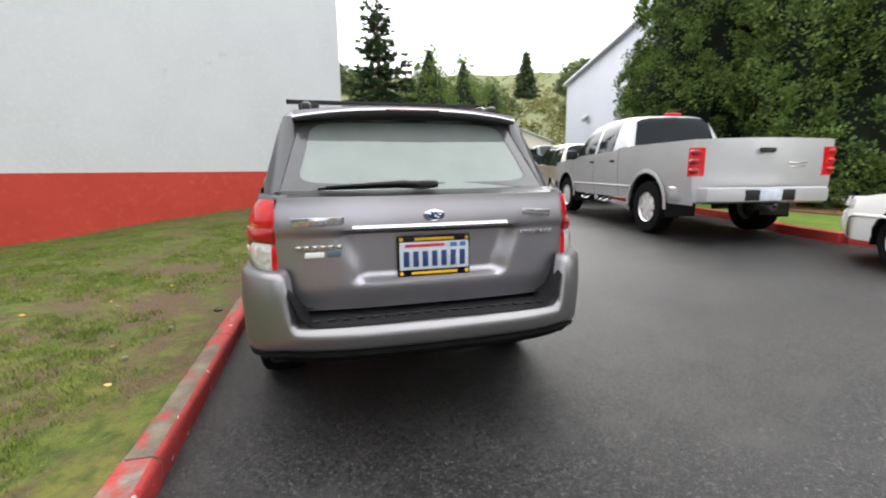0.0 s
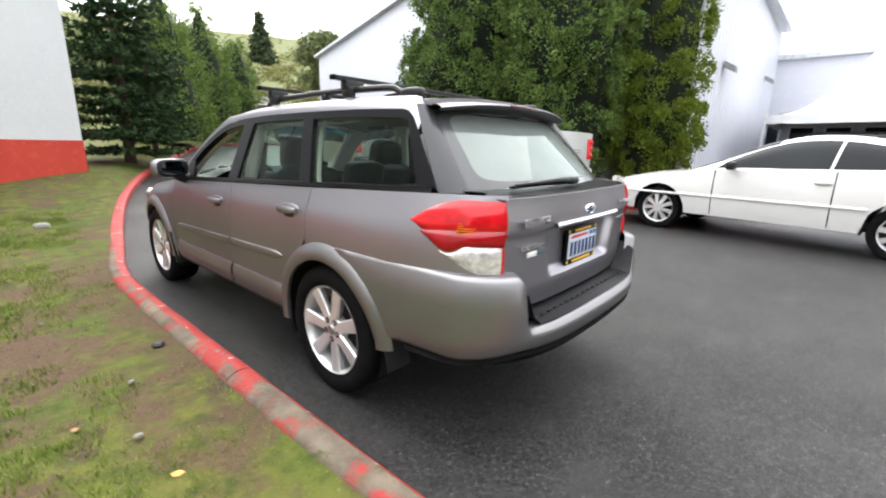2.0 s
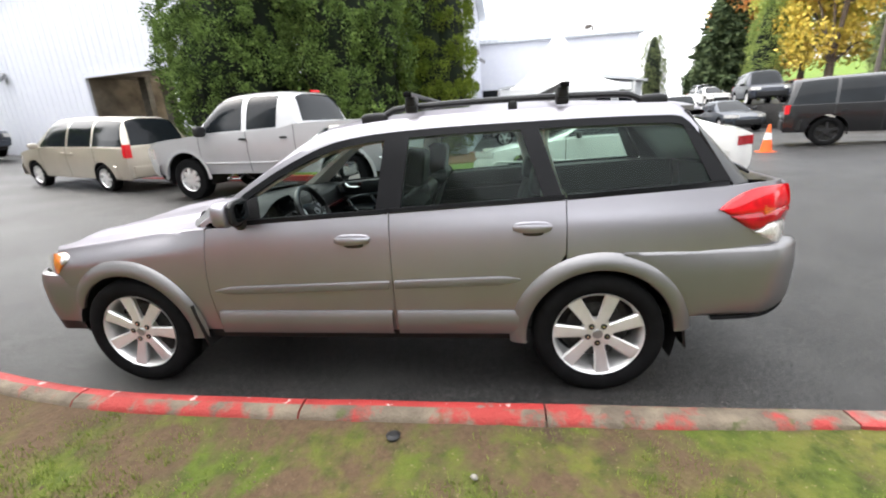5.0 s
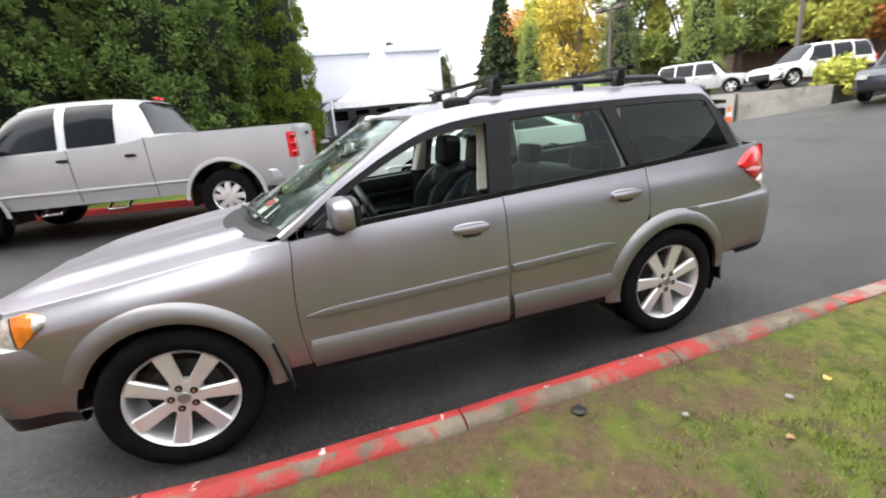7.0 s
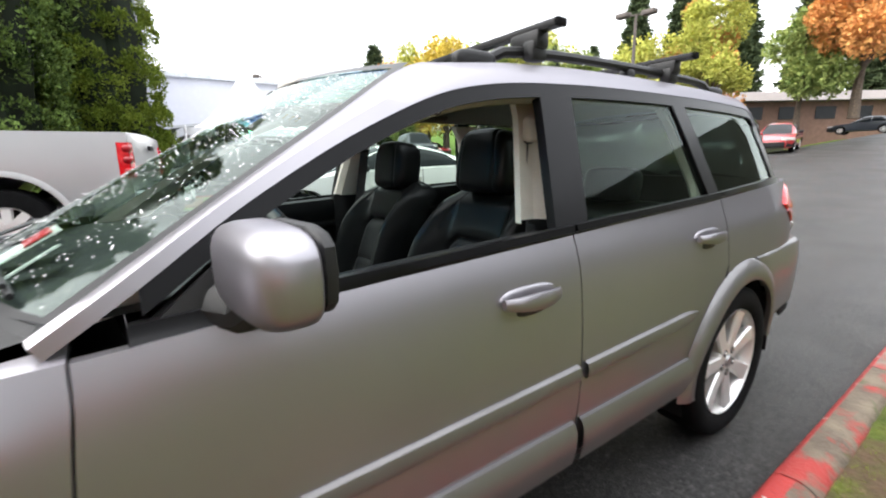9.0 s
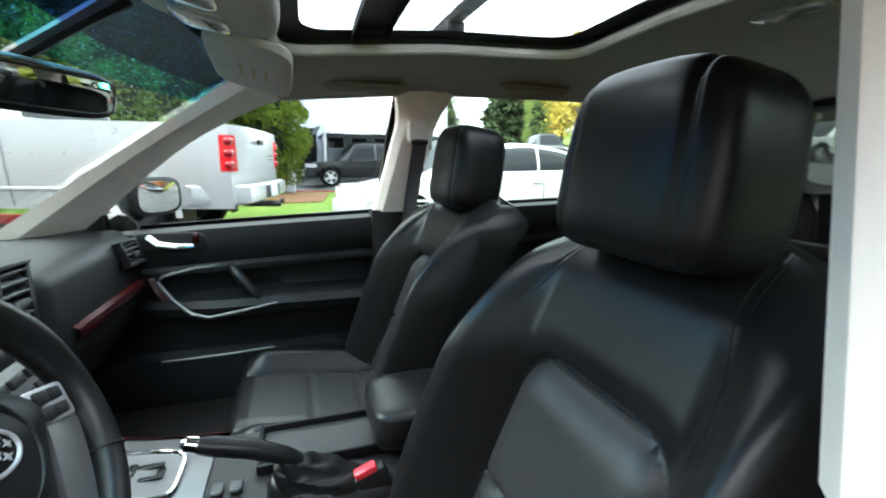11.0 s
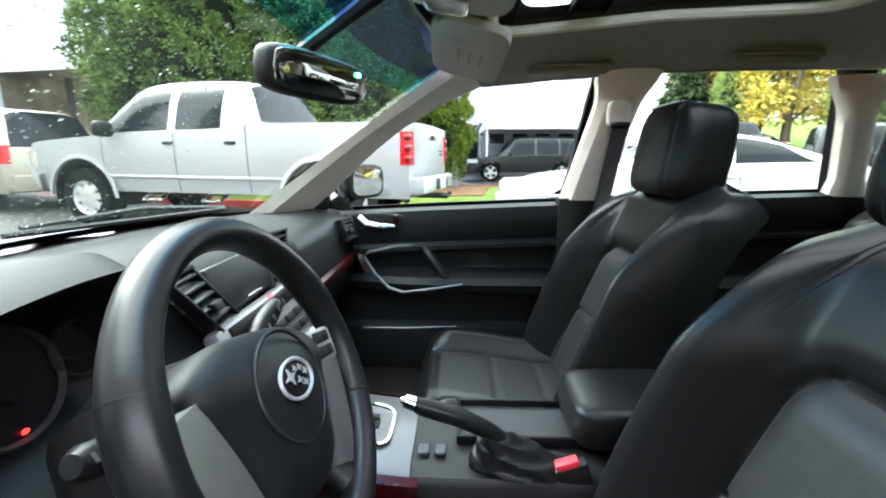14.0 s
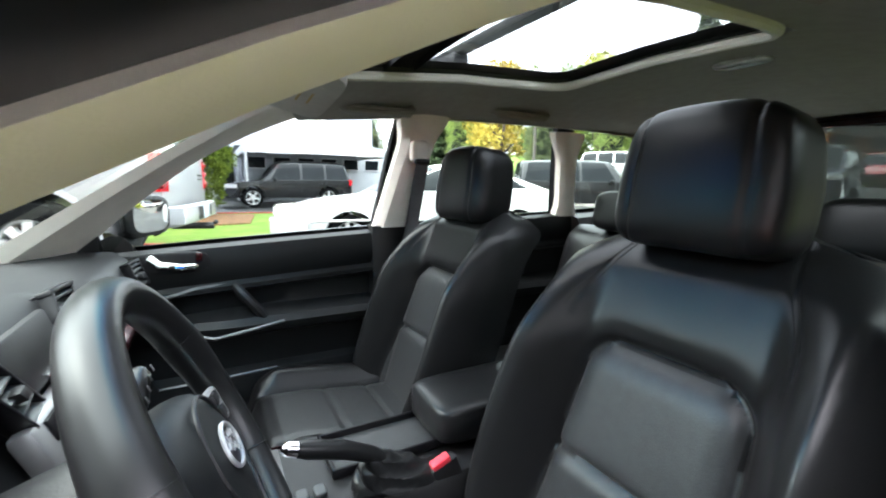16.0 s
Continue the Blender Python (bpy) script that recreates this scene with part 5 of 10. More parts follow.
for x in (-0.13, 0.155):
    for z in (0.893, 0.748):
        bm = B()
        lathe(bm, [(0, -0.9375), (0.009, -0.9365), (0.009, -0.932)], "y", (x, 0, z), 10)
        part("plate_screw", bm, M_YELLOW, plate)
# badges
bm = B()
rows = []
lathe(bm, [(0.0, -0.008), (0.03, -0.010), (0.042, -0.006), (0.045, 0.004)], "y", (0, 0, 0), 28)
bmesh.ops.transform(bm, matrix=Matrix.Translation((0.005, -0.964, 0.995)) @ Matrix.Diagonal((1.05, 1, 0.55, 1)), verts=bm.verts)
badge = part("badge", bm, M_CHROME, gate, "oval chrome and blue maker's badge")
bm = B()
puff(bm, (0.005, -0.972, 0.995), (0.078, 0.006, 0.036), 1.0)
part("badge_field", bm, M_BLUEINK, badge)
bm = B()
for dx, dz in ((-0.018, 0.005), (0.012, 0.010), (0.022, 0.002), (0.006, -0.003), (0.016, -0.009), (-0.004, 0.011)):
    puff(bm, (0.005 + dx, -0.976, 0.995 + dz), (0.011, 0.004, 0.007), 1.0)
part("badge_star", bm, M_CHROME, badge)


# badges and stickers as plain shapes in their colours
bm = B()
for k in range(6):
    box(bm, (-0.535 + 0.031 * k, -0.945 + 0.004 * (5 - k) * 0.5, 0.878), (0.023, 0.006, 0.016), 0.002)
part("name_badge", bm, M_CHROME, gate, "chrome badge bars")
bm = B()
for k in range(7):
    box(bm, (0.405 + 0.0245 * k, -0.946 + 0.0025 * k, 0.905), (0.018, 0.006, 0.015), 0.002)
part("name_badge", bm, M_CHROME, gate, "chrome badge bars")
M_FOIL = material("silver_foil_sticker", (0.62, 0.62, 0.64), 0.15, 0.9, var=0.4, scale=120)
bm = B()
box(bm, (-0.455, -0.952, 0.982), (0.20, 0.004, 0.034), 0.006)
part("sticker", bm, M_FOIL, gate, "shiny silver sticker")
bm = B()
box(bm, (0.47, -0.952, 0.992), (0.135, 0.004, 0.028), 0.005, Matrix.Rotation(radians(4), 4, "Y"))
part("sticker", bm, M_FOIL, gate, "shiny silver sticker")
bm = B()
box(bm, (-0.475, -0.944, 0.850), (0.075, 0.004, 0.022), 0.004)
part("sticker", bm, M_WHITE, gate, "small white sticker")
bm = B()
box(bm, (-0.40, -0.946, 0.852), (0.055, 0.004, 0.026), 0.006)
part("sticker", bm, material("teal_sticker", (0.10, 0.16, 0.18), 0.3, 0.3), gate, "small dark oval sticker")
# rear window, wiper, spoiler
bm = B()
rows = []
for u in lin(0.0, 1.0, 12):
    we = 0.617 - 0.092 * u
    rows.append([rw(we * v, u) for v in lin(-1, 1, 25)])
grid(bm, rows)
rwin = part("rear_window", bm, M_REARGLASS, car, "tinted rear window", shadow=False)
bm = B()
rows = []
for k in range(97):
    a = 2 * math.pi * k / 96
    ca, sa = math.cos(a), math.sin(a)
    row = []
    for q in lin(0, 1, 5):
        # from the pane's edge to an opening with rounded corners
        e = 0.05 + 0.20 * q
        cu, cv = math.copysign(abs(sa) ** e, sa), math.copysign(abs(ca) ** e, ca)
        u, v = 0.5 + 0.5 * cu * (1 - q * (0.20 if sa < 0 else 0.10)), cv * (1 - 0.115 * q)
        row.append(Vector(rw((0.620 - 0.092 * u) * v, u)) + Vector((0, -0.003, 0.001)))
    rows.append(row)
grid(bm, rows)
part("window_border", bm, M_FRIT, rwin, "dark grey printed border of the rear window")
bm = B()
rows = []
for v in lin(-1, 1, 25):
    x = 0.625 * v
    rows.append([(x, gate_y(x, 1.07) + 0.004, 1.070), (x, gate_y(x, 1.07) + 0.05 + 0.03 * abs(v), 1.084), (x, -0.82 + 0.10 * abs(v) ** 2.4, 1.094)])
grid(bm, rows)
part("gate_ledge", bm, M_GLOSSBLACK, gate, "black ledge under the rear window")
wip = new("rear_wiper")
wip.parent = gate
bm = B()
tube(bm, [(0.0, -0.866, 1.118), (-0.10, -0.862, 1.125), (-0.28, -0.842, 1.118), (-0.42, -0.815, 1.112)], [0.014, 0.012, 0.008, 0.004], 8)
part("wiper_arm", bm, M_BLACK, wip)
bm = B()
tube(bm, [(0.02, -0.853, 1.105), (-0.2, -0.848, 1.108), (-0.45, -0.808, 1.103)], 0.006, 6)
part("wiper_blade", bm, M_RUBBER, wip)
bm = B()
puff(bm, (0.0, -0.862, 1.118), (0.10, 0.04, 0.035), 0.6)
part("wiper_cap", bm, M_BLACK, wip)
bm = B()
rows = []
for v in lin(-1, 1, 29):
    x = 0.555 * v
    sw = abs(v) ** 2.5
    z0 = 1.482 - 0.035 * sw
    rows.append([(x, -0.40, z0 - 0.002), (x, -0.50 + 0.02 * sw, z0 - 0.008), (x, -0.565 + 0.06 * sw, z0 - 0.014), (x, -0.58 + 0.065 * sw, z0 - 0.024), (x, -0.565 + 0.06 * sw, z0 - 0.030), (x, -0.51 + 0.02 * sw, z0 - 0.038), (x, -0.44, 1.42 - 0.005 * sw)])
grid(bm, rows)
spoil = part("spoiler", bm, [M_PAINT, M_GLOSSBLACK], gate, "roof spoiler, painted above and black below")
for p in spoil.data.polygons:
    p.material_index = 1 if -0.55 < p.normal.z < 0.25 else 0
bm = B()
box(bm, (0, -0.578, 1.456), (0.26, 0.010, 0.012), 0.003)
bl = part("brake_light", bm, material("smoked_red_lens", (0.06, 0.006, 0.008), 0.15, coat=0.3, var=0.2, scale=60), gate, "high brake light")

# roof with an opening for the sunroof
SX, SY0, SY1 = 0.31, 0.66, 1.365
def roof_z(x, y):
    edge = curve([(-0.5, 1.460), (0.3, 1.468), (1.0, 1.455), (1.38, 1.420), (1.6, 1.39)], y)
    mid = curve([(-0.5, 1.490), (0.3, 1.538), (1.0, 1.528), (1.38, 1.490), (1.6, 1.445)], y)
    return mid - (mid - edge) * min(1, abs(x) / 0.585) ** 2.2


bm = B()
rxs = [-0.59, -0.57, -0.54, -0.50, -0.42, -SX, -0.22, -0.11, 0, 0.11, 0.22, SX, 0.42, 0.50, 0.54, 0.57, 0.59]
rys = sorted({*lin(-0.46, 1.40, 26), SY0, SY1})
V = {}
for y in rys:
    for x in rxs:
        V[x, y] = bm.verts.new((x * (1 - 0.05 * ss(1.0, 1.4, y) - 0.06 * ss(0.2, -0.46, y)), y + 0.17 * (1 - (x / 0.59) ** 2) * ss(1.36, 1.40, y), roof_z(x, y + 0.17 * (1 - (x / 0.59) ** 2) * ss(1.36, 1.40, y))))
for y0, y1 in zip(rys, rys[1:]):
    for x0, x1 in zip(rxs, rxs[1:]):
        if not (x0 >= -SX and x1 <= SX and y0 >= SY0 - 1e-6 and y1 <= SY1 + 1e-6):
            bm.faces.new((V[x0, y0], V[x1, y0], V[x1, y1], V[x0, y1]))
rim_in(bm, (0, 0, -0.025))
roof = part("roof", bm, M_PAINT, car, "grey painted roof with a sunroof opening")
for y0, y1 in ((SY0 + 0.005, 1.19), (1.25, SY1 - 0.005)):
    bm = B()
    grid(bm, [[(x, y, roof_z(x, y) - 0.004) for x in lin(-SX + 0.005, SX - 0.005, 9)] for y in lin(y0, y1, 9)])
    part("sunroof_glass", bm, M_ROOFGLASS, roof, "tinted rain-speckled sunroof pane")
bm = B()
for y0, y1 in ((1.18, 1.26),):
    grid(bm, [[(x, y, roof_z(x, y) - 0.008) for x in lin(-SX, SX, 9)] for y in lin(y0, y1, 4)])
    rim_in(bm, (0, 0, -0.02))
part("sunroof_bar", bm, M_BLACK, roof, "black bar between the sunroof panes")

# windscreen
bm = B()
rows = []
for u in lin(0, 1, 14):
    we = 0.715 - 0.145 * u
    rows.append([ws(we * v, u) for v in lin(-1, 1, 25)])
grid(bm, rows)
wind = part("windscreen", bm, M_CLEARGLASS, car, "rain-speckled windscreen", shadow=False)
for ua, ub, mt in ((0.86, 0.985, M_BLUESHADE), (0.79, 0.86, M_BLUESHADE2)):
    bm = B()
    rows = []
    for u in lin(ua, ub, 4):
        we = 0.71 - 0.145 * u
        rows.append([ws(we * v, u) + Vector((0, -0.002, -0.003)) for v in lin(-1, 1, 25)])
    grid(bm, rows)
    part("shade_band", bm, mt, wind, "blue shade band across the top", shadow=False)
bm = B()
for u0, u1, v0, v1 in ((0.0, 1.0, -1.0, -0.955), (0.0, 1.0, 0.955, 1.0), (0.97, 1.0, -1, 1), (0, 0.04, -1, 1)):
    rows = []
    for u in lin(u0, u1, 12):
        we = 0.722 - 0.145 * u
        rows.append([ws(we * v, u) + Vector((0, 0.003, 0.002)) for v in lin(v0, v1, 16)])
    grid(bm, rows)
part("windscreen_seal", bm, M_GLOSSBLACK, wind, "black windscreen seal")
# cowl and front wipers
bm = B()
rows = []
for v in lin(-1, 1, 21):
    p = ws(0.715 * v, 0.02)
    e = bonnet_back(abs(v)) + 0.03
    rows.append([(p.x, p.y + 0.002, p.z - 0.004), (p.x, (p.y + e) / 2, p.z - 0.012), (p.x, max(e, p.y + 0.01), p.z - 0.022)])
grid(bm, rows)
part("cowl", bm, M_BLACK, car, "black cowl under the windscreen")
for x0, x1 in ((0.02, -0.56), (0.60, 0.06)):
    bm = B()
    tube(bm, [ws(x0, 0.03) + Vector((0, 0.03, 0.02)), ws((x0 + x1) / 2, 0.07) + Vector((0, 0.012, 0.022)), ws(x1, 0.06) + Vector((0, 0.01, 0.016))], [0.010, 0.008, 0.005], 6)
    tube(bm, [ws(x0 - 0.03, 0.05) + Vector((0, 0.008, 0.012)), ws(x1 - 0.03, 0.05) + Vector((0, 0.006, 0.010))], 0.006, 6)
    part("front_wiper", bm, M_BLACK, car, "black wiper")
bm = B()
box(bm, Vector(ws(-0.43, 0.13)) + Vector((0, -0.006, -0.008)), (0.05, 0.003, 0.10), 0, Matrix.Rotation(radians(59), 4, "X") @ Matrix.Rotation(radians(20), 4, "Y"))
part("paper_tag", bm, M_WHITE, wind, "white paper tag inside the windscreen")

# roof rails and cross bars
for s in (-1, 1):
    rail = new("roof_rail")
    rail.parent = car
    bm = B()
    ys = lin(-0.30, 1.20, 22)
    pts, rad = [], []
    for i, y in enumerate(ys):
        u = i / 21
        lift = 0.058 * min(1, 3.2 * math.sin(math.pi * u) ** 1.0)
        pts.append((s * (0.50 - 0.015 * ss(0.8, 1.2, y)), y, roof_z(0.5, y) + lift - 0.004))
        rad.append(0.017)
    tube(bm, pts, rad, 8)
    part("rail_bar", bm, M_BLACK, rail, "black roof rail")
    for y in (-0.28, 0.42, 1.17):
        bm = B()
        puff(bm, (s * 0.497, y, roof_z(0.5, y) + 0.018), (0.05, 0.15 if y != 0.42 else 0.05, 0.065), 0.6)
        part("rail_foot", bm, M_BLACK, rail)
for yb in (0.17, 0.955):
    cross = new("cross_bar")
    cross.parent = car
    bm = B()
    rows = []
    zc = 1.592
    for x in lin(-0.62, 0.62, 15):
        rows.append([(x, yb + dy, zc + dz) for dy, dz in ((-0.017, -0.011), (0.017, -0.011), (0.020, 0.0), (0.017, 0.011), (-0.017, 0.011), (-0.020, 0.0))])
    loft(bm, rows)
    part("bar", bm, M_BLACK, cross, "black load bar")
    for s in (-1, 1):
        bm = B()
        box(bm, (s * 0.50, yb, 1.560), (0.12, 0.055, 0.055), 0.012)
        box(bm, (s * 0.525, yb, 1.530), (0.05, 0.065, 0.06), 0.012)
        part("clamp", bm, M_BLACK, cross, "black bar clamp")
        bm = B()
        box(bm, (s * 0.622, yb, zc), (0.014, 0.044, 0.026), 0.006)
        part("end_cap", bm, M_RUBBER, cross)
# underbody
bm = B()
box(bm, (0, 1.45, 0.32), (1.2, 3.4, 0.08), 0.02)
box(bm, (0, 1.17, 0.415), (1.36, 4.1, 0.06), 0.02)
box(bm, (0, -0.40, 0.45), (0.9, 0.5, 0.08), 0.03)
part("underbody", bm, M_BLACK, car, "dark underbody")


# ---- inside the wagon ----
def gtop_(y):
    if s > 0:
        return curve([(-0.62, 1.10), (-0.50, 1.24), (-0.40, 1.375), (-0.30, 1.40), (0.3, 1.432), (0.6, 1.44), (1.09, 1.444), (1.26, 1.427), (1.36, 1.405), (1.506, 1.353), (1.60, 1.309), (1.70, 1.255), (1.842, 1.154), (1.94, 1.074), (2.035, 0.996), (2.14, 0.918)], y)
    return curve([(-0.62, 1.10), (-0.50, 1.24), (-0.40, 1.365), (-0.30, 1.385), (0.3, 1.392), (1.0, 1.379), (1.35, 1.340), (1.6, 1.247), (1.85, 1.112), (2.03, 0.989), (2.14, 0.918)], y)


# headliner with the sunroof's opening
HX = 0.300
HY0, HY1 = 0.66, 1.425


def liner_z(x, y):
    a = min(1, abs(x) / 0.60)
    return roof_z(x, min(y, 1.56)) - 0.035 - (0.045 if x < 0 else 0.016) * a ** 6


bm = B()
hxs = sorted({*lin(-0.615, 0.615, 17), -HX, HX})
hys = sorted({*lin(-0.42, 1.54, 22), HY0, HY1})
V = {}
for y in hys:
    for x in hxs:
        yy = y if y < 1.4 else 1.40 + (y - 1.40) * (1 - 0.85 * (abs(x) / 0.615) ** 2)
        V[x, y] = bm.verts.new((x * (1 - 0.07 * ss(1.1, 1.54, y) - 0.07 * ss(0.2, -0.42, y)), yy, liner_z(x, yy)))
for y0, y1 in zip(hys, hys[1:]):
    for x0, x1 in zip(hxs, hxs[1:]):
        if not (x0 >= -HX - 1e-6 and x1 <= HX + 1e-6 and y0 >= HY0 - 1e-6 and y1 <= HY1 + 1e-6):
            bm.faces.new((V[x0, y0], V[x1, y0], V[x1, y1], V[x0, y1]))
liner = part("headliner", bm, M_LINER, car, "grey cloth headliner round the sunroof")
# pale lip and black inner frame of the sunroof
bm = B()
loop = []
for k in range(48):
    a = 2 * math.pi * k / 48
    c, s_ = math.cos(a), math.sin(a)
    x = HX * math.copysign(abs(c) ** 0.22, c)
    y = (HY0 + HY1) / 2 + (HY1 - HY0) / 2 * math.copysign(abs(s_) ** 0.22, s_)
    loop.append((x, y, liner_z(x, y) - 0.004))
tube(bm, loop, 0.012, 8, closed=True)
part("sunroof_lip", bm, M_BEIGE, liner, "pale lip round the sunroof opening")
bm = B()
rows = []
for x, y, z in loop + [loop[0]]:
    k = 0.80
    cx, cy = x * 0.86, (HY0 + HY1) / 2 + (y - (HY0 + HY1) / 2) * 0.86
    rows.append([(x, y, z), (x * 0.985, y, z + 0.022), (cx, cy, roof_z(cx, cy) - 0.013)])
grid(bm, rows)
part("sunroof_frame", bm, M_BLACK, liner, "black inner frame of the sunroof")

# pillar trims
for side, s in SIDES:
    bm = B()
    rows = []
    for u in lin(0.0, 1.0, 14):
        p = ws(s * (0.715 - 0.145 * u) * 1.0, u * 0.98) if s < 0 else ws(0.642 - 0.160 * u, u * 0.98) + Vector((0, -0.004, -0.002))
        yq = curve([(0, 2.02), (0.25, 1.86), (0.5, 1.68), (0.75, 1.51), (1, 1.36)] if s < 0 else [(0, 2.05), (0.25, 1.90), (0.5, 1.73), (0.75, 1.56), (1, 1.36)], u)
        zq = gtop_(yq) - 0.002 if u < 1 else gtop_(yq)
        k_ = 0.042 if s < 0 else 0.026
        q = Vector((s * (green_x(yq, zq) - k_), yq - 0.006, zq - 0.004))
        if s > 0:
            q += Vector((0, -0.035, -0.018)) * (1 - u) ** 1.3
        m = (p + q) / 2 + (Vector((-s * 0.010, -0.006, -0.006)) if s < 0 else Vector((-0.020, -0.012, -0.002)))
        if s < 0:
            # the driver's trim swells into the cabin
            r_ = q + Vector((0.042, 0, -0.003))
            rows.append([p + Vector((0.002, -0.006, 0)), p.lerp(r_, 0.5) + Vector((0.006, -0.008, -0.004)), p.lerp(r_, 0.85) + Vector((0.004, -0.004, -0.002)), r_, q.lerp(r_, 0.6) + Vector((0, 0, -0.005)), q])
            continue
        rows.append([p + Vector((-s * 0.002, -0.006, 0)), p.lerp(m, 0.55) + Vector((-s * 0.014, -0.010, -0.002)), m, m.lerp(q, 0.55) + (Vector((0.008, 0, -0.004)) if s < 0 else Vector((-0.002, 0, 0.002))), q])
    grid(bm, rows)
    part("windscreen_pillar_trim", bm, M_BEIGE, car, "ivory trim of the windscreen pillar")
    # strip of lining along the roof side
    bm = B()
    rows = []
    for y in lin(-0.40, 1.40, 24):
        t = gtop_(y)
        k = 1 - 0.07 * ss(1.1, 1.54, y) - 0.07 * ss(0.2, -0.42, y)
        rows.append([(s * 0.60 * k, y, liner_z(s * 0.60, y)), (s * 0.622 * k, y, (liner_z(s * 0.6, y) + t) / 2 + 0.004), (s * (green_x(y, t) - 0.045), y, t - 0.014), (s * (green_x(y, t) - 0.030), y, t - 0.012), (s * (green_x(y, t) - 0.012), y, t - 0.002)])
    grid(bm, rows)
    part("roof_side_lining", bm, M_LINER, car)
    # centre pillar trim, ivory above and black below
    def pil(z):
        u = (z - 1.04) / 0.37
        return (1.082 - 0.085 * u, 0.692 - 0.105 * u) if s > 0 else (1.088 - 0.05 * u, 0.640 - 0.075 * u)
    bm = B()
    rows = []
    for z in lin(1.035, 1.415, 14):
        yc, x = pil(z)
        h = 0.066 + 0.030 * ss(1.30, 1.415, z) ** 1.6
        if s < 0:
            h *= 0.94
        rows.append([(s * (x + 0.035), yc + h, z), (s * (x + 0.01), yc + h * 0.95, z), (s * (x - 0.012), yc + h * 0.6, z), (s * (x - 0.016), yc, z), (s * (x - 0.012), yc - h * 0.6, z), (s * (x + 0.01), yc - h * 0.95, z), (s * (x + 0.035), yc - h, z)])
    grid(bm, rows)
    part("centre_pillar_trim", bm, M_BEIGE, car, "ivory trim of the centre pillar")
    bm = B()
    rows = []
    for z in lin(0.40, 1.04, 6):
        rows.append([(s * x, y, z) for x, y in ((0.735, 1.16), (0.70, 1.155), (0.682, 1.12), (0.678, 1.08), (0.69, 1.03), (0.73, 1.0))])
    grid(bm, rows)
    part("lower_pillar_trim", bm, M_BLACK, car, "black lower pillar trim")
    # rear pillar trim
    bm = B()
    rows = []
    for z in lin(1.05, 1.40, 14):
        u = (z - 1.05) / 0.35
        yc, x, h = 0.225 + 0.110 * u, 0.715 - 0.115 * u, 0.050 + 0.04 * ss(0.65, 1.0, u) ** 1.5 + 0.02 * ss(0.18, 0.0, u)
        rows.append([(s * (x + 0.03), yc + h, z), (s * (x + 0.004), yc + h * 0.92, z), (s * (x - 0.013), yc + h * 0.55, z), (s * (x - 0.02), yc, z), (s * (x - 0.013), yc - h * 0.55, z), (s * (x + 0.004), yc - h * 0.92, z), (s * (x + 0.03), yc - h, z)])
    grid(bm, rows)
    part("rear_pillar_trim", bm, M_BEIGE, car, "ivory trim of the rear pillar")
    # belt: guide, strap and tongue
    belt = new("seat_belt")
    belt.parent = car
    bm = B()
    puff(bm, (s * 0.592, 1.025, 1.295), (0.034, 0.066, 0.075), 0.5)
    part("belt_guide", bm, M_BEIGE, belt, "ivory belt guide")
    bm = B()
    puff(bm, (s * 0.577, 1.022, 1.262), (0.02, 0.055, 0.018), 0.5)
    part("belt_loop", bm, M_BLACK, belt)
    bm = B()
    rows = []
    for u in lin(0, 1, 10):
        p = Vector((s * 0.578, 1.020, 1.262)).lerp(Vector((s * 0.650, 1.105, 0.62)), u)
        tw = radians(20 + 45 * u)
        d = Vector((-s * math.sin(tw) * 0.0, math.cos(tw) * 0.022, 0)) + Vector((s * math.sin(tw) * 0.022, 0, 0))
        rows.append([p - d, p + d])
    grid(bm, rows)
    rim_in(bm, (-s * 0.002, 0.001, 0))
    part("strap", bm, material("grey_belt_webbing", (0.045, 0.045, 0.048), 0.6, var=0.15, scale=60, bump=0.3, bscale=600), belt, "dark woven strap")
    bm = B()
    box(bm, (s * 0.645, 1.10, 0.905), (0.014, 0.045, 0.045), 0.006)
    part("belt_tongue", bm, M_SILVER, belt, "steel belt tongue")
    # grab handles
    for y in (1.20, 0.66):
        bm = B()
        zl = lambda x: liner_z(s * x, y) - 0.004
        tube(bm, [(s * 0.515, y + 0.115, zl(0.515) + 0.006), (s * 0.512, y + 0.098, zl(0.512) - 0.012), (s * 0.506, y + 0.06, zl(0.506) - 0.016), (s * 0.504, y, zl(0.504) - 0.017), (s * 0.506, y - 0.06, zl(0.506) - 0.016), (s * 0.512, y - 0.098, zl(0.512) - 0.012), (s * 0.515, y - 0.115, zl(0.515) + 0.006)], [0.013, 0.013, 0.011, 0.010, 0.011, 0.013, 0.013], 8)
        puff(bm, (s * 0.525, y, zl(0.525)), (0.075, 0.25, 0.012), 0.5)
        part("grab_handle", bm, material("grey_grab_handle", (0.24, 0.225, 0.20), 0.6, var=0.1), car, "grey roof grab handle")
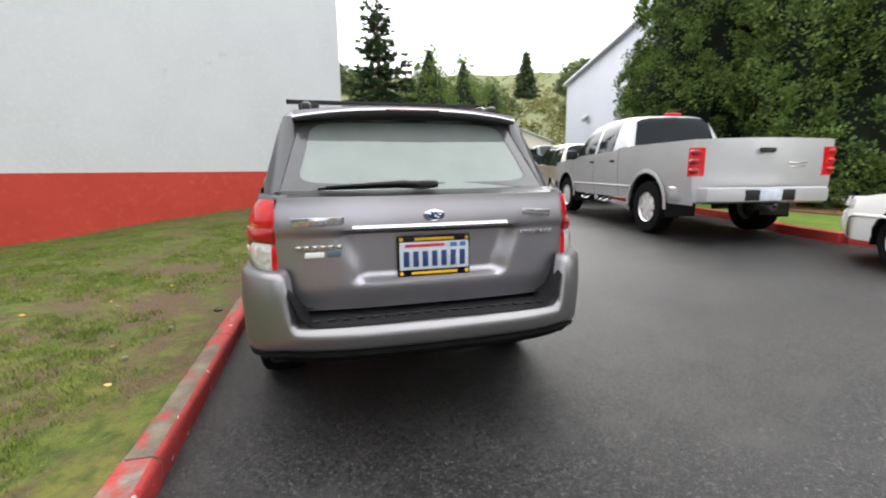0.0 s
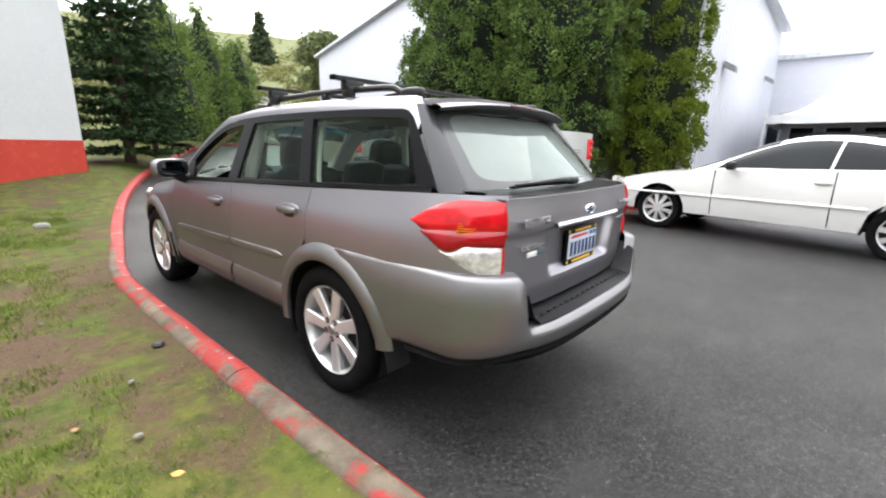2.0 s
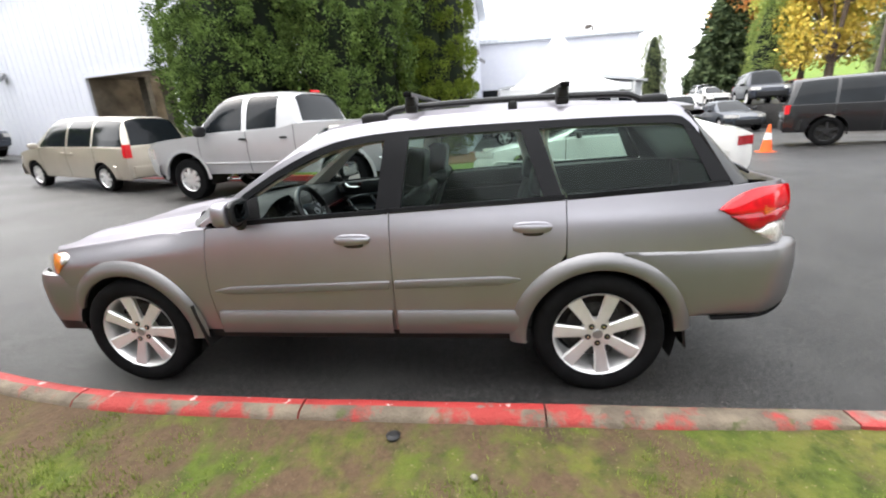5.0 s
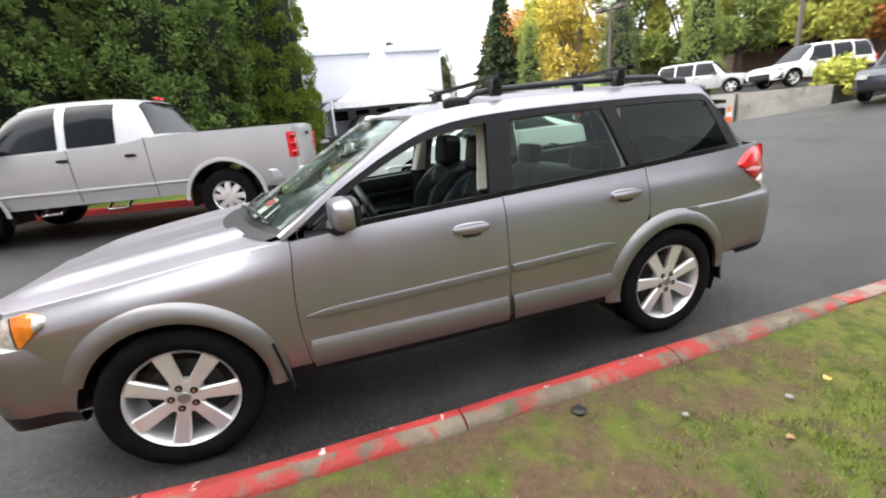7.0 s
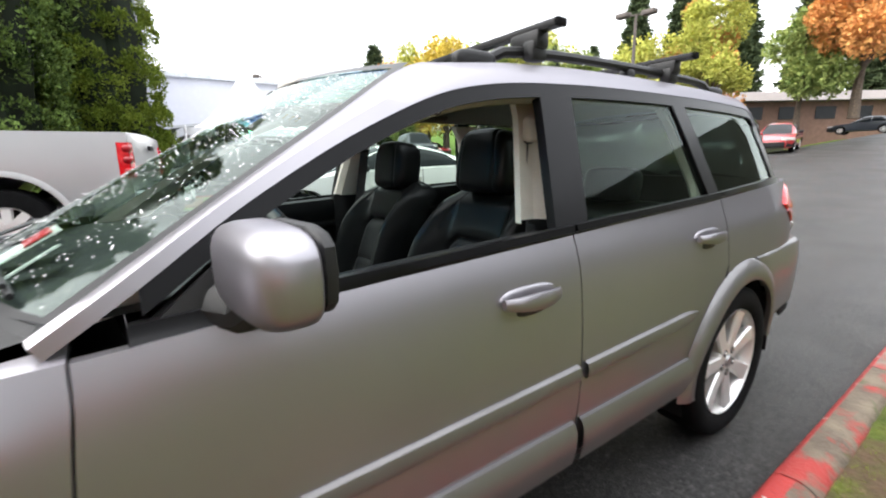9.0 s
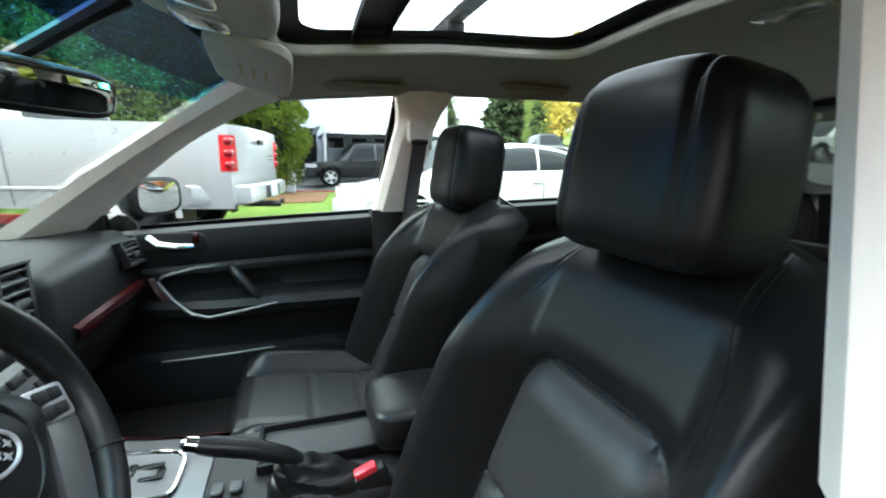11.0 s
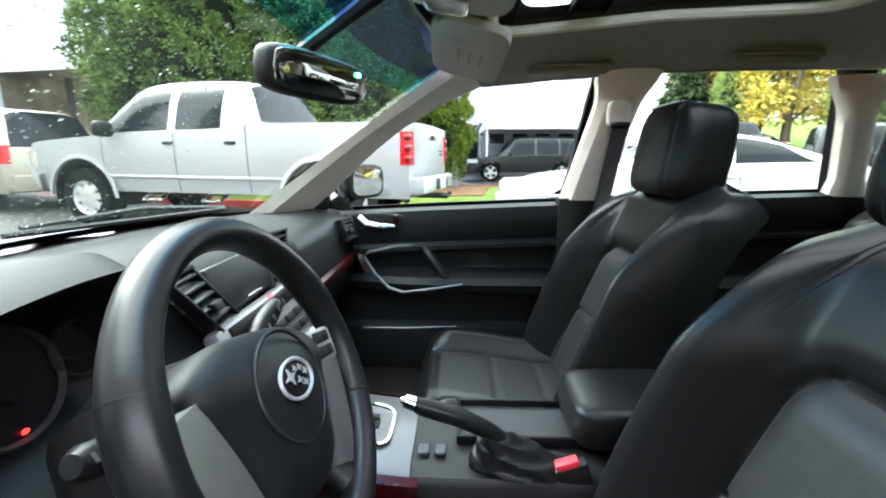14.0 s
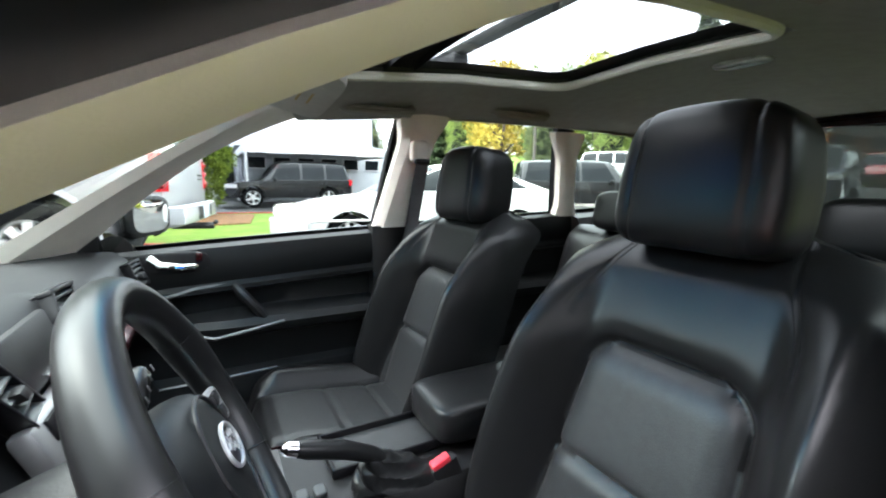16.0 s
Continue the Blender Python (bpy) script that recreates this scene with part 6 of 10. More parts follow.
    # door panels
    for y0, y1, front in ((1.155, 2.04, True), (0.20, 1.0, False)):
        bm = B()
        rows = []
        for y in lin(y0, y1, 26):
            b = curve(BELT, y)
            f = ss(1.86, 1.70, y) if front else 0.5
            arm = ss(1.95, 1.60, y) if front else 0.9
            rows.append([(s * 0.765, y, b + 0.004), (s * 0.735, y, b + 0.012), (s * 0.712, y, b + 0.002), (s * 0.704, y, b - 0.03), (s * 0.702, y, b - 0.08), (s * 0.712, y, b - 0.105),
                         (s * 0.700, y, b - 0.118), (s * 0.700, y, b - 0.132), (s * 0.730, y, b - 0.145), (s * 0.738, y, b - 0.20), (s * 0.735, y, 0.795 - 0.02 * (1 - arm)), (s * (0.71 - 0.05 * arm), y, 0.775), (s * (0.70 - 0.055 * arm), y, 0.755), (s * (0.705 - 0.05 * arm), y, 0.728),
                         (s * 0.722, y, 0.70), (s * 0.724, y, 0.60), (s * 0.700, y, 0.585), (s * 0.695, y, 0.56), (s * 0.705, y, 0.42), (s * 0.73, y, 0.34)])
        grid(bm, rows)
        pan = part("door_panel", bm, M_SOFT, fdoor if False else car, "soft black door panel")
        if front:
            bm = B()
            puff(bm, (s * 0.703, 1.765, 0.955), (0.012, 0.20, 0.062), 0.5)
            part("latch_dish", bm, M_BLACK, pan)
            bm = B()
            tube(bm, [(s * 0.694, 1.815, 0.972), (s * 0.682, 1.79, 0.952), (s * 0.680, 1.74, 0.944), (s * 0.684, 1.695, 0.944)], [0.012, 0.011, 0.009, 0.006], 8)
            part("latch_lever", bm, M_CHROME, pan, "chrome inside door handle")
            bm = B()
            puff(bm, (s * 0.695, 1.692, 0.968), (0.014, 0.018, 0.030), 0.6)
            part("lock_button", bm, M_WOOD, pan, "dark red lock button")
            bm = B()
            tube(bm, [(s * 0.712, 1.60, 0.878), (s * 0.706, 1.70, 0.872), (s * 0.702, 1.79, 0.852), (s * 0.696, 1.805, 0.835), (s * 0.680, 1.765, 0.780), (s * 0.658, 1.715, 0.738), (s * 0.643, 1.665, 0.728), (s * 0.634, 1.58, 0.742), (s * 0.632, 1.47, 0.762)], [0.005, 0.006, 0.007, 0.007, 0.007, 0.007, 0.006, 0.006, 0.004], 8)
            part("pull_trim", bm, M_DIMSILVER, pan, "silver trim round the door pull")
            bm = B()
            rows = []
            for u in lin(0, 1, 8):
                p = Vector((s * 0.704, 1.815, 0.848)).lerp(Vector((s * 0.688, 1.735, 0.722)), u)
                rows.append([p, p + Vector((-s * 0.004, 0.028 * math.sin(math.pi * (0.15 + 0.8 * u)), 0))])
            grid(bm, rows)
            rim_in(bm, (s * 0.01, 0, 0))
            part("pull_wood", bm, M_WOOD, pan, "dark red wood accent")
            bm = B()
            tube(bm, [(s * 0.715, 1.605, 0.875), (s * 0.685, 1.585, 0.850), (s * 0.668, 1.545, 0.800), (s * 0.668, 1.52, 0.765)], [0.012, 0.016, 0.016, 0.012], 8)
            part("pull_strap", bm, M_LEATHER, pan, "black pull strap")
            bm = B()
            tube(bm, [(s * 0.698, 1.82, 0.578), (s * 0.697, 1.65, 0.580), (s * 0.697, 1.49, 0.588)], 0.004, 6)
            part("pocket_edge", bm, M_DIMSILVER, pan, "thin silver edge of the door pocket")
    # mirror-corner trim
    bm = B()
    prism(bm, [(s * 0.745, 2.02, 0.975), (s * 0.738, 1.88, 0.985), (s * 0.72, 1.88, 1.06), (s * 0.725, 1.90, 1.065)] if s < 0 else [(0.745, 2.05, 0.975), (0.740, 1.93, 0.980), (0.728, 1.925, 1.075), (0.730, 1.94, 1.075)], (-s * 0.012, 0, 0))
    part("mirror_corner", bm, M_BLACK, car)
    # cargo side
    bm = B()
    rows = []
    for y in lin(-0.80, 0.20, 10):
        b = curve(BELT, y)
        x = min(0.72, curve(GPLAN, y) - 0.005)
        rows.append([(s * x, y, b + 0.004), (s * (x - 0.05), y, b - 0.01), (s * (x - 0.09), y, b - 0.08), (s * (x - 0.12), y, 0.70)])
    grid(bm, rows)
    part("cargo_side", bm, M_BLACK, car, "black cargo-bay side trim")

# floor, tunnel, firewall, cargo floor
bm = B()
grid(bm, [[(x, y, 0.335 + (0.16 * ss(0.22, 0.12, abs(x)))) for x in lin(-0.74, 0.74, 25)] for y in lin(0.1, 2.1, 12)])
grid(bm, [[(x, 2.1 + 0.15 * u, 0.335 + 0.6 * u) for x in (-0.74, 0.74)] for u in (0, 0.3, 1)])
floor = part("floor_carpet", bm, M_CARPET, car, "black floor carpet")
bm = B()
grid(bm, [[(x, y, 0.735) for x in lin(-0.64, 0.64, 6)] for y in lin(-0.86, 0.22, 6)])
part("cargo_floor", bm, M_CARPET, car, "black cargo floor")
bm = B()
grid(bm, [[(x, -0.90 + 0.06 * ((z - 0.7) / 0.38), z) for x in lin(-0.56, 0.56, 8)] for z in lin(0.62, 1.085, 5)])
part("tailgate_lining", bm, M_BLACK, car)
# load in the cargo bay
bm = B()
rot = Matrix.Rotation(radians(18), 3, "Z")
puff(bm, (0.10, -0.25, 0.80), (0.75, 0.5, 0.10), 0.4, rot)
part("cargo_cover", bm, material("pale_grey_cover", (0.42, 0.44, 0.44), 0.7, var=0.1), car, "pale folded cover in the cargo bay")


# seats
def seat(xc, side):
    wk, dy = (0.97, 0.012) if side < 0 else (0.93, 0.0)
    st = new("front_seat")
    st.location = (0, dy, 0)
    st.parent = car
    # backrest: wide bolsters, a sunk seam round the padded insert, and one across it
    bm = B()
    NU, NV = 111, 100
    WIDE = [(q, w_ * wk) for q, w_ in ((0, 0.240), (0.3, 0.278), (0.55, 0.278), (0.78, 0.266), (0.90, 0.252), (0.96, 0.232), (0.99, 0.20), (1.0, 0.168))]

    def insert(x, z):
        """How far a point of the front lies outside the insert's rounded outline (inside: below 0)."""
        hw_, zt, zl, rad_ = 0.152 - 0.06 * max(0, z - 0.62), 0.925, 0.35, 0.055
        qx, qz = abs(x) - hw_ + rad_, abs(z - (zt + zl) / 2) - (zt - zl) / 2 + rad_
        return math.hypot(max(qx, 0), max(qz, 0)) + min(max(qx, qz), 0) - rad_

    def front_y(u, v):
        """The front skin: u across from -1 to 1, v up from 0 to 1."""
        a = abs(u)
        w = curve(WIDE, v)
        z = 0.50 + 0.632 * v
        x = u * w
        yb = 1.205 - 0.235 * v + 0.012 * math.sin(math.pi * v)
        bol = 0.100 * ss(0.50, 0.84, a) * (1 - ss(0.86, 1.06, a) * 0.7) * ss(1.02, 0.62, v) * (0.6 + 0.4 * ss(0, 0.2, v))
        edge = 0.075 * max(0, (a - 0.8) / 0.2) ** 2 * (1 - 0.95 * ss(0.72, 0.95, v))
        d = insert(x, z)
        g = 0.016 * math.exp(-(d / 0.0085) ** 2) + 0.010 * ss(0.05, 0.0, d) - 0.010 * ss(0.0, -0.045, d)
        if d < 0:
            zs = 0.735 - 0.35 * (x * x)
            g += 0.014 * math.exp(-((z - zs) / 0.008) ** 2)
        sx_ = 0.118 + 0.055 * ss(1.0, 0.74, v)
        g += 0.0045 * math.exp(-((abs(x) - sx_) / 0.006) ** 2) * ss(0.70, 0.74, v)
        ex = abs(x) - (0.205 + 0.012 * math.sin(4 * v))
        g += 0.003 * math.exp(-(ex / 0.006) ** 2) * ss(0.80, 0.74, v)
        return yb + bol - edge - g - 0.10 * ss(0.86, 1.0, v) ** 1.5 * 0.55

    rows = []
    for j in range(NV):
        v = math.sin(j / (NV - 1) * math.pi / 2) ** 0.85
        z = 0.50 + 0.632 * v
        yb = 1.205 - 0.235 * v + 0.012 * math.sin(math.pi * v)
        w = curve(WIDE, v)
        round_top = 0.10 * ss(0.86, 1.0, v) ** 1.5
        front, back = [], []
        for i in range(NU):
            u = -1 + 2 * i / (NU - 1)
            front.append((xc + u * w, front_y(u, v), z - 0.03 * abs(u) ** 3 * ss(0.8, 1.0, v)))
        for i in range(25):
            u = 1 - 2 * i / 24
            a = abs(u)
            th = 0.125 - 0.035 * a ** 3 * (1 - ss(0.7, 0.95, v)) - round_top * 0.45
            back.append((xc + u * w * 0.985, yb - 0.06 * max(0, (a - 0.8) / 0.2) ** 2 * 0.3 - th, z - 0.03 * a ** 3 * ss(0.8, 1.0, v)))
        rows.append(front + back)
    loft(bm, rows)
    for f in bm.faces:
        c = f.calc_center_median()
        v = (c.z - 0.50) / 0.632
        if insert(c.x - xc, c.z) < -0.004 and c.y > 1.205 - 0.235 * v - 0.06:
            f.material_index = 1
    part("backrest", bm, [M_LEATHER, M_LEATHER2], st, "black leather backrest with a padded insert", angle=80)
    # paired rows of stitches beside the shoulder seams
    for q in (-1, 1):
        for o in (-0.006, 0.006):
            bm = B()
            pts = []
            for k in range(16):
                v = 0.75 + 0.24 * k / 15
                x = q * (0.118 + 0.055 * ss(1.0, 0.74, v) + o)
                u = x / curve(WIDE, v)
                pts.append((xc + x, front_y(u, v) + 0.0004, 0.50 + 0.632 * v - 0.03 * abs(u) ** 3 * ss(0.8, 1.0, v)))
            tube(bm, pts, 0.0008, 5)
            part("seam", bm, M_STITCH, st, "stitched seam")
    # headrest
    bm = B()
    R = Matrix.Rotation(radians(8), 3, "X")
    def hb(p):
        """Flat front with a sunk seam on each side, narrower towards the top."""
        x = p.x * (1 - 0.10 * max(0, p.z) / 0.11)
        g = 0.0045 * math.exp(-((abs(p.x) - 0.088) / 0.005) ** 2) if p.y > 0 else 0
        g += 0.004 * math.exp(-((p.y + 0.012) / 0.005) ** 2) if p.z > 0.08 else 0
        return Vector((x, p.y + 0.010 * (1 - (p.x / 0.14) ** 2) - (g if p.y > 0 else 0), p.z - 0.006 * (p.x / 0.13) ** 2 - (g if p.z > 0.08 else 0)))
    puff(bm, (xc, 0.966 if side < 0 else 0.938, 1.200 if side < 0 else 1.186), (0.262 if side < 0 else 0.285, 0.132, 0.218 if side < 0 else 0.224), 0.40, R, 140, 60, bend=hb)
    hr = part("headrest", bm, M_LEATHER, st, "black leather headrest", angle=80)
    for q in (-1, 1):
        bm = B()
        tube(bm, [(xc + q * 0.07, 0.955, 1.00), (xc + q * 0.07, 0.955, 1.12)], 0.006, 8)
        part("headrest_post", bm, M_CHROME, hr)
    # cushion
    bm = B()
    rows = []
    for j in range(61):
        v = j / 60
        y = 1.10 + 0.50 * v
        w = curve([(0, 0.235), (0.5, 0.255), (1, 0.245)], v)
        top = 0.545 + 0.035 * ss(0.2, 0.9, v) - 0.07 * ss(0.90, 1.0, v) ** 2
        up, dn = [], []
        for i in range(71):
            u = -1 + 2 * i / 70
            a = abs(u)
            bol = 0.045 * ss(0.55, 0.80, a) * (1 - 0.9 * ss(0.85, 1.02, a)) * ss(1.0, 0.8, v)
            g = 0.010 * math.exp(-((a - 0.57) / 0.022) ** 2) - 0.005 * ss(0.55, 0.40, a)
            if a < 0.57:
                g += 0.008 * math.exp(-((v - 0.56) / 0.012) ** 2) + 0.008 * math.exp(-((v - 0.30) / 0.012) ** 2)
            up.append((xc + u * w, y, top + bol - g - 0.05 * max(0, (a - 0.85) / 0.15) ** 2))
        for i in range(25):
            u = 1 - 2 * i / 24
            dn.append((xc + u * w * 0.97, y - 0.02 * v, 0.40 + 0.03 * v))
        rows.append(up + dn)
    loft(bm, rows)
    for f in bm.faces:
        c = f.calc_center_median()
        if abs(c.x - xc) < 0.135 and c.z > 0.47 and c.y < 1.53:
            f.material_index = 1
    part("cushion", bm, [M_LEATHER, M_LEATHER2], st, "black leather seat cushion", angle=80)
    bm = B()
    box(bm, (xc, 1.33, 0.37), (0.40, 0.40, 0.08), 0.02)
    part("seat_base", bm, M_BLACK, st)


seat(-0.352, -1)
seat(0.388, 1)

# rear bench
bench = new("rear_bench")
bench.parent = car
bm = B()
rows = []
for j in range(14):
    v = j / 13
    z = 0.52 + 0.50 * v
    fr, bk = [], []
    for i in range(31):
        u = -1 + 2 * i / 30
        a = abs(u)
        g = 0.015 * math.exp(-((a - 0.36) / 0.03) ** 2) + 0.02 * max(0, (a - 0.85) / 0.15) ** 2
        fr.append((u * 0.63, 0.46 - 0.16 * v - g - 0.05 * ss(0.9, 1, v), z))
    for i in range(31):
        u = 1 - 2 * i / 30
        bk.append((u * 0.62, 0.33 - 0.14 * v, z))
    rows.append(fr + bk)
loft(bm, rows)
part("backrest", bm, M_LEATHER, bench, "black leather rear backrest", angle=80)
bm = B()
puff(bm, (0, 0.66, 0.49), (1.26, 0.52, 0.14), 0.35, None, 32, 12)
part("cushion", bm, M_LEATHER, bench, "black leather rear cushion", angle=80)
for x in (-0.36, 0.36):
    bm = B()
    puff(bm, (x, 0.27, 1.09), (0.26, 0.10, 0.155), 0.45, Matrix.Rotation(radians(10), 3, "X"), 28, 16)
    part("headrest", bm, M_LEATHER, bench, "black rear headrest", angle=80)

# ---- dashboard ----
dash = new("dashboard")
dash.parent = car


def dash_prof(x):
    """The section of the dashboard at x: rows of (y, z) from the windscreen down."""
    hood = ss(-0.67, -0.50, x) * ss(-0.165, -0.275, x)
    ctr = ss(-0.24, -0.19, x) * ss(0.24, 0.19, x)
    yw = ws(max(-0.70, min(0.70, x)), 0.0).y - 0.015
    lip = 1.865 - 0.010 * hood + 0.045 * ctr * (1 - hood)
    zt = 0.985 + 0.016 * ctr + 0.078 * hood * (1 - 0.35 * (abs(x + 0.33) / 0.2) ** 2 if abs(x + 0.33) < 0.3 else 0.3)
    return [(yw, 0.988), (yw - 0.12, 0.992 + 0.02 * hood), (max(lip + 0.12, yw - 0.26), 0.997 + 0.055 * hood), (lip + 0.04, zt + 0.008), (lip, zt - 0.012), (lip - 0.01 + 0.12 * hood, zt - 0.035 - 0.02 * hood),
            (lip - 0.01 + 0.16 * hood, 0.90), (1.835 + 0.02 * ctr + 0.05 * hood, 0.84), (1.85 - 0.03 * ctr, 0.79), (1.88 - 0.10 * ctr, 0.72), (1.95 - 0.18 * ctr, 0.62), (2.05 - 0.2 * ctr, 0.52)]


bm = B()
rows = []
for x in lin(-0.735, 0.735, 81):
    rows.append([(x, y, z) for y, z in dash_prof(x)])
grid(bm, rows)
part("dash_body", bm, M_SOFT, dash, "soft black dashboard", angle=70)
bm = B()
rows = []
for x in lin(0.26, 0.70, 14):
    c = 0.848 - 0.004 * x
    rows.append([(x, 1.838, c + 0.017), (x, 1.826, c + 0.012), (x, 1.824, c), (x, 1.828, c - 0.012), (x, 1.842, c - 0.017)])
grid(bm, rows)
part("wood_strip", bm, M_WOOD, dash, "dark red wood strip")


def vent(cx, cy, cz, w, h, yaw, n, lean=0.0):
    v = new("air_vent")
    v.parent = car
    R = Matrix.Translation((cx, cy, cz)) @ Matrix.Rotation(radians(yaw), 4, "Z") @ Matrix.Rotation(radians(-18), 4, "X")
    bm = B()
    for dx, dz, sx, sz in ((0, h / 2, w + 0.014, 0.008), (0, -h / 2, w + 0.014, 0.008), (-w / 2, 0, 0.008, h), (w / 2, 0, 0.008, h)):
        box(bm, R @ Vector((dx, 0, dz)), (sx, 0.022, sz), 0.002, R.to_3x3().to_4x4())
    box(bm, R @ Vector((0, 0.022, 0)), (w, 0.006, h), 0, R.to_3x3().to_4x4())
    def slant(b):
        for q in b.verts:
            q.co.x += lean * (q.co.z - cz)
        return b
    part("vent_frame", slant(bm), M_GLOSSBLACK, v)
    for k in range(n):
        bm = B()
        z = -h / 2 + h * (k + 0.5) / n
        box(bm, R @ Vector((0, 0.0, z)), (w, 0.020, 0.005), 0.001, (R.to_3x3() @ Matrix.Rotation(radians(25), 3, "X")).to_4x4())
        part("slat", slant(bm), M_SLAT, v)
    bm = B()
    box(bm, R @ Vector((0.0, -0.012, -h * 0.12)), (0.028, 0.014, 0.016), 0.003, R.to_3x3().to_4x4())
    part("vent_tab", slant(bm), M_BLACK, v)


vent(-0.103, 1.880, 0.952, 0.072, 0.110, 8, 6, -0.6)
vent(0.178, 1.882, 0.952, 0.072, 0.110, -8, 6, 0.6)
vent(0.615, 1.838, 0.945, 0.075, 0.065, -8, 5)
vent(-0.675, 1.848, 0.945, 0.065, 0.06, 8, 5)
# centre panel with a screen lid, radio face and keys
bm = B()
R = Matrix.Translation((0.035, 1.888, 0.938)) @ Matrix.Rotation(radians(-18), 4, "X")
box(bm, R @ Vector((0, 0, 0.012)), (0.200, 0.018, 0.085), 0.006, R.to_3x3().to_4x4())
lid = part("screen_lid", bm, M_BLACK, dash, "black lid over the centre screen")
bm = B()
box(bm, R @ Vector((0.01, -0.011, -0.022)), (0.055, 0.004, 0.004), 0.001, R.to_3x3().to_4x4())
part("lid_line", bm, M_CHROME, dash)
bm = B()
R2 = Matrix.Translation((0.02, 1.835, 0.835)) @ Matrix.Rotation(radians(-22), 4, "X")
box(bm, R2 @ Vector((0, 0, 0)), (0.30, 0.03, 0.155), 0.01, R2.to_3x3().to_4x4())
rad = part("radio_face", bm, M_SILVER, dash, "silver radio and climate panel")
bm = B()
box(bm, R2 @ Vector((0, -0.016, 0.055)), (0.24, 0.006, 0.030), 0.002, R2.to_3x3().to_4x4())
part("radio_slot", bm, M_GLOSSBLACK, dash)
for i in range(6):
    for j in range(2):
        bm = B()
        box(bm, R2 @ Vector((-0.11 + 0.044 * i, -0.018, 0.015 - 0.028 * j)), (0.034, 0.008, 0.017), 0.002, R2.to_3x3().to_4x4())
        part("key", bm, M_BLACK, dash)
for x in (-0.11, 0.0, 0.11):
    bm = B()
    lathe(bm, [(0.0, -0.022), (0.017, -0.021), (0.020, -0.016), (0.020, 0.0)], "y", (0, 0, 0), 20)
    bmesh.ops.transform(bm, matrix=R2 @ Matrix.Translation((x, -0.014, -0.052)), verts=bm.verts)
    part("knob", bm, M_SILVER, dash)
bm = B()
puff(bm, (0.06, 1.852, 0.900), (0.026, 0.018, 0.018), 0.6)
part("hazard_switch", bm, M_RED, dash, "red hazard switch")
# instrument dials in the hooded well
for x, r in ((-0.455, 0.042), (-0.345, 0.058), (-0.255, 0.030)):
    bm = B()
    lathe(bm, [(r, 0.0), (r + 0.004, -0.006), (r + 0.007, 0.0)], "y", (0, 0, 0), 32)
    bmesh.ops.transform(bm, matrix=Matrix.Translation((x, 1.945, 0.945)) @ Matrix.Rotation(radians(-15), 4, "X"), verts=bm.verts)
    dial = part("dial_ring", bm, M_DARKMETAL, dash, "silver dial ring")
    bm = B()
    lathe(bm, [(0.0, 0.001), (r, 0.002)], "y", (0, 0, 0), 32)
    bmesh.ops.transform(bm, matrix=Matrix.Translation((x, 1.945, 0.945)) @ Matrix.Rotation(radians(-15), 4, "X"), verts=bm.verts)
    part("dial_face", bm, M_GLOSSBLACK, dial)
    bm = B()
    box(bm, (x - 0.012, 1.940, 0.936), (0.034, 0.002, 0.0022), 0, Matrix.Rotation(radians(35), 4, "Y"))
    part("needle", bm, M_WOOD, dial)
bm = B()
puff(bm, (-0.345, 1.93, 0.895), (0.008, 0.004, 0.006), 1)
part("warning_light", bm, glow("red_warning", (1.0, 0.03, 0.02), 0.3), dash, "lit red warning light")

# ---- steering wheel ----
SW = Vector((-0.323, 1.670, 0.941))
TILT = radians(24.2)
SM = Matrix.Translation(SW) @ Matrix.Rotation(-TILT, 4, "X")  # local: x right, z up in the wheel's plane, -y to the driver
steer = new("steering_wheel")
steer.parent = car


def onw(bm):
    bmesh.ops.transform(bm, matrix=SM, verts=bm.verts)
    return bm


def onh(bm):
    """The hub's parts, set a little back from the rim."""
    bmesh.ops.transform(bm, matrix=Matrix.Rotation(radians(15), 4, "Y") @ Matrix.Translation((0, 0.020, 0)), verts=bm.verts)
    return onw(bm)


bm = B()
n = 72
rings = []
for k in range(n + 1):
    a = 2 * math.pi * k / n
    grip = 1 + 0.12 * (math.exp(-((math.sin(a) - 0.35) / 0.25) ** 2) * (abs(math.cos(a)) > 0.5))
    R0 = 0.170
    rings.append([((R0 + 0.0172 * grip * math.cos(b)) * math.cos(a), 0.0205 * grip * math.sin(b), (R0 + 0.0172 * grip * math.cos(b)) * math.sin(a)) for b in [2 * math.pi * i / 14 for i in range(14)]])
vs = grid(bm, rings, close=True)
bmesh.ops.remove_doubles(bm, verts=[v for r in vs for v in r], dist=1e-6)
part("rim", onw(bm), M_RIMLEATHER, steer, "black leather wheel rim", angle=80)
for a in (28, 152, 215, 325):
    bm = B()
    p = Vector((math.cos(radians(a)), 0, math.sin(radians(a))))
    q = Vector((-p.z, 0, p.x))
    tube(bm, [p * 0.170 + (p * math.cos(b) * 0.0182 + Vector((0, math.sin(b) * 0.0215, 0))) for b in [2 * math.pi * i / 16 for i in range(16)]], 0.0012, 5, closed=True)
    part("rim_seam", onw(bm), M_BLACK, steer)
bm = B()
rows = []
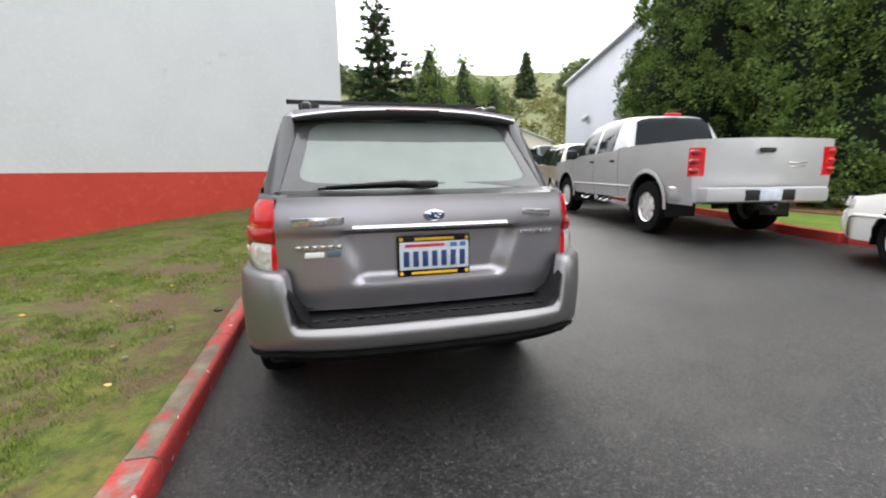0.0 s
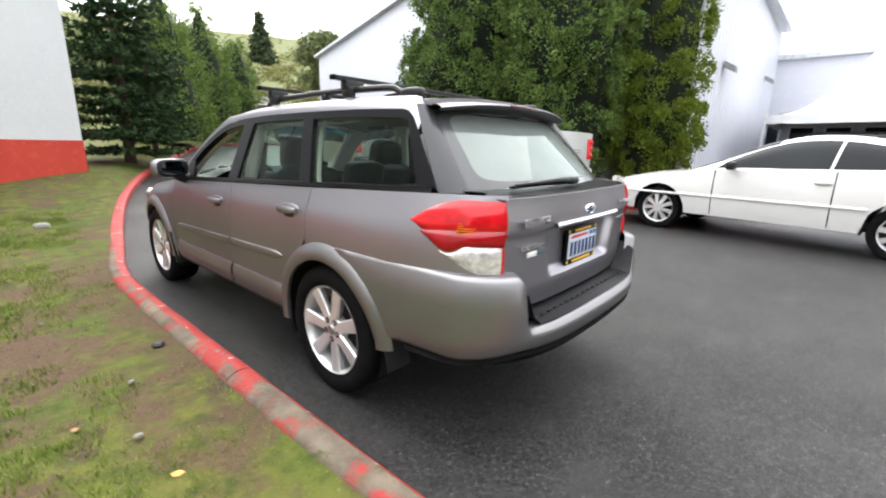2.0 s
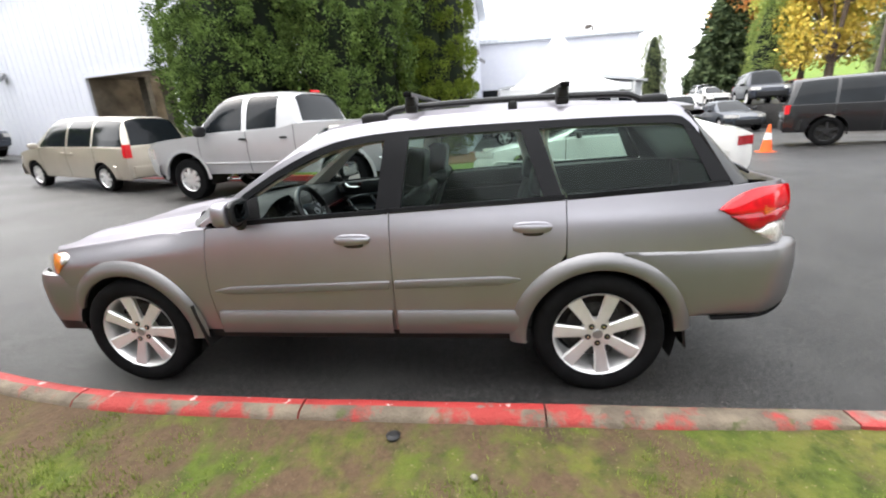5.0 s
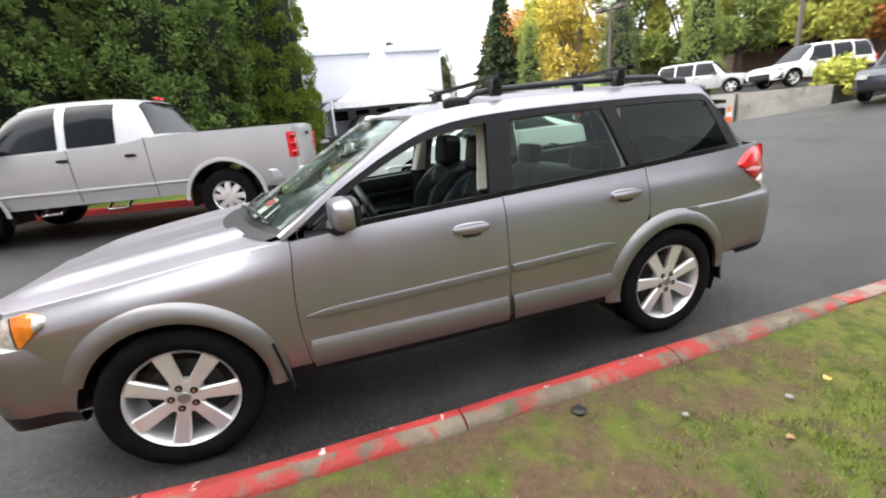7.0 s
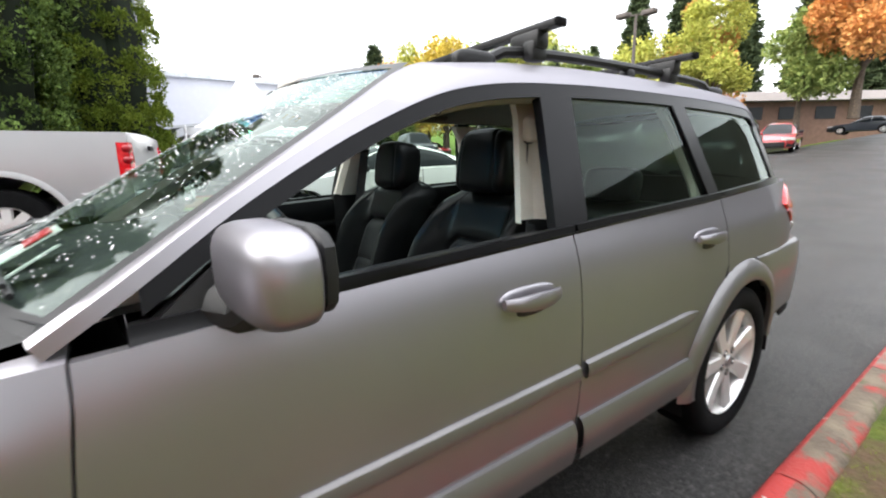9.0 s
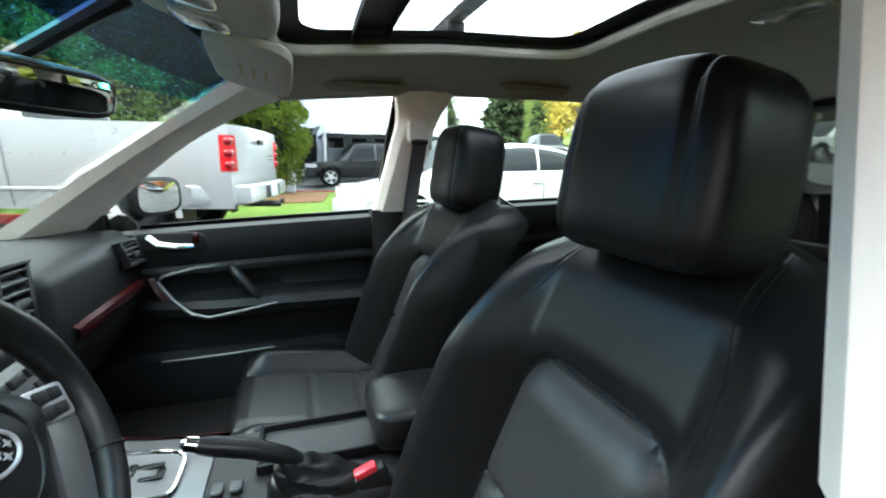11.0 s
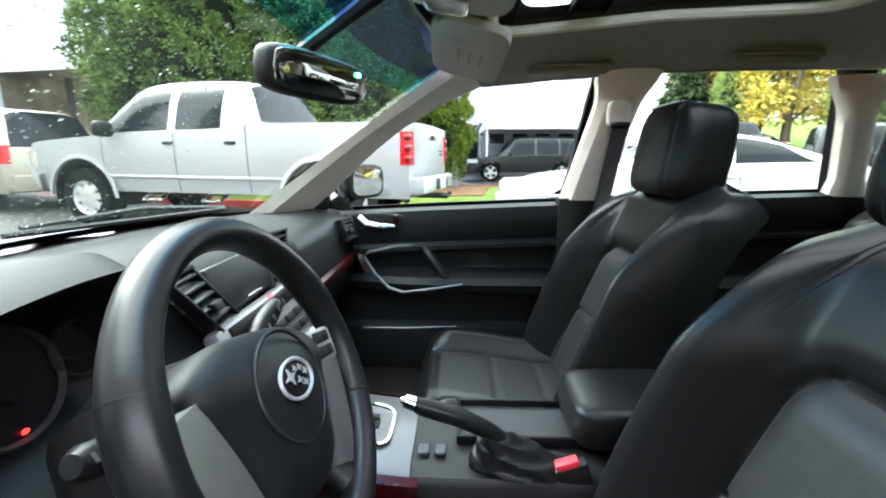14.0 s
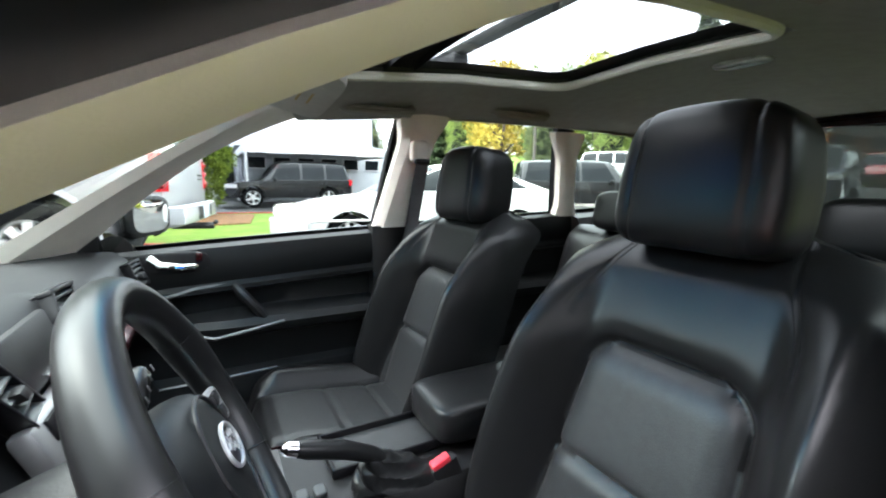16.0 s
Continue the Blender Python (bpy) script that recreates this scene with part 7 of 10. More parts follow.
# a padded hub, broad above and narrowing to the foot
half = [(0.0, 0.064), (0.05, 0.062), (0.085, 0.052), (0.112, 0.036), (0.117, 0.018), (0.104, -0.008), (0.090, -0.035), (0.076, -0.07), (0.062, -0.10), (0.036, -0.118), (0.0, -0.122)]
hs = []
for k in range(41):
    t = k / 40 * 10
    i = min(9, int(t))
    a, b, c, d = (Vector(half[min(10, max(0, j))]) for j in (i - 1, i, i + 1, i + 2))
    t -= i
    hs.append(0.5 * (2 * b + (c - a) * t + (2 * a - 5 * b + 4 * c - d) * t * t + (3 * b - a - 3 * c + d) * t ** 3))
outline = [(p.x, p.y) for p in hs] + [(-p.x, p.y) for p in hs[-2:0:-1]]
for x, z in outline:
    rows.append([(x * k_, y, z * k_ - 0.012 * (1 - k_)) for k_, y in ((0.97, 0.03), (1.0, 0.004), (0.985, -0.008), (0.94, -0.017), (0.82, -0.026), (0.6, -0.033), (0.3, -0.037), (0.02, -0.038))])
grid(bm, rows + [rows[0]])
part("airbag_pad", onh(bm), M_SOFT, steer, "black padded hub", angle=80)
bm = B()
tube(bm, [(0.060 * math.cos(a), -0.0335, 0.058 * math.sin(a) - 0.004) for a in [2 * math.pi * i / 40 for i in range(40)]], 0.0022, 6, closed=True)
part("pad_ring", onh(bm), M_BLACK, steer)
bm = B()
tube(bm, [(0.031 * math.cos(a), -0.0395, 0.0205 * math.sin(a)) for a in [2 * math.pi * i / 32 for i in range(32)]], 0.0022, 6, closed=True)
badge_ = part("emblem", onh(bm), M_SATIN, steer, "oval chrome emblem ring with plain stars")
for dx, dz, r in ((-0.012, 0.004, 0.010), (0.010, 0.009, 0.005), (0.019, 0.003, 0.005), (0.004, -0.003, 0.005), (0.013, -0.008, 0.005), (0.0, 0.010, 0.004)):
    bm = B()
    prism(bm, [(dx + (r * 1.20 if k % 2 == 0 else r * 0.36) * math.cos(k * math.pi / 4 + 0.3), -0.0398, dz + (r * 0.95 if k % 2 == 0 else r * 0.34) * math.sin(k * math.pi / 4 + 0.3)) for k in range(8)], (0, -0.0018, 0))
    part("emblem_star", onh(bm), M_SATIN, badge_)
bm = B()
puff(bm, (0, -0.0375, 0), (0.060, 0.004, 0.039), 1.0)
part("emblem_field", onh(bm), M_GLOSSBLACK, steer)
for q in (-1, 1):
    bm = B()
    tube(bm, [(q * 0.085, 0.012, 0.016), (q * 0.115, 0.010, 0.012), (q * 0.140, 0.004, 0.008), (q * 0.166, -0.012, 0.004)], [0.016, 0.015, 0.014, 0.015], 12)
    part("spoke", onh(bm), M_BLACK, steer, "black spoke", angle=80)
    if q > 0:
        bm = B()
        box(bm, (0.116, -0.018, 0.020), (0.058, 0.010, 0.044), 0.006, Matrix.Rotation(radians(-6), 4, "Z"))
        keys = part("key_plate", onh(bm), M_SATIN, steer, "silver key plate")
        for k in range(4):
            bm = B()
            box(bm, (0.104 + 0.024 * (k % 2), -0.0255 + 0.0025 * (k % 2), 0.030 - 0.019 * (k // 2)), (0.020, 0.005, 0.015), 0.002)
            part("spoke_key", onh(bm), M_BLACK, steer)
    # silver plate down the lower spoke
    bm = B()
    rows = []
    for u in lin(0, 1, 9):
        c = Vector((q * (0.134 - 0.050 * u), -0.016 - 0.004 * math.sin(math.pi * u), 0.014 - 0.135 * u))
        w = 0.027 - 0.006 * u
        rows.append([c + Vector((-q * w, 0.012, 0.006)), c + Vector((-q * w * 0.9, 0, 0.005)), c + Vector((0, -0.004, 0)), c + Vector((q * w * 0.9, 0, -0.010)), c + Vector((q * w, 0.012, -0.012))])
    grid(bm, rows)
    rim_in(bm, (0, 0.016, 0))
    part("spoke_insert", onh(bm), M_GUNMETAL, steer, "brushed silver lower spoke plate")
    bm = B()
    tube(bm, [(q * 0.118, 0.022, -0.010), (q * 0.106, 0.022, -0.06), (q * 0.090, 0.018, -0.11), (q * 0.078, -0.014, -0.155)], [0.022, 0.024, 0.024, 0.018], 12)
    part("lower_spoke", onh(bm), M_BLACK, steer, "black lower spoke", angle=80)
bm = B()
tube(bm, [(0, 0.02, 0), (0, 0.16, -0.005)], [0.060, 0.075], 16)
box(bm, (0, 0.12, -0.01), (0.16, 0.14, 0.12), 0.03)
part("column_shroud", onh(bm), M_BLACK, steer, "black column shroud", angle=60)
for q in (-1, 1):
    bm = B()
    tube(bm, [(q * 0.06, 0.075, 0.012), (q * 0.10, 0.066, 0.032), (q * 0.112, 0.063, 0.037), (q * 0.125, 0.060, 0.043), (q * 0.155, 0.053, 0.055), (q * 0.163, 0.051, 0.058)], [0.008, 0.009, 0.013, 0.0145, 0.013, 0.008], 12)
    part("stalk", onw(bm), M_RIMLEATHER, steer, "black control stalk")
    bm = B()
    for k in range(4):
        p = Vector((0.116, 0.062, 0.039)).lerp(Vector((0.158, 0.052, 0.056)), k / 3)
        box(bm, (q * p.x, p.y - 0.0142, p.z), (0.003, 0.001, 0.008))
    part("stalk_mark", onw(bm), M_SILVER, steer)

# ---- centre console ----
cons = new("centre_console")
cons.parent = car
bm = B()
rows = []
for y in lin(1.00, 1.86, 20):
    w = curve([(1.0, 0.105), (1.3, 0.115), (1.6, 0.125), (1.86, 0.15)], y)
    z = curve([(1.0, 0.635), (1.45, 0.642), (1.6, 0.650), (1.75, 0.675), (1.86, 0.74)], y)
    rows.append([(0.015 + q * w, y, zz) for q, zz in ((-1.15, 0.40), (-1.05, z - 0.06), (-1.0, z - 0.01), (-0.93, z), (0.93, z), (1.0, z - 0.01), (1.05, z - 0.06), (1.15, 0.40))])
grid(bm, rows)
part("console_body", bm, M_BLACK, cons, "black console between the seats")
bm = B()
rows = []
for y in lin(1.565, 1.80, 8):
    z = curve([(1.0, 0.635), (1.45, 0.642), (1.6, 0.650), (1.75, 0.675), (1.86, 0.74)], y) + 0.005
    rows.append([(0.015 + q * 0.118, y, z + h) for q, h in ((-1, -0.006), (-0.92, 0), (0.92, 0), (1, -0.006))])
grid(bm, rows)
rim_in(bm, (0, 0, -0.01))
part("shift_panel", bm, M_DIMSILVER, cons, "silver gear-selector panel")
bm = B()
loop = []
for k in range(32):
    a = 2 * math.pi * k / 32
    c, s_ = math.cos(a), math.sin(a)
    x, y = 0.015 + 0.062 * math.copysign(abs(c) ** 0.4, c), 1.685 + 0.075 * math.copysign(abs(s_) ** 0.4, s_)
    loop.append((x, y, curve([(1.6, 0.658), (1.75, 0.683)], y) + 0.001))
tube(bm, loop, 0.004, 6, closed=True)
part("gate_ring", bm, M_CHROME, cons, "chrome ring round the selector gate")
bm = B()
bm.faces.new([bm.verts.new((x, y, z - 0.0005)) for x, y, z in loop])
part("gate_plate", bm, material("grey_gate_plate", (0.12, 0.12, 0.12), 0.45, 0.4), cons)
bm = B()
for dx, dy, sx, sy in ((0, 0.03, 0.012, 0.05), (0.012, 0.0, 0.03, 0.012), (0.02, -0.025, 0.012, 0.045), (0.0, -0.045, 0.028, 0.012), (-0.012, -0.03, 0.01, 0.03)):
    y = 1.685 + dy
    box(bm, (0.015 + dx, y, curve([(1.6, 0.658), (1.75, 0.683)], y) + 0.002), (sx, sy, 0.003), 0.001)
part("gate_slot", bm, M_GLOSSBLACK, cons, "stepped black selector gate")
bm = B()
tube(bm, [(0.02, 1.715, 0.675), (0.018, 1.722, 0.74), (0.015, 1.725, 0.765)], [0.010, 0.008, 0.010], 8)
lever = part("gear_lever", bm, M_CHROME, cons, "gear lever")
bm = B()
puff(bm, (0.014, 1.726, 0.795), (0.042, 0.046, 0.062), 0.75)
part("gear_knob", bm, M_LEATHER, cons, "black gear knob with a chrome top")
bm = B()
puff(bm, (0.014, 1.726, 0.822), (0.030, 0.032, 0.018), 0.8)
part("knob_cap", bm, M_CHROME, cons)
for q in (-1, 1):
    bm = B()
    rows = []
    for y in lin(1.55, 1.82, 8):
        z = curve([(1.0, 0.635), (1.45, 0.642), (1.6, 0.650), (1.75, 0.675), (1.86, 0.74)], y)
        rows.append([(0.015 + q * 0.120, y, z + 0.003), (0.015 + q * 0.134, y, z - 0.004), (0.015 + q * 0.138, y, z - 0.034), (0.015 + q * 0.132, y, z - 0.042)])
    grid(bm, rows)
    part("console_wood", bm, M_WOOD, cons, "dark red wood edge of the console")
# open tray with a rim, and heater switches
bm = B()
for dx, dy, sx, sy in ((-0.062, 0, 0.008, 0.235), (0.062, 0, 0.008, 0.235), (0, 0.117, 0.13, 0.008), (0, -0.117, 0.13, 0.008)):
    box(bm, (0.055 + dx, 1.365 + dy, 0.652), (sx, sy, 0.020), 0.003)
part("tray_rim", bm, M_GLOSSBLACK, cons, "black rim of the console tray")
bm = B()
grid(bm, [[(x, y, 0.648) for x in lin(-0.005, 0.115, 6)] for y in lin(1.25, 1.48, 12)])
part("tray_mat", bm, material("ribbed_tray_mat", (0.016, 0.017, 0.018), 0.55, var=0.15, scale=40, bump=0.12, bscale=900), cons, "ribbed grey tray mat")
for y in (1.515, 1.545):
    bm = B()
    puff(bm, (-0.035, y, 0.650), (0.030, 0.022, 0.010), 0.5)
    part("heater_switch", bm, M_SLAT, cons)
bm = B()
R = Matrix.Rotation(radians(0), 3, "X")
puff(bm, (0.045, 1.115, 0.695), (0.185, 0.32, 0.085), 0.32, None, 28, 12)
part("armrest", bm, M_LEATHER, cons, "black leather armrest lid", angle=80)
# hand brake with its leather boot
hb_ = new("hand_brake")
hb_.parent = car
bm = B()
tube(bm, [(-0.060, 1.385, 0.675), (-0.064, 1.43, 0.712), (-0.067, 1.48, 0.738), (-0.070, 1.54, 0.758), (-0.072, 1.562, 0.766)], [0.013, 0.015, 0.0165, 0.016, 0.012], 12)
part("grip", bm, M_LEATHER, hb_, "black leather hand-brake grip", angle=80)
bm = B()
tube(bm, [(-0.072, 1.558, 0.765), (-0.073, 1.574, 0.771), (-0.073, 1.580, 0.773)], [0.0135, 0.012, 0.006], 12)
part("button", bm, M_CHROME, hb_, "chrome release button")
bm = B()
rows = []
rg = random.Random(3)
for k in range(12):
    u = k / 11
    c = Vector((-0.055 - 0.006 * u, 1.375 + 0.045 * u, 0.645 + 0.058 * u))
    rx, ry = 0.052 - 0.034 * u, 0.085 - 0.062 * u
    rows.append([(c.x + rx * math.cos(a) * (1 + 0.10 * math.sin(5 * a + 9 * u) + rg.uniform(-0.05, 0.05)), c.y + ry * math.sin(a) * (1 + 0.10 * math.sin(4 * a + 11 * u)), c.z + 0.006 * math.sin(3 * a + 13 * u)) for a in [2 * math.pi * i / 28 for i in range(28)]])
loft(bm, rows)
part("boot", bm, M_LEATHER, hb_, "creased black leather boot", angle=80)
# belt buckles with red buttons
for x, bz in ((-0.070, 0.0), (0.150, -0.075)):
    bk = new("belt_buckle")
    bk.parent = car
    bk.location = (0, 0, bz)
    bm = B()
    box(bm, (x - 0.012, 1.285, 0.640), (0.024, 0.058, 0.055), 0.006, Matrix.Rotation(radians(-20), 4, "X"))
    part("buckle_body", bm, M_BLACK, bk)
    bm = B()
    box(bm, (x - 0.015, 1.300, 0.668), (0.020, 0.040, 0.014), 0.004, Matrix.Rotation(radians(-20), 4, "X"))
    part("buckle_button", bm, M_RED, bk, "red buckle button")

# ---- mirror, overhead lamp, visors ----
im = new("inside_mirror")
im.parent = car
MM = Matrix.Translation((0.008, 1.710, 1.296)) @ Matrix.Rotation(radians(-21), 4, "Z") @ Matrix.Rotation(radians(6), 4, "X")
bm = B()
puff(bm, (0, 0.012, 0), (0.245, 0.040, 0.072), 0.5, None, 32, 14)
bmesh.ops.transform(bm, matrix=MM, verts=bm.verts)
part("mirror_case", bm, M_BLACK, im, "black mirror case", angle=70)
bm = B()
puff(bm, (0, -0.008, 0.001), (0.228, 0.006, 0.058), 0.42, None, 32, 8)
bmesh.ops.transform(bm, matrix=MM, verts=bm.verts)
part("mirror_glass", bm, material("dim_mirror", (0.42, 0.43, 0.43), 0.02, 1.0, var=0.02), im, "dimming mirror glass")
bm = B()
box(bm, (0.085, -0.0125, 0.018), (0.010, 0.002, 0.007))
bmesh.ops.transform(bm, matrix=MM, verts=bm.verts)
part("mirror_display", bm, glow("green_display", (0.05, 0.9, 0.35), 2.5), im, "lit green compass display")
bm = B()
tube(bm, [MM @ Vector((0, 0.03, 0.01)), MM @ Vector((0, 0.055, 0.03)), (-0.0, 1.66, 1.385), (0.0, 1.60, 1.425)], [0.014, 0.012, 0.012, 0.016], 8)
puff(bm, (0.0, 1.76, 1.31), (0.05, 0.05, 0.045), 0.6)
part("mirror_stem", bm, M_BLACK, im, "black mirror stem")
oh = new("overhead_lamp")
oh.parent = car
bm = B()
puff(bm, (-0.06, 1.495, 1.428), (0.235, 0.19, 0.055), 0.4, Matrix.Rotation(radians(10), 3, "X"), 28, 12)
part("lamp_body", bm, M_VISOR, oh, "beige overhead console", angle=60)
for x in (-0.115, 0.0):
    bm = B()
    puff(bm, (x, 1.51, 1.405), (0.095, 0.075, 0.018), 0.45, Matrix.Rotation(radians(10), 3, "X"))
    part("lamp_lens", bm, M_CLEARLENS, oh, "clear map-lamp lens")
for k in range(4):
    bm = B()
    box(bm, (-0.12 + 0.04 * k, 1.435, 1.404), (0.024, 0.018, 0.012), 0.003, Matrix.Rotation(radians(8), 4, "X"))
    part("lamp_switch", bm, M_SILVER, oh)
for s in (-1, 1):
    vz = new("sun_visor")
    vz.parent = car
    bm = B()
    puff(bm, (s * 0.295, 1.468, 1.398), (0.30, 0.165, 0.026), 0.35, Matrix.Rotation(radians(14), 3, "X") @ Matrix.Rotation(radians(s * 8), 3, "Y"), 28, 10)
    part("visor_board", bm, M_VISOR, vz, "beige sun visor folded up")
    bm = B()
    box(bm, (s * 0.29, 1.466, 1.3845), (0.16, 0.075, 0.002), 0, Matrix.Rotation(radians(14), 4, "X") @ Matrix.Rotation(radians(s * 8), 4, "Y"))
    part("visor_label", bm, M_VISOR, vz, "pale warning label with plain bars")
    bm = B()
    for k in range(3):
        box(bm, (s * 0.29, 1.490 - 0.024 * k, 1.3890 - 0.0058 * k), (0.07, 0.005, 0.002), 0, Matrix.Rotation(radians(14), 4, "X") @ Matrix.Rotation(radians(s * 8), 4, "Y"))
    part("visor_bar", bm, M_MUSTARD, vz)
bm = B()
puff(bm, (-0.10, 0.46, liner_z(0.1, 0.46) - 0.004), (0.13, 0.07, 0.016), 0.5)
part("dome_lamp", bm, M_CLEARLENS, car, "clear rear dome lamp")

# rain on the windscreen and the sunroof
# opaque near-white colour stands for sky light refracted in clear drops
M_DROP = material("sky_white_drop", (0.92, 0.94, 0.95), 0.06, 0.0, coat=1.0, var=0.02, spec=0.9)
rg = random.Random(12)
bm = B()


def drop(p, n, r):
    t = n.orthogonal().normalized()
    b = n.cross(t)
    ring = [bm.verts.new(p + r * (math.cos(a) * t * rg.uniform(0.8, 1.1) + math.sin(a) * b * rg.uniform(0.8, 1.2))) for a in [2 * math.pi * i / 6 for i in range(6)]]
    top = bm.verts.new(p + n * r * 0.5)
    for i in range(6):
        bm.faces.new((ring[i], ring[(i + 1) % 6], top))


for k in range(6500):
    u, v = rg.uniform(0.03, 0.97), rg.uniform(-0.97, 0.97)
    if noise.noise(Vector((u * 3, v * 4, 3))) < rg.uniform(-0.5, 0.35) or (u < 0.6 and rg.random() < 0.45):
        continue
    we = 0.70 - 0.145 * u
    p = ws(we * v, u)
    n = (ws(we * v + 0.01, u) - p).cross(ws(we * v, u + 0.01) - p).normalized()
    if n.z < 0:
        n = -n
    drop(p + n * 0.001, n, rg.uniform(0.0007, 0.0021) * (1.7 if rg.random() < 0.15 else 1))
drops = part("raindrops", bm, M_DROP, wind, "rain drops on the windscreen")
bm = B()
grid(bm, [[ws(-0.335 + 0.045 * i, 0.05 + 0.085 * j) + Vector((0, -0.006, -0.006)) for i in range(3)] for j in range(3)])
rim_in(bm, (0, -0.001, -0.001))
slip = part("windscreen_sticker", bm, M_WHITE, wind, "white paper slip inside the windscreen")
bm = B()
grid(bm, [[ws(-0.325 + 0.035 * i, 0.145 + 0.03 * j) + Vector((0, -0.003, -0.003)) for i in range(3)] for j in range(3)])
rim_in(bm, (0, -0.001, -0.001))
part("red_print", bm, M_RED, slip, "faded red print on the slip")
tagged(drops, kind="stuff")


# ---- the other vehicles ----
M_SILVERP = material("silver_paint", (0.49, 0.492, 0.50), 0.36, 0.4, coat=0.6, var=0.04, scale=1.2)
M_WHITEP = material("white_paint", (0.78, 0.77, 0.74), 0.35, 0.0, coat=1.0, var=0.03, scale=1.5)
M_TANP = material("champagne_paint", (0.50, 0.45, 0.37), 0.35, 0.5, coat=1.0, var=0.05, scale=1.5)
M_BLACKP = material("black_paint", (0.008, 0.008, 0.009), 0.25, 0.0, coat=0.3, var=0.2, scale=1.5)
M_DARKP = material("dark_slate_paint", (0.035, 0.042, 0.055), 0.35, 0.3, coat=0.4, var=0.1, scale=1.5)
M_NAVYP = material("dark_blue_paint", (0.008, 0.011, 0.022), 0.3, 0.0, coat=0.3, var=0.1, scale=1.5)
M_REDP = material("red_paint", (0.35, 0.02, 0.025), 0.3, 0.1, coat=1.0, var=0.1, scale=1.5)
M_GAP = material("panel_gap", (0.03, 0.03, 0.03), 0.8)


def car_wheel(parent, x, y, r, width, spokes, style):
    w = new("wheel")
    w.parent = parent
    w.location = (x, y, r)
    w.rotation_euler = (radians(11 * y), 0, 0 if x < 0 else math.pi)
    bm = B()
    ri = r * style[0]
    lathe(bm, [(ri, width), (r * 0.95, width), (r, width * 0.85), (r, width * 0.12), (r * 0.96, -0.008), (r * 0.85, -0.014), (ri + 0.012, -0.006), (ri, 0.012)], "x", (0, 0, 0), 36)
    part("tyre", bm, M_RUBBER, w, "black tyre", angle=50)
    bm = B()
    lathe(bm, [(ri, width * 0.9), (ri * 0.95, 0.03), (ri * 0.98, 0.008), (ri + 0.008, -0.004)], "x", (0, 0, 0), 36)
    lathe(bm, [(0.0, style[1]), (ri * 0.32, style[1] + 0.004), (ri * 0.40, style[1] + 0.03)], "x", (0, 0, 0), 20)
    for k in range(spokes):
        R = Matrix.Rotation(2 * math.pi * k / spokes, 3, "X")
        h0, h1 = ri * style[2], ri * style[3]
        rows = []
        for u in lin(0, 1, 4):
            rr = ri * (0.25 + 0.73 * u)
            h = h0 + (h1 - h0) * u
            x0 = style[1] + (0.014 - style[1]) * u
            rows.append([R @ Vector(p) for p in ((x0 + 0.03, -h, rr), (x0, -h * 0.8, rr), (x0, h * 0.8, rr), (x0 + 0.03, h, rr))])
        loft(bm, rows)
    part("rim", bm, style[4], w, "metal rim")
    bm = B()
    lathe(bm, [(ri * 0.97, width * 0.55), (0.0, width * 0.6)], "x", (0, 0, 0), 24)
    part("brake_drum", bm, M_DARKMETAL, w)


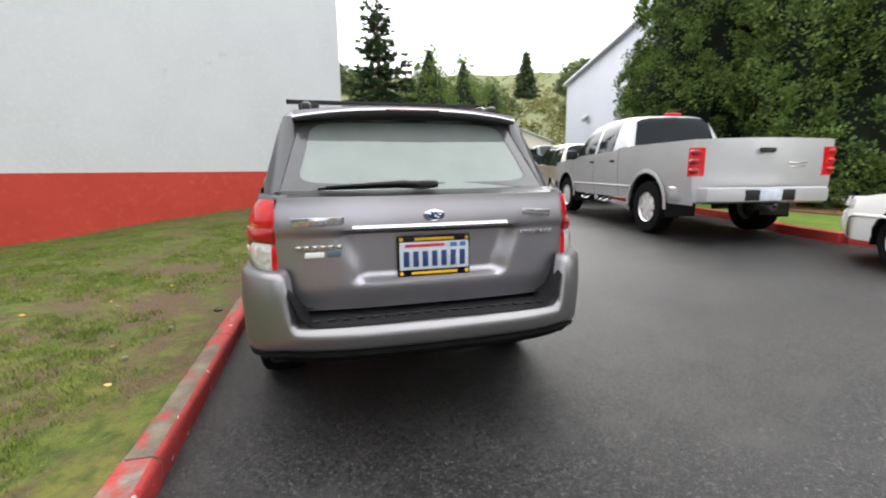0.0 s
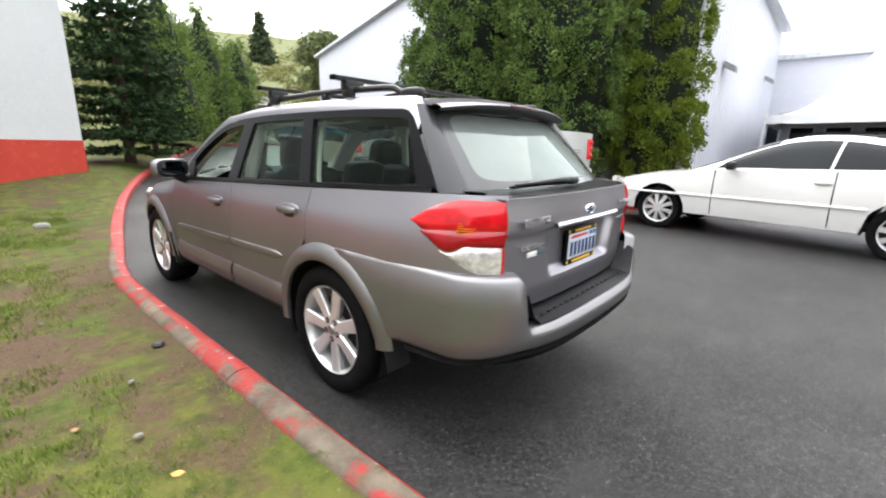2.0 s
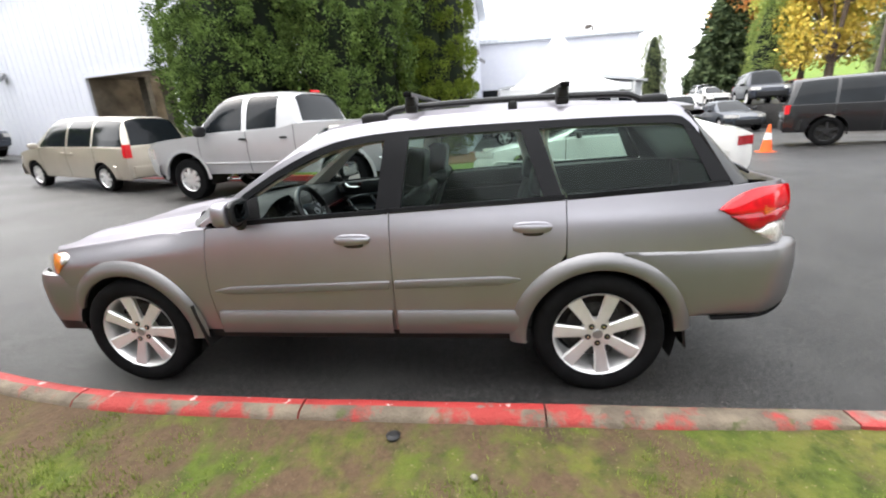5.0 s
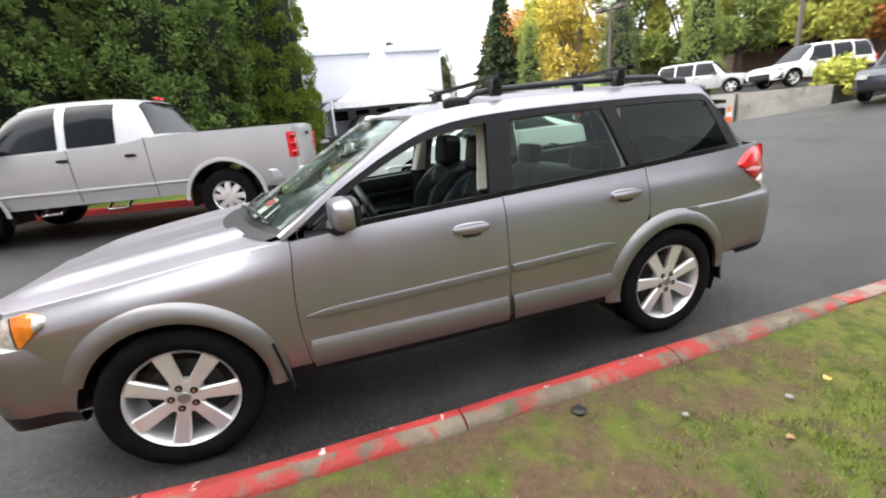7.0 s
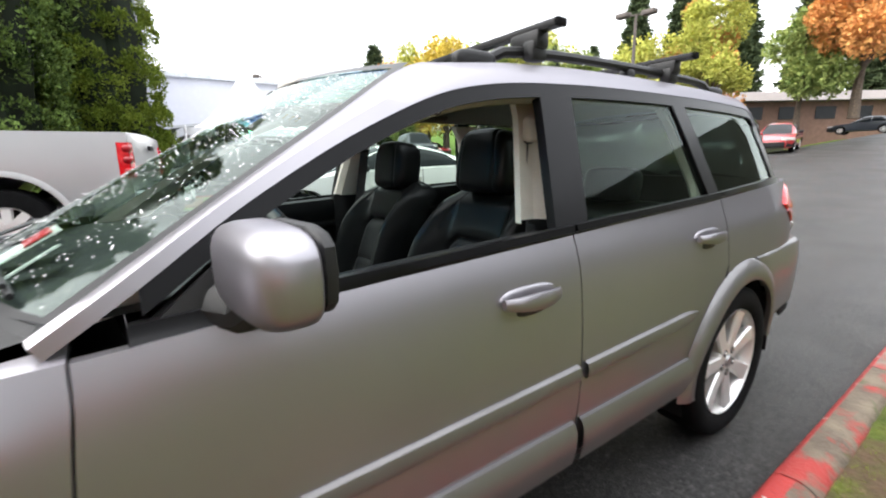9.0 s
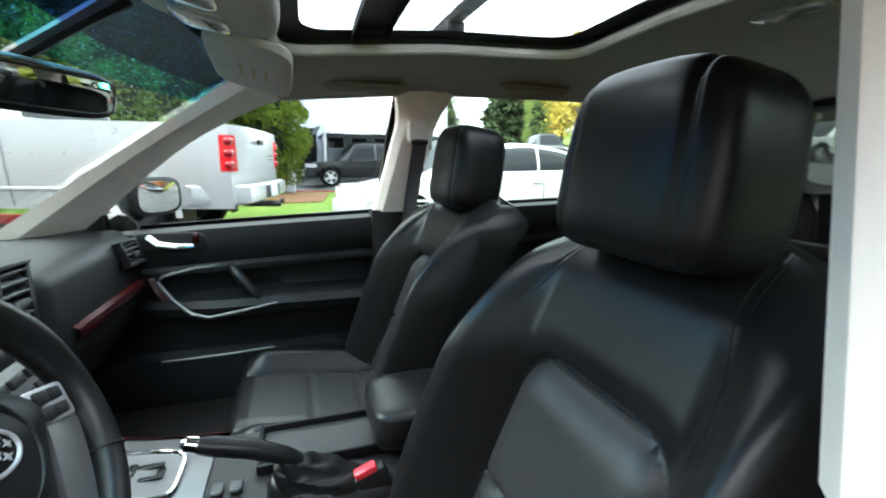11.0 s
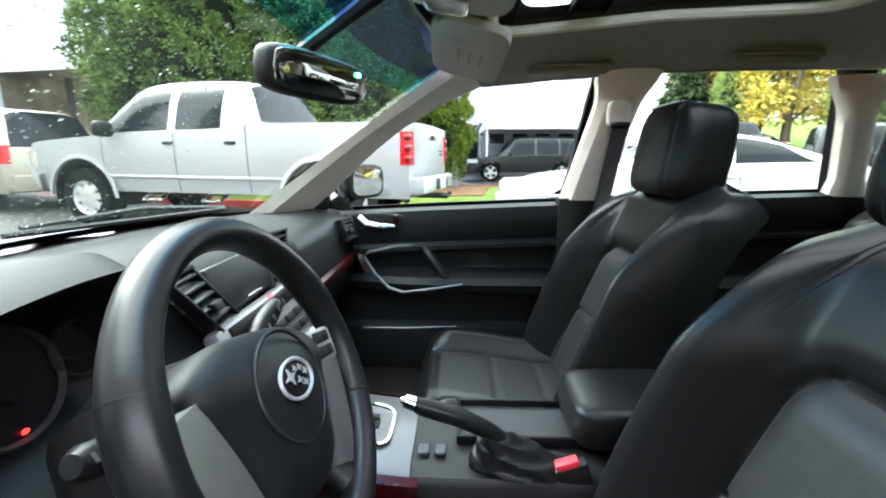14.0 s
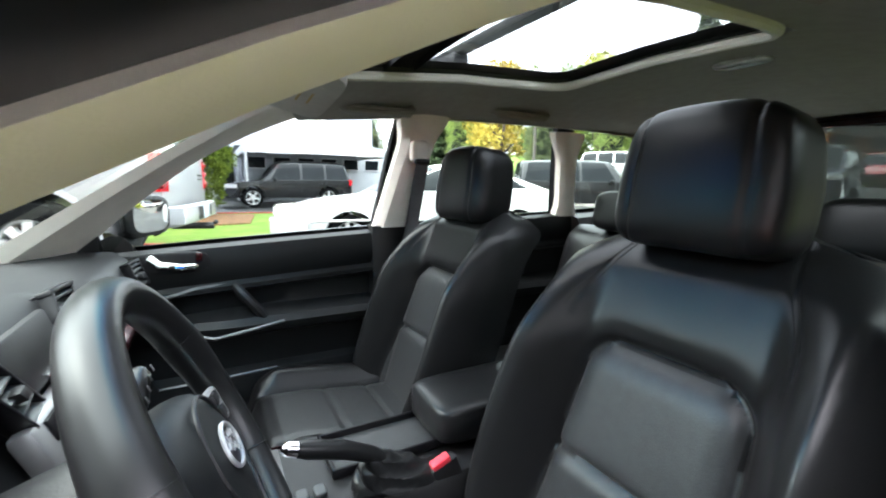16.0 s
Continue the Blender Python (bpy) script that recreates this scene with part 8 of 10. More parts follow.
def vehicle(name, label, group, at, p):
    """A car from its own sizes. Local: y ahead, origin on the ground under the rear axle's middle."""
    v = thing(name, label, p.get("cat", "car"), group, at)
    hw, wb, r = p["hw"], p["wb"], p["r"]
    y0, y1 = -p["ro"], wb + p["fo"]
    top, sill = p["top"], p["sill"]
    ar = r * p.get("arch", 1.18)
    nose, tail_ = p.get("nose", 0.30), p.get("tail", 0.12)

    def half(y):
        a = ss(y1, y1 - 0.55, y)
        b = ss(y0, y0 + 0.40, y)
        return hw * (1 - nose * (1 - a) ** 2) * (1 - tail_ * (1 - b) ** 2)

    def side(y, z):
        t = curve(top, y)
        u = (z - sill) / max(0.01, t - sill)
        return half(y) - 0.045 * (1 - u) ** 3 * 1.2 - 0.05 * max(0, u - 0.35) ** 2 * p.get("tumble", 1.0)

    def bottom(y):
        b = sill
        for ax in (0.0, wb):
            d = ar * ar - (y - ax) ** 2
            if d > 0:
                b = max(b, r + math.sqrt(d) * 1.0)
        return min(b, curve(top, y) - 0.06)

    ys = sorted({*lin(y0, y1, 60), *lin(-ar, ar, 17), *lin(wb - ar, wb + ar, 17)})
    bm = B()
    for s in (-1, 1):
        rows = []
        for y in ys:
            b, t = bottom(y), curve(top, y)
            rows.append([(s * side(y, z), y, z) for z in lin(b, t, 9)])
        grid(bm, rows)
    rows = []
    for y in ys:
        t = curve(top, y)
        w = side(y, t)
        rows.append([(w * u, y, t + p.get("crown", 0.05) * (1 - u * u)) for u in lin(-1, 1, 13)])
    grid(bm, rows)
    for ye, d in ((y0, -1), (y1, 1)):
        t = curve(top, ye)
        rows = []
        for z in lin(sill + 0.05, t, 7):
            w = side(ye, z)
            bulge = 0.05 * math.sin(math.pi * (z - sill) / (t - sill + 0.01))
            rows.append([(w * u, ye + d * bulge * (1 - u * u), z + (p.get("crown", 0.05) * (1 - u * u) if z == t else 0)) for u in lin(-1, 1, 13)])
        grid(bm, rows)
    bmesh.ops.remove_doubles(bm, verts=bm.verts, dist=0.0008)
    body = part("body", bm, p["paint"], v, p.get("bodylabel", ""), angle=40)
    # underside and wheel housings
    bm = B()
    box(bm, (0, (y0 + y1) / 2, sill + 0.06), (hw * 1.55, (y1 - y0) * 0.86, 0.12), 0.02)
    for ax in (0.0, wb):
        for s in (-1, 1):
            rows = [[(s * x, ax + ar * math.cos(a), r + ar * math.sin(a)) for x in (hw * 0.96, hw * 0.5)] for a in lin(-0.2, math.pi + 0.2, 14)]
            grid(bm, rows)
    part("underbody", bm, M_BLACK, v)
    # cabin: one rounded shell under the line of the roof
    c = p["cabin"]
    zr = c["roof"]
    e = c.get("e", 0.40)

    def belt(y):
        return curve(top, max(y0, min(y1, y))) - 0.012

    ym = (c["rwt"] + c["wst"]) / 2
    line = c.get("line") or [(c["rwb"], belt(c["rwb"]) + 0.01), (c["rwb"] + 0.82 * (c["rwt"] - c["rwb"]), zr - 0.06), (c["rwt"] + 0.10, zr + 0.03), (ym, zr + 0.07), (c["wst"] - 0.08, zr + 0.035),
                             (c["wst"] + 0.22 * (c["wsb"] - c["wst"]), zr - 0.09), (c["wsb"], belt(c["wsb"]) + 0.01)]
    ra, rb = line[0][0], line[-1][0]

    def roofline(y):
        return max(curve(line, y), belt(y) + 0.004)

    def wide(y, z):
        q = (z - belt(y)) / (zr - belt(y))
        end = abs((y - (ra + rb) / 2) / ((rb - ra) / 2))
        return (c["wb"] + (c["wt"] - c["wb"]) * min(1.1, q)) * (1 - 0.07 * min(1, end) ** 4)

    def shell(y, f):
        """A point of the shell's section at y, f of the way from the belt (0) over the roof's middle (1)."""
        ph = f * math.pi / 2
        z = belt(y) + (roofline(y) - belt(y)) * math.sin(ph) ** e
        return wide(y, z) * math.cos(ph) ** e if f < 0.9999 else 0.0, z

    def pane_x(y, z):
        q = min(0.999, max(0.0, (z - belt(y)) / (roofline(y) - belt(y))))
        return wide(y, z) * (1 - (q ** (1 / e)) ** 2) ** (e / 2)

    bm = B()
    rows = []
    fs = [0, 0.02, 0.06, 0.13, 0.22, 0.34, 0.46, 0.58, 0.70, 0.82, 0.92, 1.0]
    cy = sorted({*lin(ra, ra + (line[2][0] - ra) * 1.1, 18), *lin(ra, rb, 40), *lin(line[-2][0] - 0.2, rb, 16)})
    for y in cy:
        half_ = [shell(y, f) for f in fs]
        rows.append([(-x, y, z) for x, z in half_] + [(x, y, z) for x, z in half_[-2::-1]])
    grid(bm, rows)
    part("cabin", bm, p["paint"], v, p.get("roof_label", ""), angle=50)
    rail = c.get("rail", 0.085)
    for s in (-1, 1):
        for (ya0, ya1, yb0, yb1) in c["wins"]:
            bm = B()
            rows = []
            for q in lin(0, 1, 8):
                row = []
                for y in lin(ya0 + (ya1 - ya0) * q, yb0 + (yb1 - yb0) * q, 22):
                    z0_ = belt(y) + 0.035
                    z = z0_ + max(0.004, roofline(y) - rail - z0_) * q
                    row.append((s * (pane_x(y, z) + 0.006), y, z))
                rows.append(row)
            grid(bm, rows)
            rim_in(bm, (-s * 0.012, 0, 0))
            part("side_window", bm, p.get("glass", M_DARKGLASS), v, "dark side window")
    for nm, b_, t_, d in (("windscreen", rb, c["wst"], 1), ("rear_window", ra, c["rwt"], -1)):
        bm = B()
        rows = []
        for u in lin(0.07, 0.97, 12):
            y = b_ + (t_ - b_) * u
            row = []
            for q in lin(-0.86, 0.86, 17):
                cq = abs(q) ** (1 / e)
                z = belt(y) + (roofline(y) - belt(y)) * (1 - cq * cq) ** (e / 2)
                row.append((q * wide(y, z), y + d * 0.008, z + 0.007))
            rows.append(row)
        grid(bm, rows)
        rim_in(bm, (0, -d * 0.012, -0.008))
        part(nm, bm, p.get("glass", M_DARKGLASS), v, "dark tinted " + ("windscreen" if d > 0 else "rear window"))
    # wheels
    for ax in (0.0, wb):
        for s in (-1, 1):
            car_wheel(v, s * (hw - 0.045), ax, r, p.get("tw", 0.2), p.get("spokes", 7), p.get("rim", (0.66, 0.0, 0.12, 0.16, M_ALLOY)))
    # bumpers
    for ye, d, nm in ((y1, 1, "front_bumper"), (y0, -1, "rear_bumper")):
        zb0, zb1, mt = p["bump"][0 if d > 0 else 1]
        bm = B()
        rows = []
        for u in lin(-1, 1, 25):
            a = abs(u)
            x = half(ye) * 1.02 * u if a < 0.85 else math.copysign(half(ye) * 1.02 * 0.85 + (hw * 1.01 - half(ye) * 0.87) * (a - 0.85) / 0.15, u)
            bd = p.get("bd", 0.0) if d < 0 else 0.0
            y = ye + d * (0.075 + bd - 0.06 * a ** 3) if a < 0.85 else ye + d * (0.03 + bd) - d * (a - 0.85) / 0.15 * (0.42 + bd)
            rows.append([(x, y - d * o, z) for o, z in ((0.07, zb0), (0.0, zb0 + 0.03), (-0.008, (zb0 + zb1) / 2), (0.0, zb1 - 0.02), (0.06, zb1))])
        grid(bm, rows)
        part(nm, bm, mt, v)
    # lamps
    for s in (-1, 1):
        for nm, rows_, mt in (("headlamp", p["head"], M_CLEARLENS), ("tail_lamp", p["taill"], p.get("tailmat", M_REDLENS))):
            ya, yb, za, zb_ = rows_
            bm = B()
            d = 1 if nm == "headlamp" else -1
            ye = y1 if d > 0 else y0
            rows = []
            for z in lin(za, zb_, 5):
                row = [(s * (side(y, z) + 0.010), y, z) for y in lin(ya, ye - d * 0.015, 5)]
                w = side(ye, z)
                row += [(s * (w + 0.009), ye + d * 0.010, z)]
                row += [(s * w * q, ye + d * (0.012 + 0.05 * (1 - q * q) * math.sin(math.pi * (z - sill) / (curve(top, ye) - sill + 0.01))), z) for q in (0.97, 0.85, 1 - yb)]
                rows.append(row)
            grid(bm, rows)
            rim_in(bm, (-s * 0.01, -d * 0.02, 0))
            part(nm, bm, mt, v, "red tail lamp" if d < 0 else "clear headlamp")
        bm = B()
        my, mz = p["mirror"]
        puff(bm, (s * (hw + 0.09), my, mz), p.get("mirsize", (0.20, 0.11, 0.14)), 0.55)
        tube(bm, [(s * (hw - 0.06), my, mz - 0.03), (s * (hw + 0.05), my, mz - 0.03)], 0.025, 6)
        part("door_mirror", bm, p.get("mirmat", M_BLACK), v)
        for hy, hz in p["handles"]:
            bm = B()
            puff(bm, (s * (side(hy, hz) + 0.012), hy, hz), (0.03, 0.15, 0.04), 0.5)
            part("door_handle", bm, p.get("hmat", M_BLACK), v)
        for gy in p["gaps"]:
            bm = B()
            rows = [[(s * (side(y, z) + 0.003), y, z) for y in (gy - 0.006, gy + 0.006)] for z in lin(bottom(gy) + 0.02, curve(top, gy), 8)]
            grid(bm, rows)
            part("door_gap", bm, M_GAP, v)
        if "mould" in p:
            ma, mb, mz, mh, mt = p["mould"]
            bm = B()
            rows = [[(s * (side(y, mz) + o), y, mz + h) for o, h in ((0.0, -mh), (0.014, -mh * 0.6), (0.016, 0.0), (0.014, mh * 0.6), (0.0, mh))] for y in lin(ma, mb, 20) if bottom(y) < mz - 0.02]
            grid(bm, rows)
            part("side_moulding", bm, mt, v)
    bm = B()
    pz = p.get("platez", 0.75)
    box(bm, (0, y0 - 0.075 + p.get("platey", 0.0), pz), (0.30, 0.012, 0.15), 0.004)
    part("number_plate", bm, M_PLATE, v, "number plate")
    return v


def placed(rear, front, lift=0.0):
    """The pose of a vehicle from the ground points of its left rear and left front wheels' outsides, and half its width."""
    (xr, yr, hw), (xf, yf) = rear, front
    a = math.atan2(-(xf - xr), yf - yr)
    d = Vector((xf - xr, yf - yr)).normalized()
    c = Vector((xr, yr)) + Vector((d.y, -d.x)) * hw
    zr = ground_z(xr, yr)
    zf = ground_z(xf, yf)
    tilt = math.degrees(math.atan2(zf - zr, (Vector((xf, yf)) - Vector((xr, yr))).length))
    return pose(c.x, c.y, zr + lift, tilt, 0, math.degrees(a))


RIM_TRUCK = (0.56, -0.006, 0.20, 0.22, M_ALLOY)
truck = vehicle("pickup_truck", "silver four-door pickup truck parked by the hedge", "", placed((4.397, 3.107, 0.97), (5.038, 6.588), 0.02), dict(
    cat="truck", hw=1.0, wb=3.54, r=0.40, ro=1.08, fo=1.08, sill=0.50, arch=1.32, bd=0.10, nose=0.16, tail=0.02, tumble=0.7, tw=0.26, crown=0.02,
    top=[(-1.08, 1.36), (0.9, 1.355), (1.05, 1.33), (1.3, 1.29), (2.95, 1.24), (3.4, 1.21), (4.3, 1.13), (4.62, 1.03)], paint=M_SILVERP, spokes=8, rim=RIM_TRUCK,
    cabin=dict(roof=1.885, wsb=3.38, wst=2.65, rwb=0.90, rwt=1.08, wb=0.93, wt=0.76, wins=[(2.14, 2.14, 3.15, 3.02), (1.37, 1.37, 2.02, 2.02)]),
    bump=[(0.45, 0.72, M_SILVERP), (0.53, 0.745, M_SILVERP)], head=(4.3, 0.25, 0.82, 1.02), taill=(-1.0, 0.15, 0.89, 1.255), mirror=(2.95, 1.30), mirsize=(0.24, 0.13, 0.20), handles=[(2.08, 1.13), (1.18, 1.13)],
    gaps=[0.96, 2.00, 3.12], mould=(0.5, 3.2, 0.70, 0.020, M_SILVERP), platez=0.645, platey=-0.115))
bm = B()
puff(bm, (0, 1.055, 1.93), (0.30, 0.06, 0.05), 0.5)
part("cab_lamp", bm, M_REDLENS, truck, "red brake lamp on the cab roof")
bm = B()
box(bm, (0, -1.135, 1.22), (0.22, 0.03, 0.06), 0.012)
part("tailgate_handle", bm, M_BLACK, truck, "black tailgate handle")
bm = B()
box(bm, (0, -1.235, 0.64), (0.70, 0.06, 0.15), 0.02)
part("step_recess", bm, M_BLACK, truck)
bm = B()
tube(bm, [(0, -0.9, 0.47), (0, -1.34, 0.47)], 0.04, 8)
puff(bm, (0, -1.36, 0.51), (0.06, 0.06, 0.06), 1)
part("tow_hitch", bm, M_DARKMETAL, truck, "tow hitch")
for s in (-1, 1):
    for y in (1.55, 2.45):
        bm = B()
        tube(bm, [(s * 0.80, y - 0.14, 0.50), (s * 0.98, y - 0.13, 0.40), (s * 0.98, y + 0.13, 0.40), (s * 0.80, y + 0.14, 0.50)], 0.022, 6)
        box(bm, (s * 0.96, y, 0.405), (0.12, 0.24, 0.03), 0.01)
        part("step_bar", bm, M_CHROME, truck, "bright step under the door")
for ax in (0.0, 3.54):
    for s in (-1, 1):
        bm = B()
        rows = []
        for a in lin(0.02, math.pi - 0.02, 22):
            rows.append([(s * (1.0 + o), ax + rr * math.cos(a), 0.40 + rr * math.sin(a)) for rr, o in ((0.528, -0.03), (0.528, 0.002), (0.55, 0.004), (0.585, -0.006))])
        grid(bm, rows)
        part("wheel_flare", bm, M_SILVERP, truck)
bm = B()
for k, w_ in enumerate((0.5, 0.42)):
    box(bm, (0.45 if k == 0 else 0.45, -1.128, 1.06 - 0.05 * k), (w_ * 0.5, 0.006, 0.016), 0.002)
part("tailgate_badge", bm, M_CHROME, truck)
# darker bulb fields in the tail lamps, and the flaps behind the rear wheels
for lamp_ in [o for o in truck.children if o.name.startswith("tail_lamp")]:
    s = -1 if lamp_.data.vertices[0].co.x < 0 else 1
    for k in range(3):
        bm = B()
        puff(bm, (s * 0.945, -1.068, 0.955 + 0.12 * k), (0.13, 0.09, 0.085), 0.8)
        part("bulb_field", bm, M_DEEPRED, lamp_)
    bm = B()
    box(bm, (s * 0.86, -0.50, 0.44), (0.26, 0.02, 0.36), 0.008)
    part("mud_flap", bm, M_RUBBER, truck)

RIM_CAP = (0.68, -0.004, 0.11, 0.17, M_ALLOY)
coupe = vehicle("white_coupe", "white two-door coupe parked behind the pickup", "", placed((4.42, -2.44, 0.83), (4.76, 0.06)), dict(
    hw=0.855, wb=2.50, r=0.295, ro=0.98, fo=0.93, sill=0.26, nose=0.42, tail=0.28, tw=0.185, crown=0.05, tumble=1.3,
    top=[(-0.98, 0.82), (-0.75, 0.90), (-0.2, 0.93), (1.0, 0.895), (1.75, 0.87), (2.3, 0.80), (2.9, 0.72), (3.25, 0.62), (3.43, 0.52)], paint=M_WHITEP, spokes=9, rim=RIM_CAP,
    cabin=dict(roof=1.285, wsb=2.12, wst=1.22, rwb=-0.62, rwt=0.10, wb=0.80, wt=0.60, e=0.46, rail=0.07, wins=[(0.70, 0.66, 1.86, 1.74), (-0.22, 0.10, 0.67, 0.63)],
               line=[(-0.66, 0.915), (-0.3, 1.06), (0.08, 1.20), (0.45, 1.29), (0.80, 1.318), (1.10, 1.296), (1.40, 1.205), (1.78, 1.02), (2.15, 0.855)]),
    bump=[(0.26, 0.52, M_WHITEP), (0.30, 0.60, M_WHITEP)], head=(3.05, 0.30, 0.58, 0.68), taill=(-0.72, 0.45, 0.66, 0.80), mirror=(1.62, 0.93), mirsize=(0.17, 0.10, 0.11), handles=[(0.72, 0.78)], hmat=M_WHITEP,
    gaps=[0.62, 1.82], mould=(0.0, 3.0, 0.52, 0.016, M_WHITEP), platez=0.55, tailmat=M_DEEPRED))

van = vehicle("minivan", "champagne minivan parked ahead of the pickup", "", placed((6.35, 9.75, 0.86), (7.15, 12.45), 0.0), dict(
    cat="van", hw=0.915, wb=2.84, r=0.32, ro=0.92, fo=0.95, sill=0.30, nose=0.30, tail=0.06, crown=0.03,
    top=[(-0.92, 1.02), (0.5, 1.02), (2.4, 0.99), (3.0, 0.94), (3.4, 0.84), (3.79, 0.66)], paint=M_TANP, spokes=7,
    cabin=dict(roof=1.66, wsb=2.95, wst=2.05, rwb=-0.90, rwt=-0.62, wb=0.86, wt=0.66, wins=[(1.35, 1.35, 2.65, 2.05), (0.35, 0.35, 1.28, 1.28), (-0.78, -0.60, 0.28, 0.28)]),
    bump=[(0.30, 0.60, M_TANP), (0.32, 0.62, M_TANP)], head=(3.3, 0.3, 0.66, 0.80), taill=(-0.84, 0.10, 0.80, 1.10), mirror=(2.45, 1.05), mirmat=M_TANP, handles=[(1.45, 0.88), (1.1, 0.88)], hmat=M_TANP,
    gaps=[1.32, 2.45, 0.2], platez=0.82))

SUV = dict(hw=0.93, wb=2.85, r=0.375, ro=0.95, fo=0.92, sill=0.36, nose=0.22, tail=0.05, crown=0.03, tumble=0.8,
           top=[(-0.95, 1.05), (0.5, 1.05), (2.2, 1.02), (2.7, 1.0), (3.4, 0.93), (3.77, 0.80)], spokes=5,
           cabin=dict(roof=1.74, wsb=2.55, wst=1.85, rwb=-0.92, rwt=-0.72, wb=0.87, wt=0.70, wins=[(1.10, 1.10, 2.25, 1.88), (0.15, 0.15, 1.02, 1.02), (-0.80, -0.66, 0.08, 0.08)]),
           bump=[(0.38, 0.66, M_BLACK), (0.40, 0.70, M_BLACK)], head=(3.4, 0.3, 0.74, 0.88), taill=(-0.86, 0.10, 0.86, 1.10), mirror=(2.05, 1.08), handles=[(1.2, 0.92), (0.3, 0.92)], gaps=[1.06, 2.2, 0.1], platez=0.85)
TRK = dict(cat="truck", hw=0.99, wb=3.54, r=0.39, ro=1.2, fo=0.98, sill=0.48, nose=0.14, tail=0.02, crown=0.02, tumble=0.7,
           top=[(-1.2, 1.26), (1.0, 1.26), (2.85, 1.18), (4.2, 1.10), (4.52, 0.98)], spokes=6,
           cabin=dict(roof=1.80, wsb=3.25, wst=2.55, rwb=0.85, rwt=1.0, wb=0.92, wt=0.76, wins=[(2.0, 2.0, 2.95, 2.5), (1.15, 1.2, 1.92, 1.92)]),
           bump=[(0.45, 0.72, M_CHROME), (0.50, 0.72, M_CHROME)], head=(4.25, 0.3, 0.84, 1.0), taill=(-1.08, 0.1, 0.84, 1.2), mirror=(2.85, 1.28), handles=[(1.98, 1.08), (1.08, 1.08)], gaps=[0.9, 1.95, 3.0], platez=0.6)
SED = dict(hw=0.88, wb=2.68, r=0.32, ro=1.0, fo=0.92, sill=0.27, nose=0.34, tail=0.2, crown=0.04,
           top=[(-1.0, 0.90), (-0.4, 0.95), (1.0, 0.92), (2.0, 0.88), (2.9, 0.80), (3.6, 0.62)], spokes=7,
           cabin=dict(roof=1.36, wsb=2.2, wst=1.35, rwb=-0.45, rwt=0.15, wb=0.80, wt=0.60, wins=[(0.85, 0.85, 2.0, 1.38), (-0.1, 0.2, 0.78, 0.78)]),
           bump=[(0.28, 0.55, M_BLACK), (0.32, 0.62, M_BLACK)], head=(3.2, 0.3, 0.62, 0.74), taill=(-0.8, 0.3, 0.72, 0.88), mirror=(1.8, 0.97), handles=[(0.95, 0.8)], gaps=[0.82, 2.0], platez=0.7)


def far_car(name, label, base, paint, x, y, z, yaw, group="", **more):
    return vehicle(name, label, group, pose(x, y, z, 0, 0, yaw), {**base, "paint": paint, **more})


dk = far_car("pickup_truck", "dark slate pickup truck facing down the lane", TRK, M_DARKP, 14.1, 26.4, ground_z(12.6, 25), 172, bump=[(0.45, 0.72, M_DARKP), (0.50, 0.72, M_DARKP)])
bm = B()
for k in range(3):
    box(bm, (0, 4.60, 0.80 + 0.10 * k), (1.1, 0.03, 0.03), 0.01)
part("grille", bm, M_DARKMETAL, dk, "dull barred grille")
far_car("suv", "black sport utility vehicle beside the marquee", SUV, M_BLACKP, 17.9, -2.7, ground_z(17.9, -2.7), 0, rim=(0.66, 0.0, 0.12, 0.16, M_ALLOY))
jeep = far_car("suv", "black boxy sport utility vehicle with black wheels", {**SUV, "top": [(-0.95, 1.08), (2.3, 1.06), (3.3, 1.02), (3.7, 0.98)], "cabin": dict(SUV["cabin"], wst=2.1, rwt=-0.84)}, M_BLACKP, 11.02, -8.72, 0.20, 151.6, rim=(0.66, 0.0, 0.12, 0.16, M_BLACK))
far_car("suv", "silver sport utility vehicle on the raised car park", SUV, M_SILVERP, 18.4, -19.5, lot_z(18.0, -19.5), 122.5)
vehicle("suv", "dark blue sport utility vehicle facing down the drive", "cars on the drive", placed((5.75, -18.6, 0.88), (5.22, -15.76)), {**SUV, "paint": M_NAVYP})
vehicle("sedan", "red car parked up the drive", "cars on the drive", placed((6.9, -27.4, 0.84), (6.35, -24.8)), {**SED, "paint": M_REDP})
far_car("sedan", "dark grey sedan at the top of the drive", SED, M_DARKP, 7.4, -48.5, ground_z(6, -48.5), -90, "cars on the drive")
bk = far_car("van", "white van parked behind the yellow shrubs", SUV, M_WHITEP, 12.0, -22.5, lot_z(12, -22.5), -15)
for k, (nm, base, pt, x, y, yaw, lab) in enumerate((
        ("pickup_truck", TRK, M_WHITEP, 27.3, -10.2, 84, "white pickup truck in the far car park"), ("suv", SUV, M_NAVYP, 26.0, -14.5, 75, "dark sport utility vehicle in the far car park"),
        ("suv", SUV, M_REDP, 30.6, -10.0, 80, "red sport utility vehicle in the far car park"), ("sedan", SED, M_SILVERP, 27.5, -9.0, 20, "silver sedan near the annex"),
        ("sedan", SED, M_WHITEP, 38.0, -17.0, 85, "white sedan in the far car park"), ("suv", SUV, M_SILVERP, 44.0, -19.0, 80, "silver sport utility vehicle far off"),
        ("sedan", SED, M_REDP, 36.0, -22.5, 85, "red sedan in the far car park"), ("sedan", SED, M_DARKP, 22.2, -10.9, 86, "dark sedan in the far car park"))):
    zz = lot_z(x, y) if y < -11.5 else 0.17
    far_car(nm, lab, base, pt, x, y, zz, yaw, "cars in the far car park")

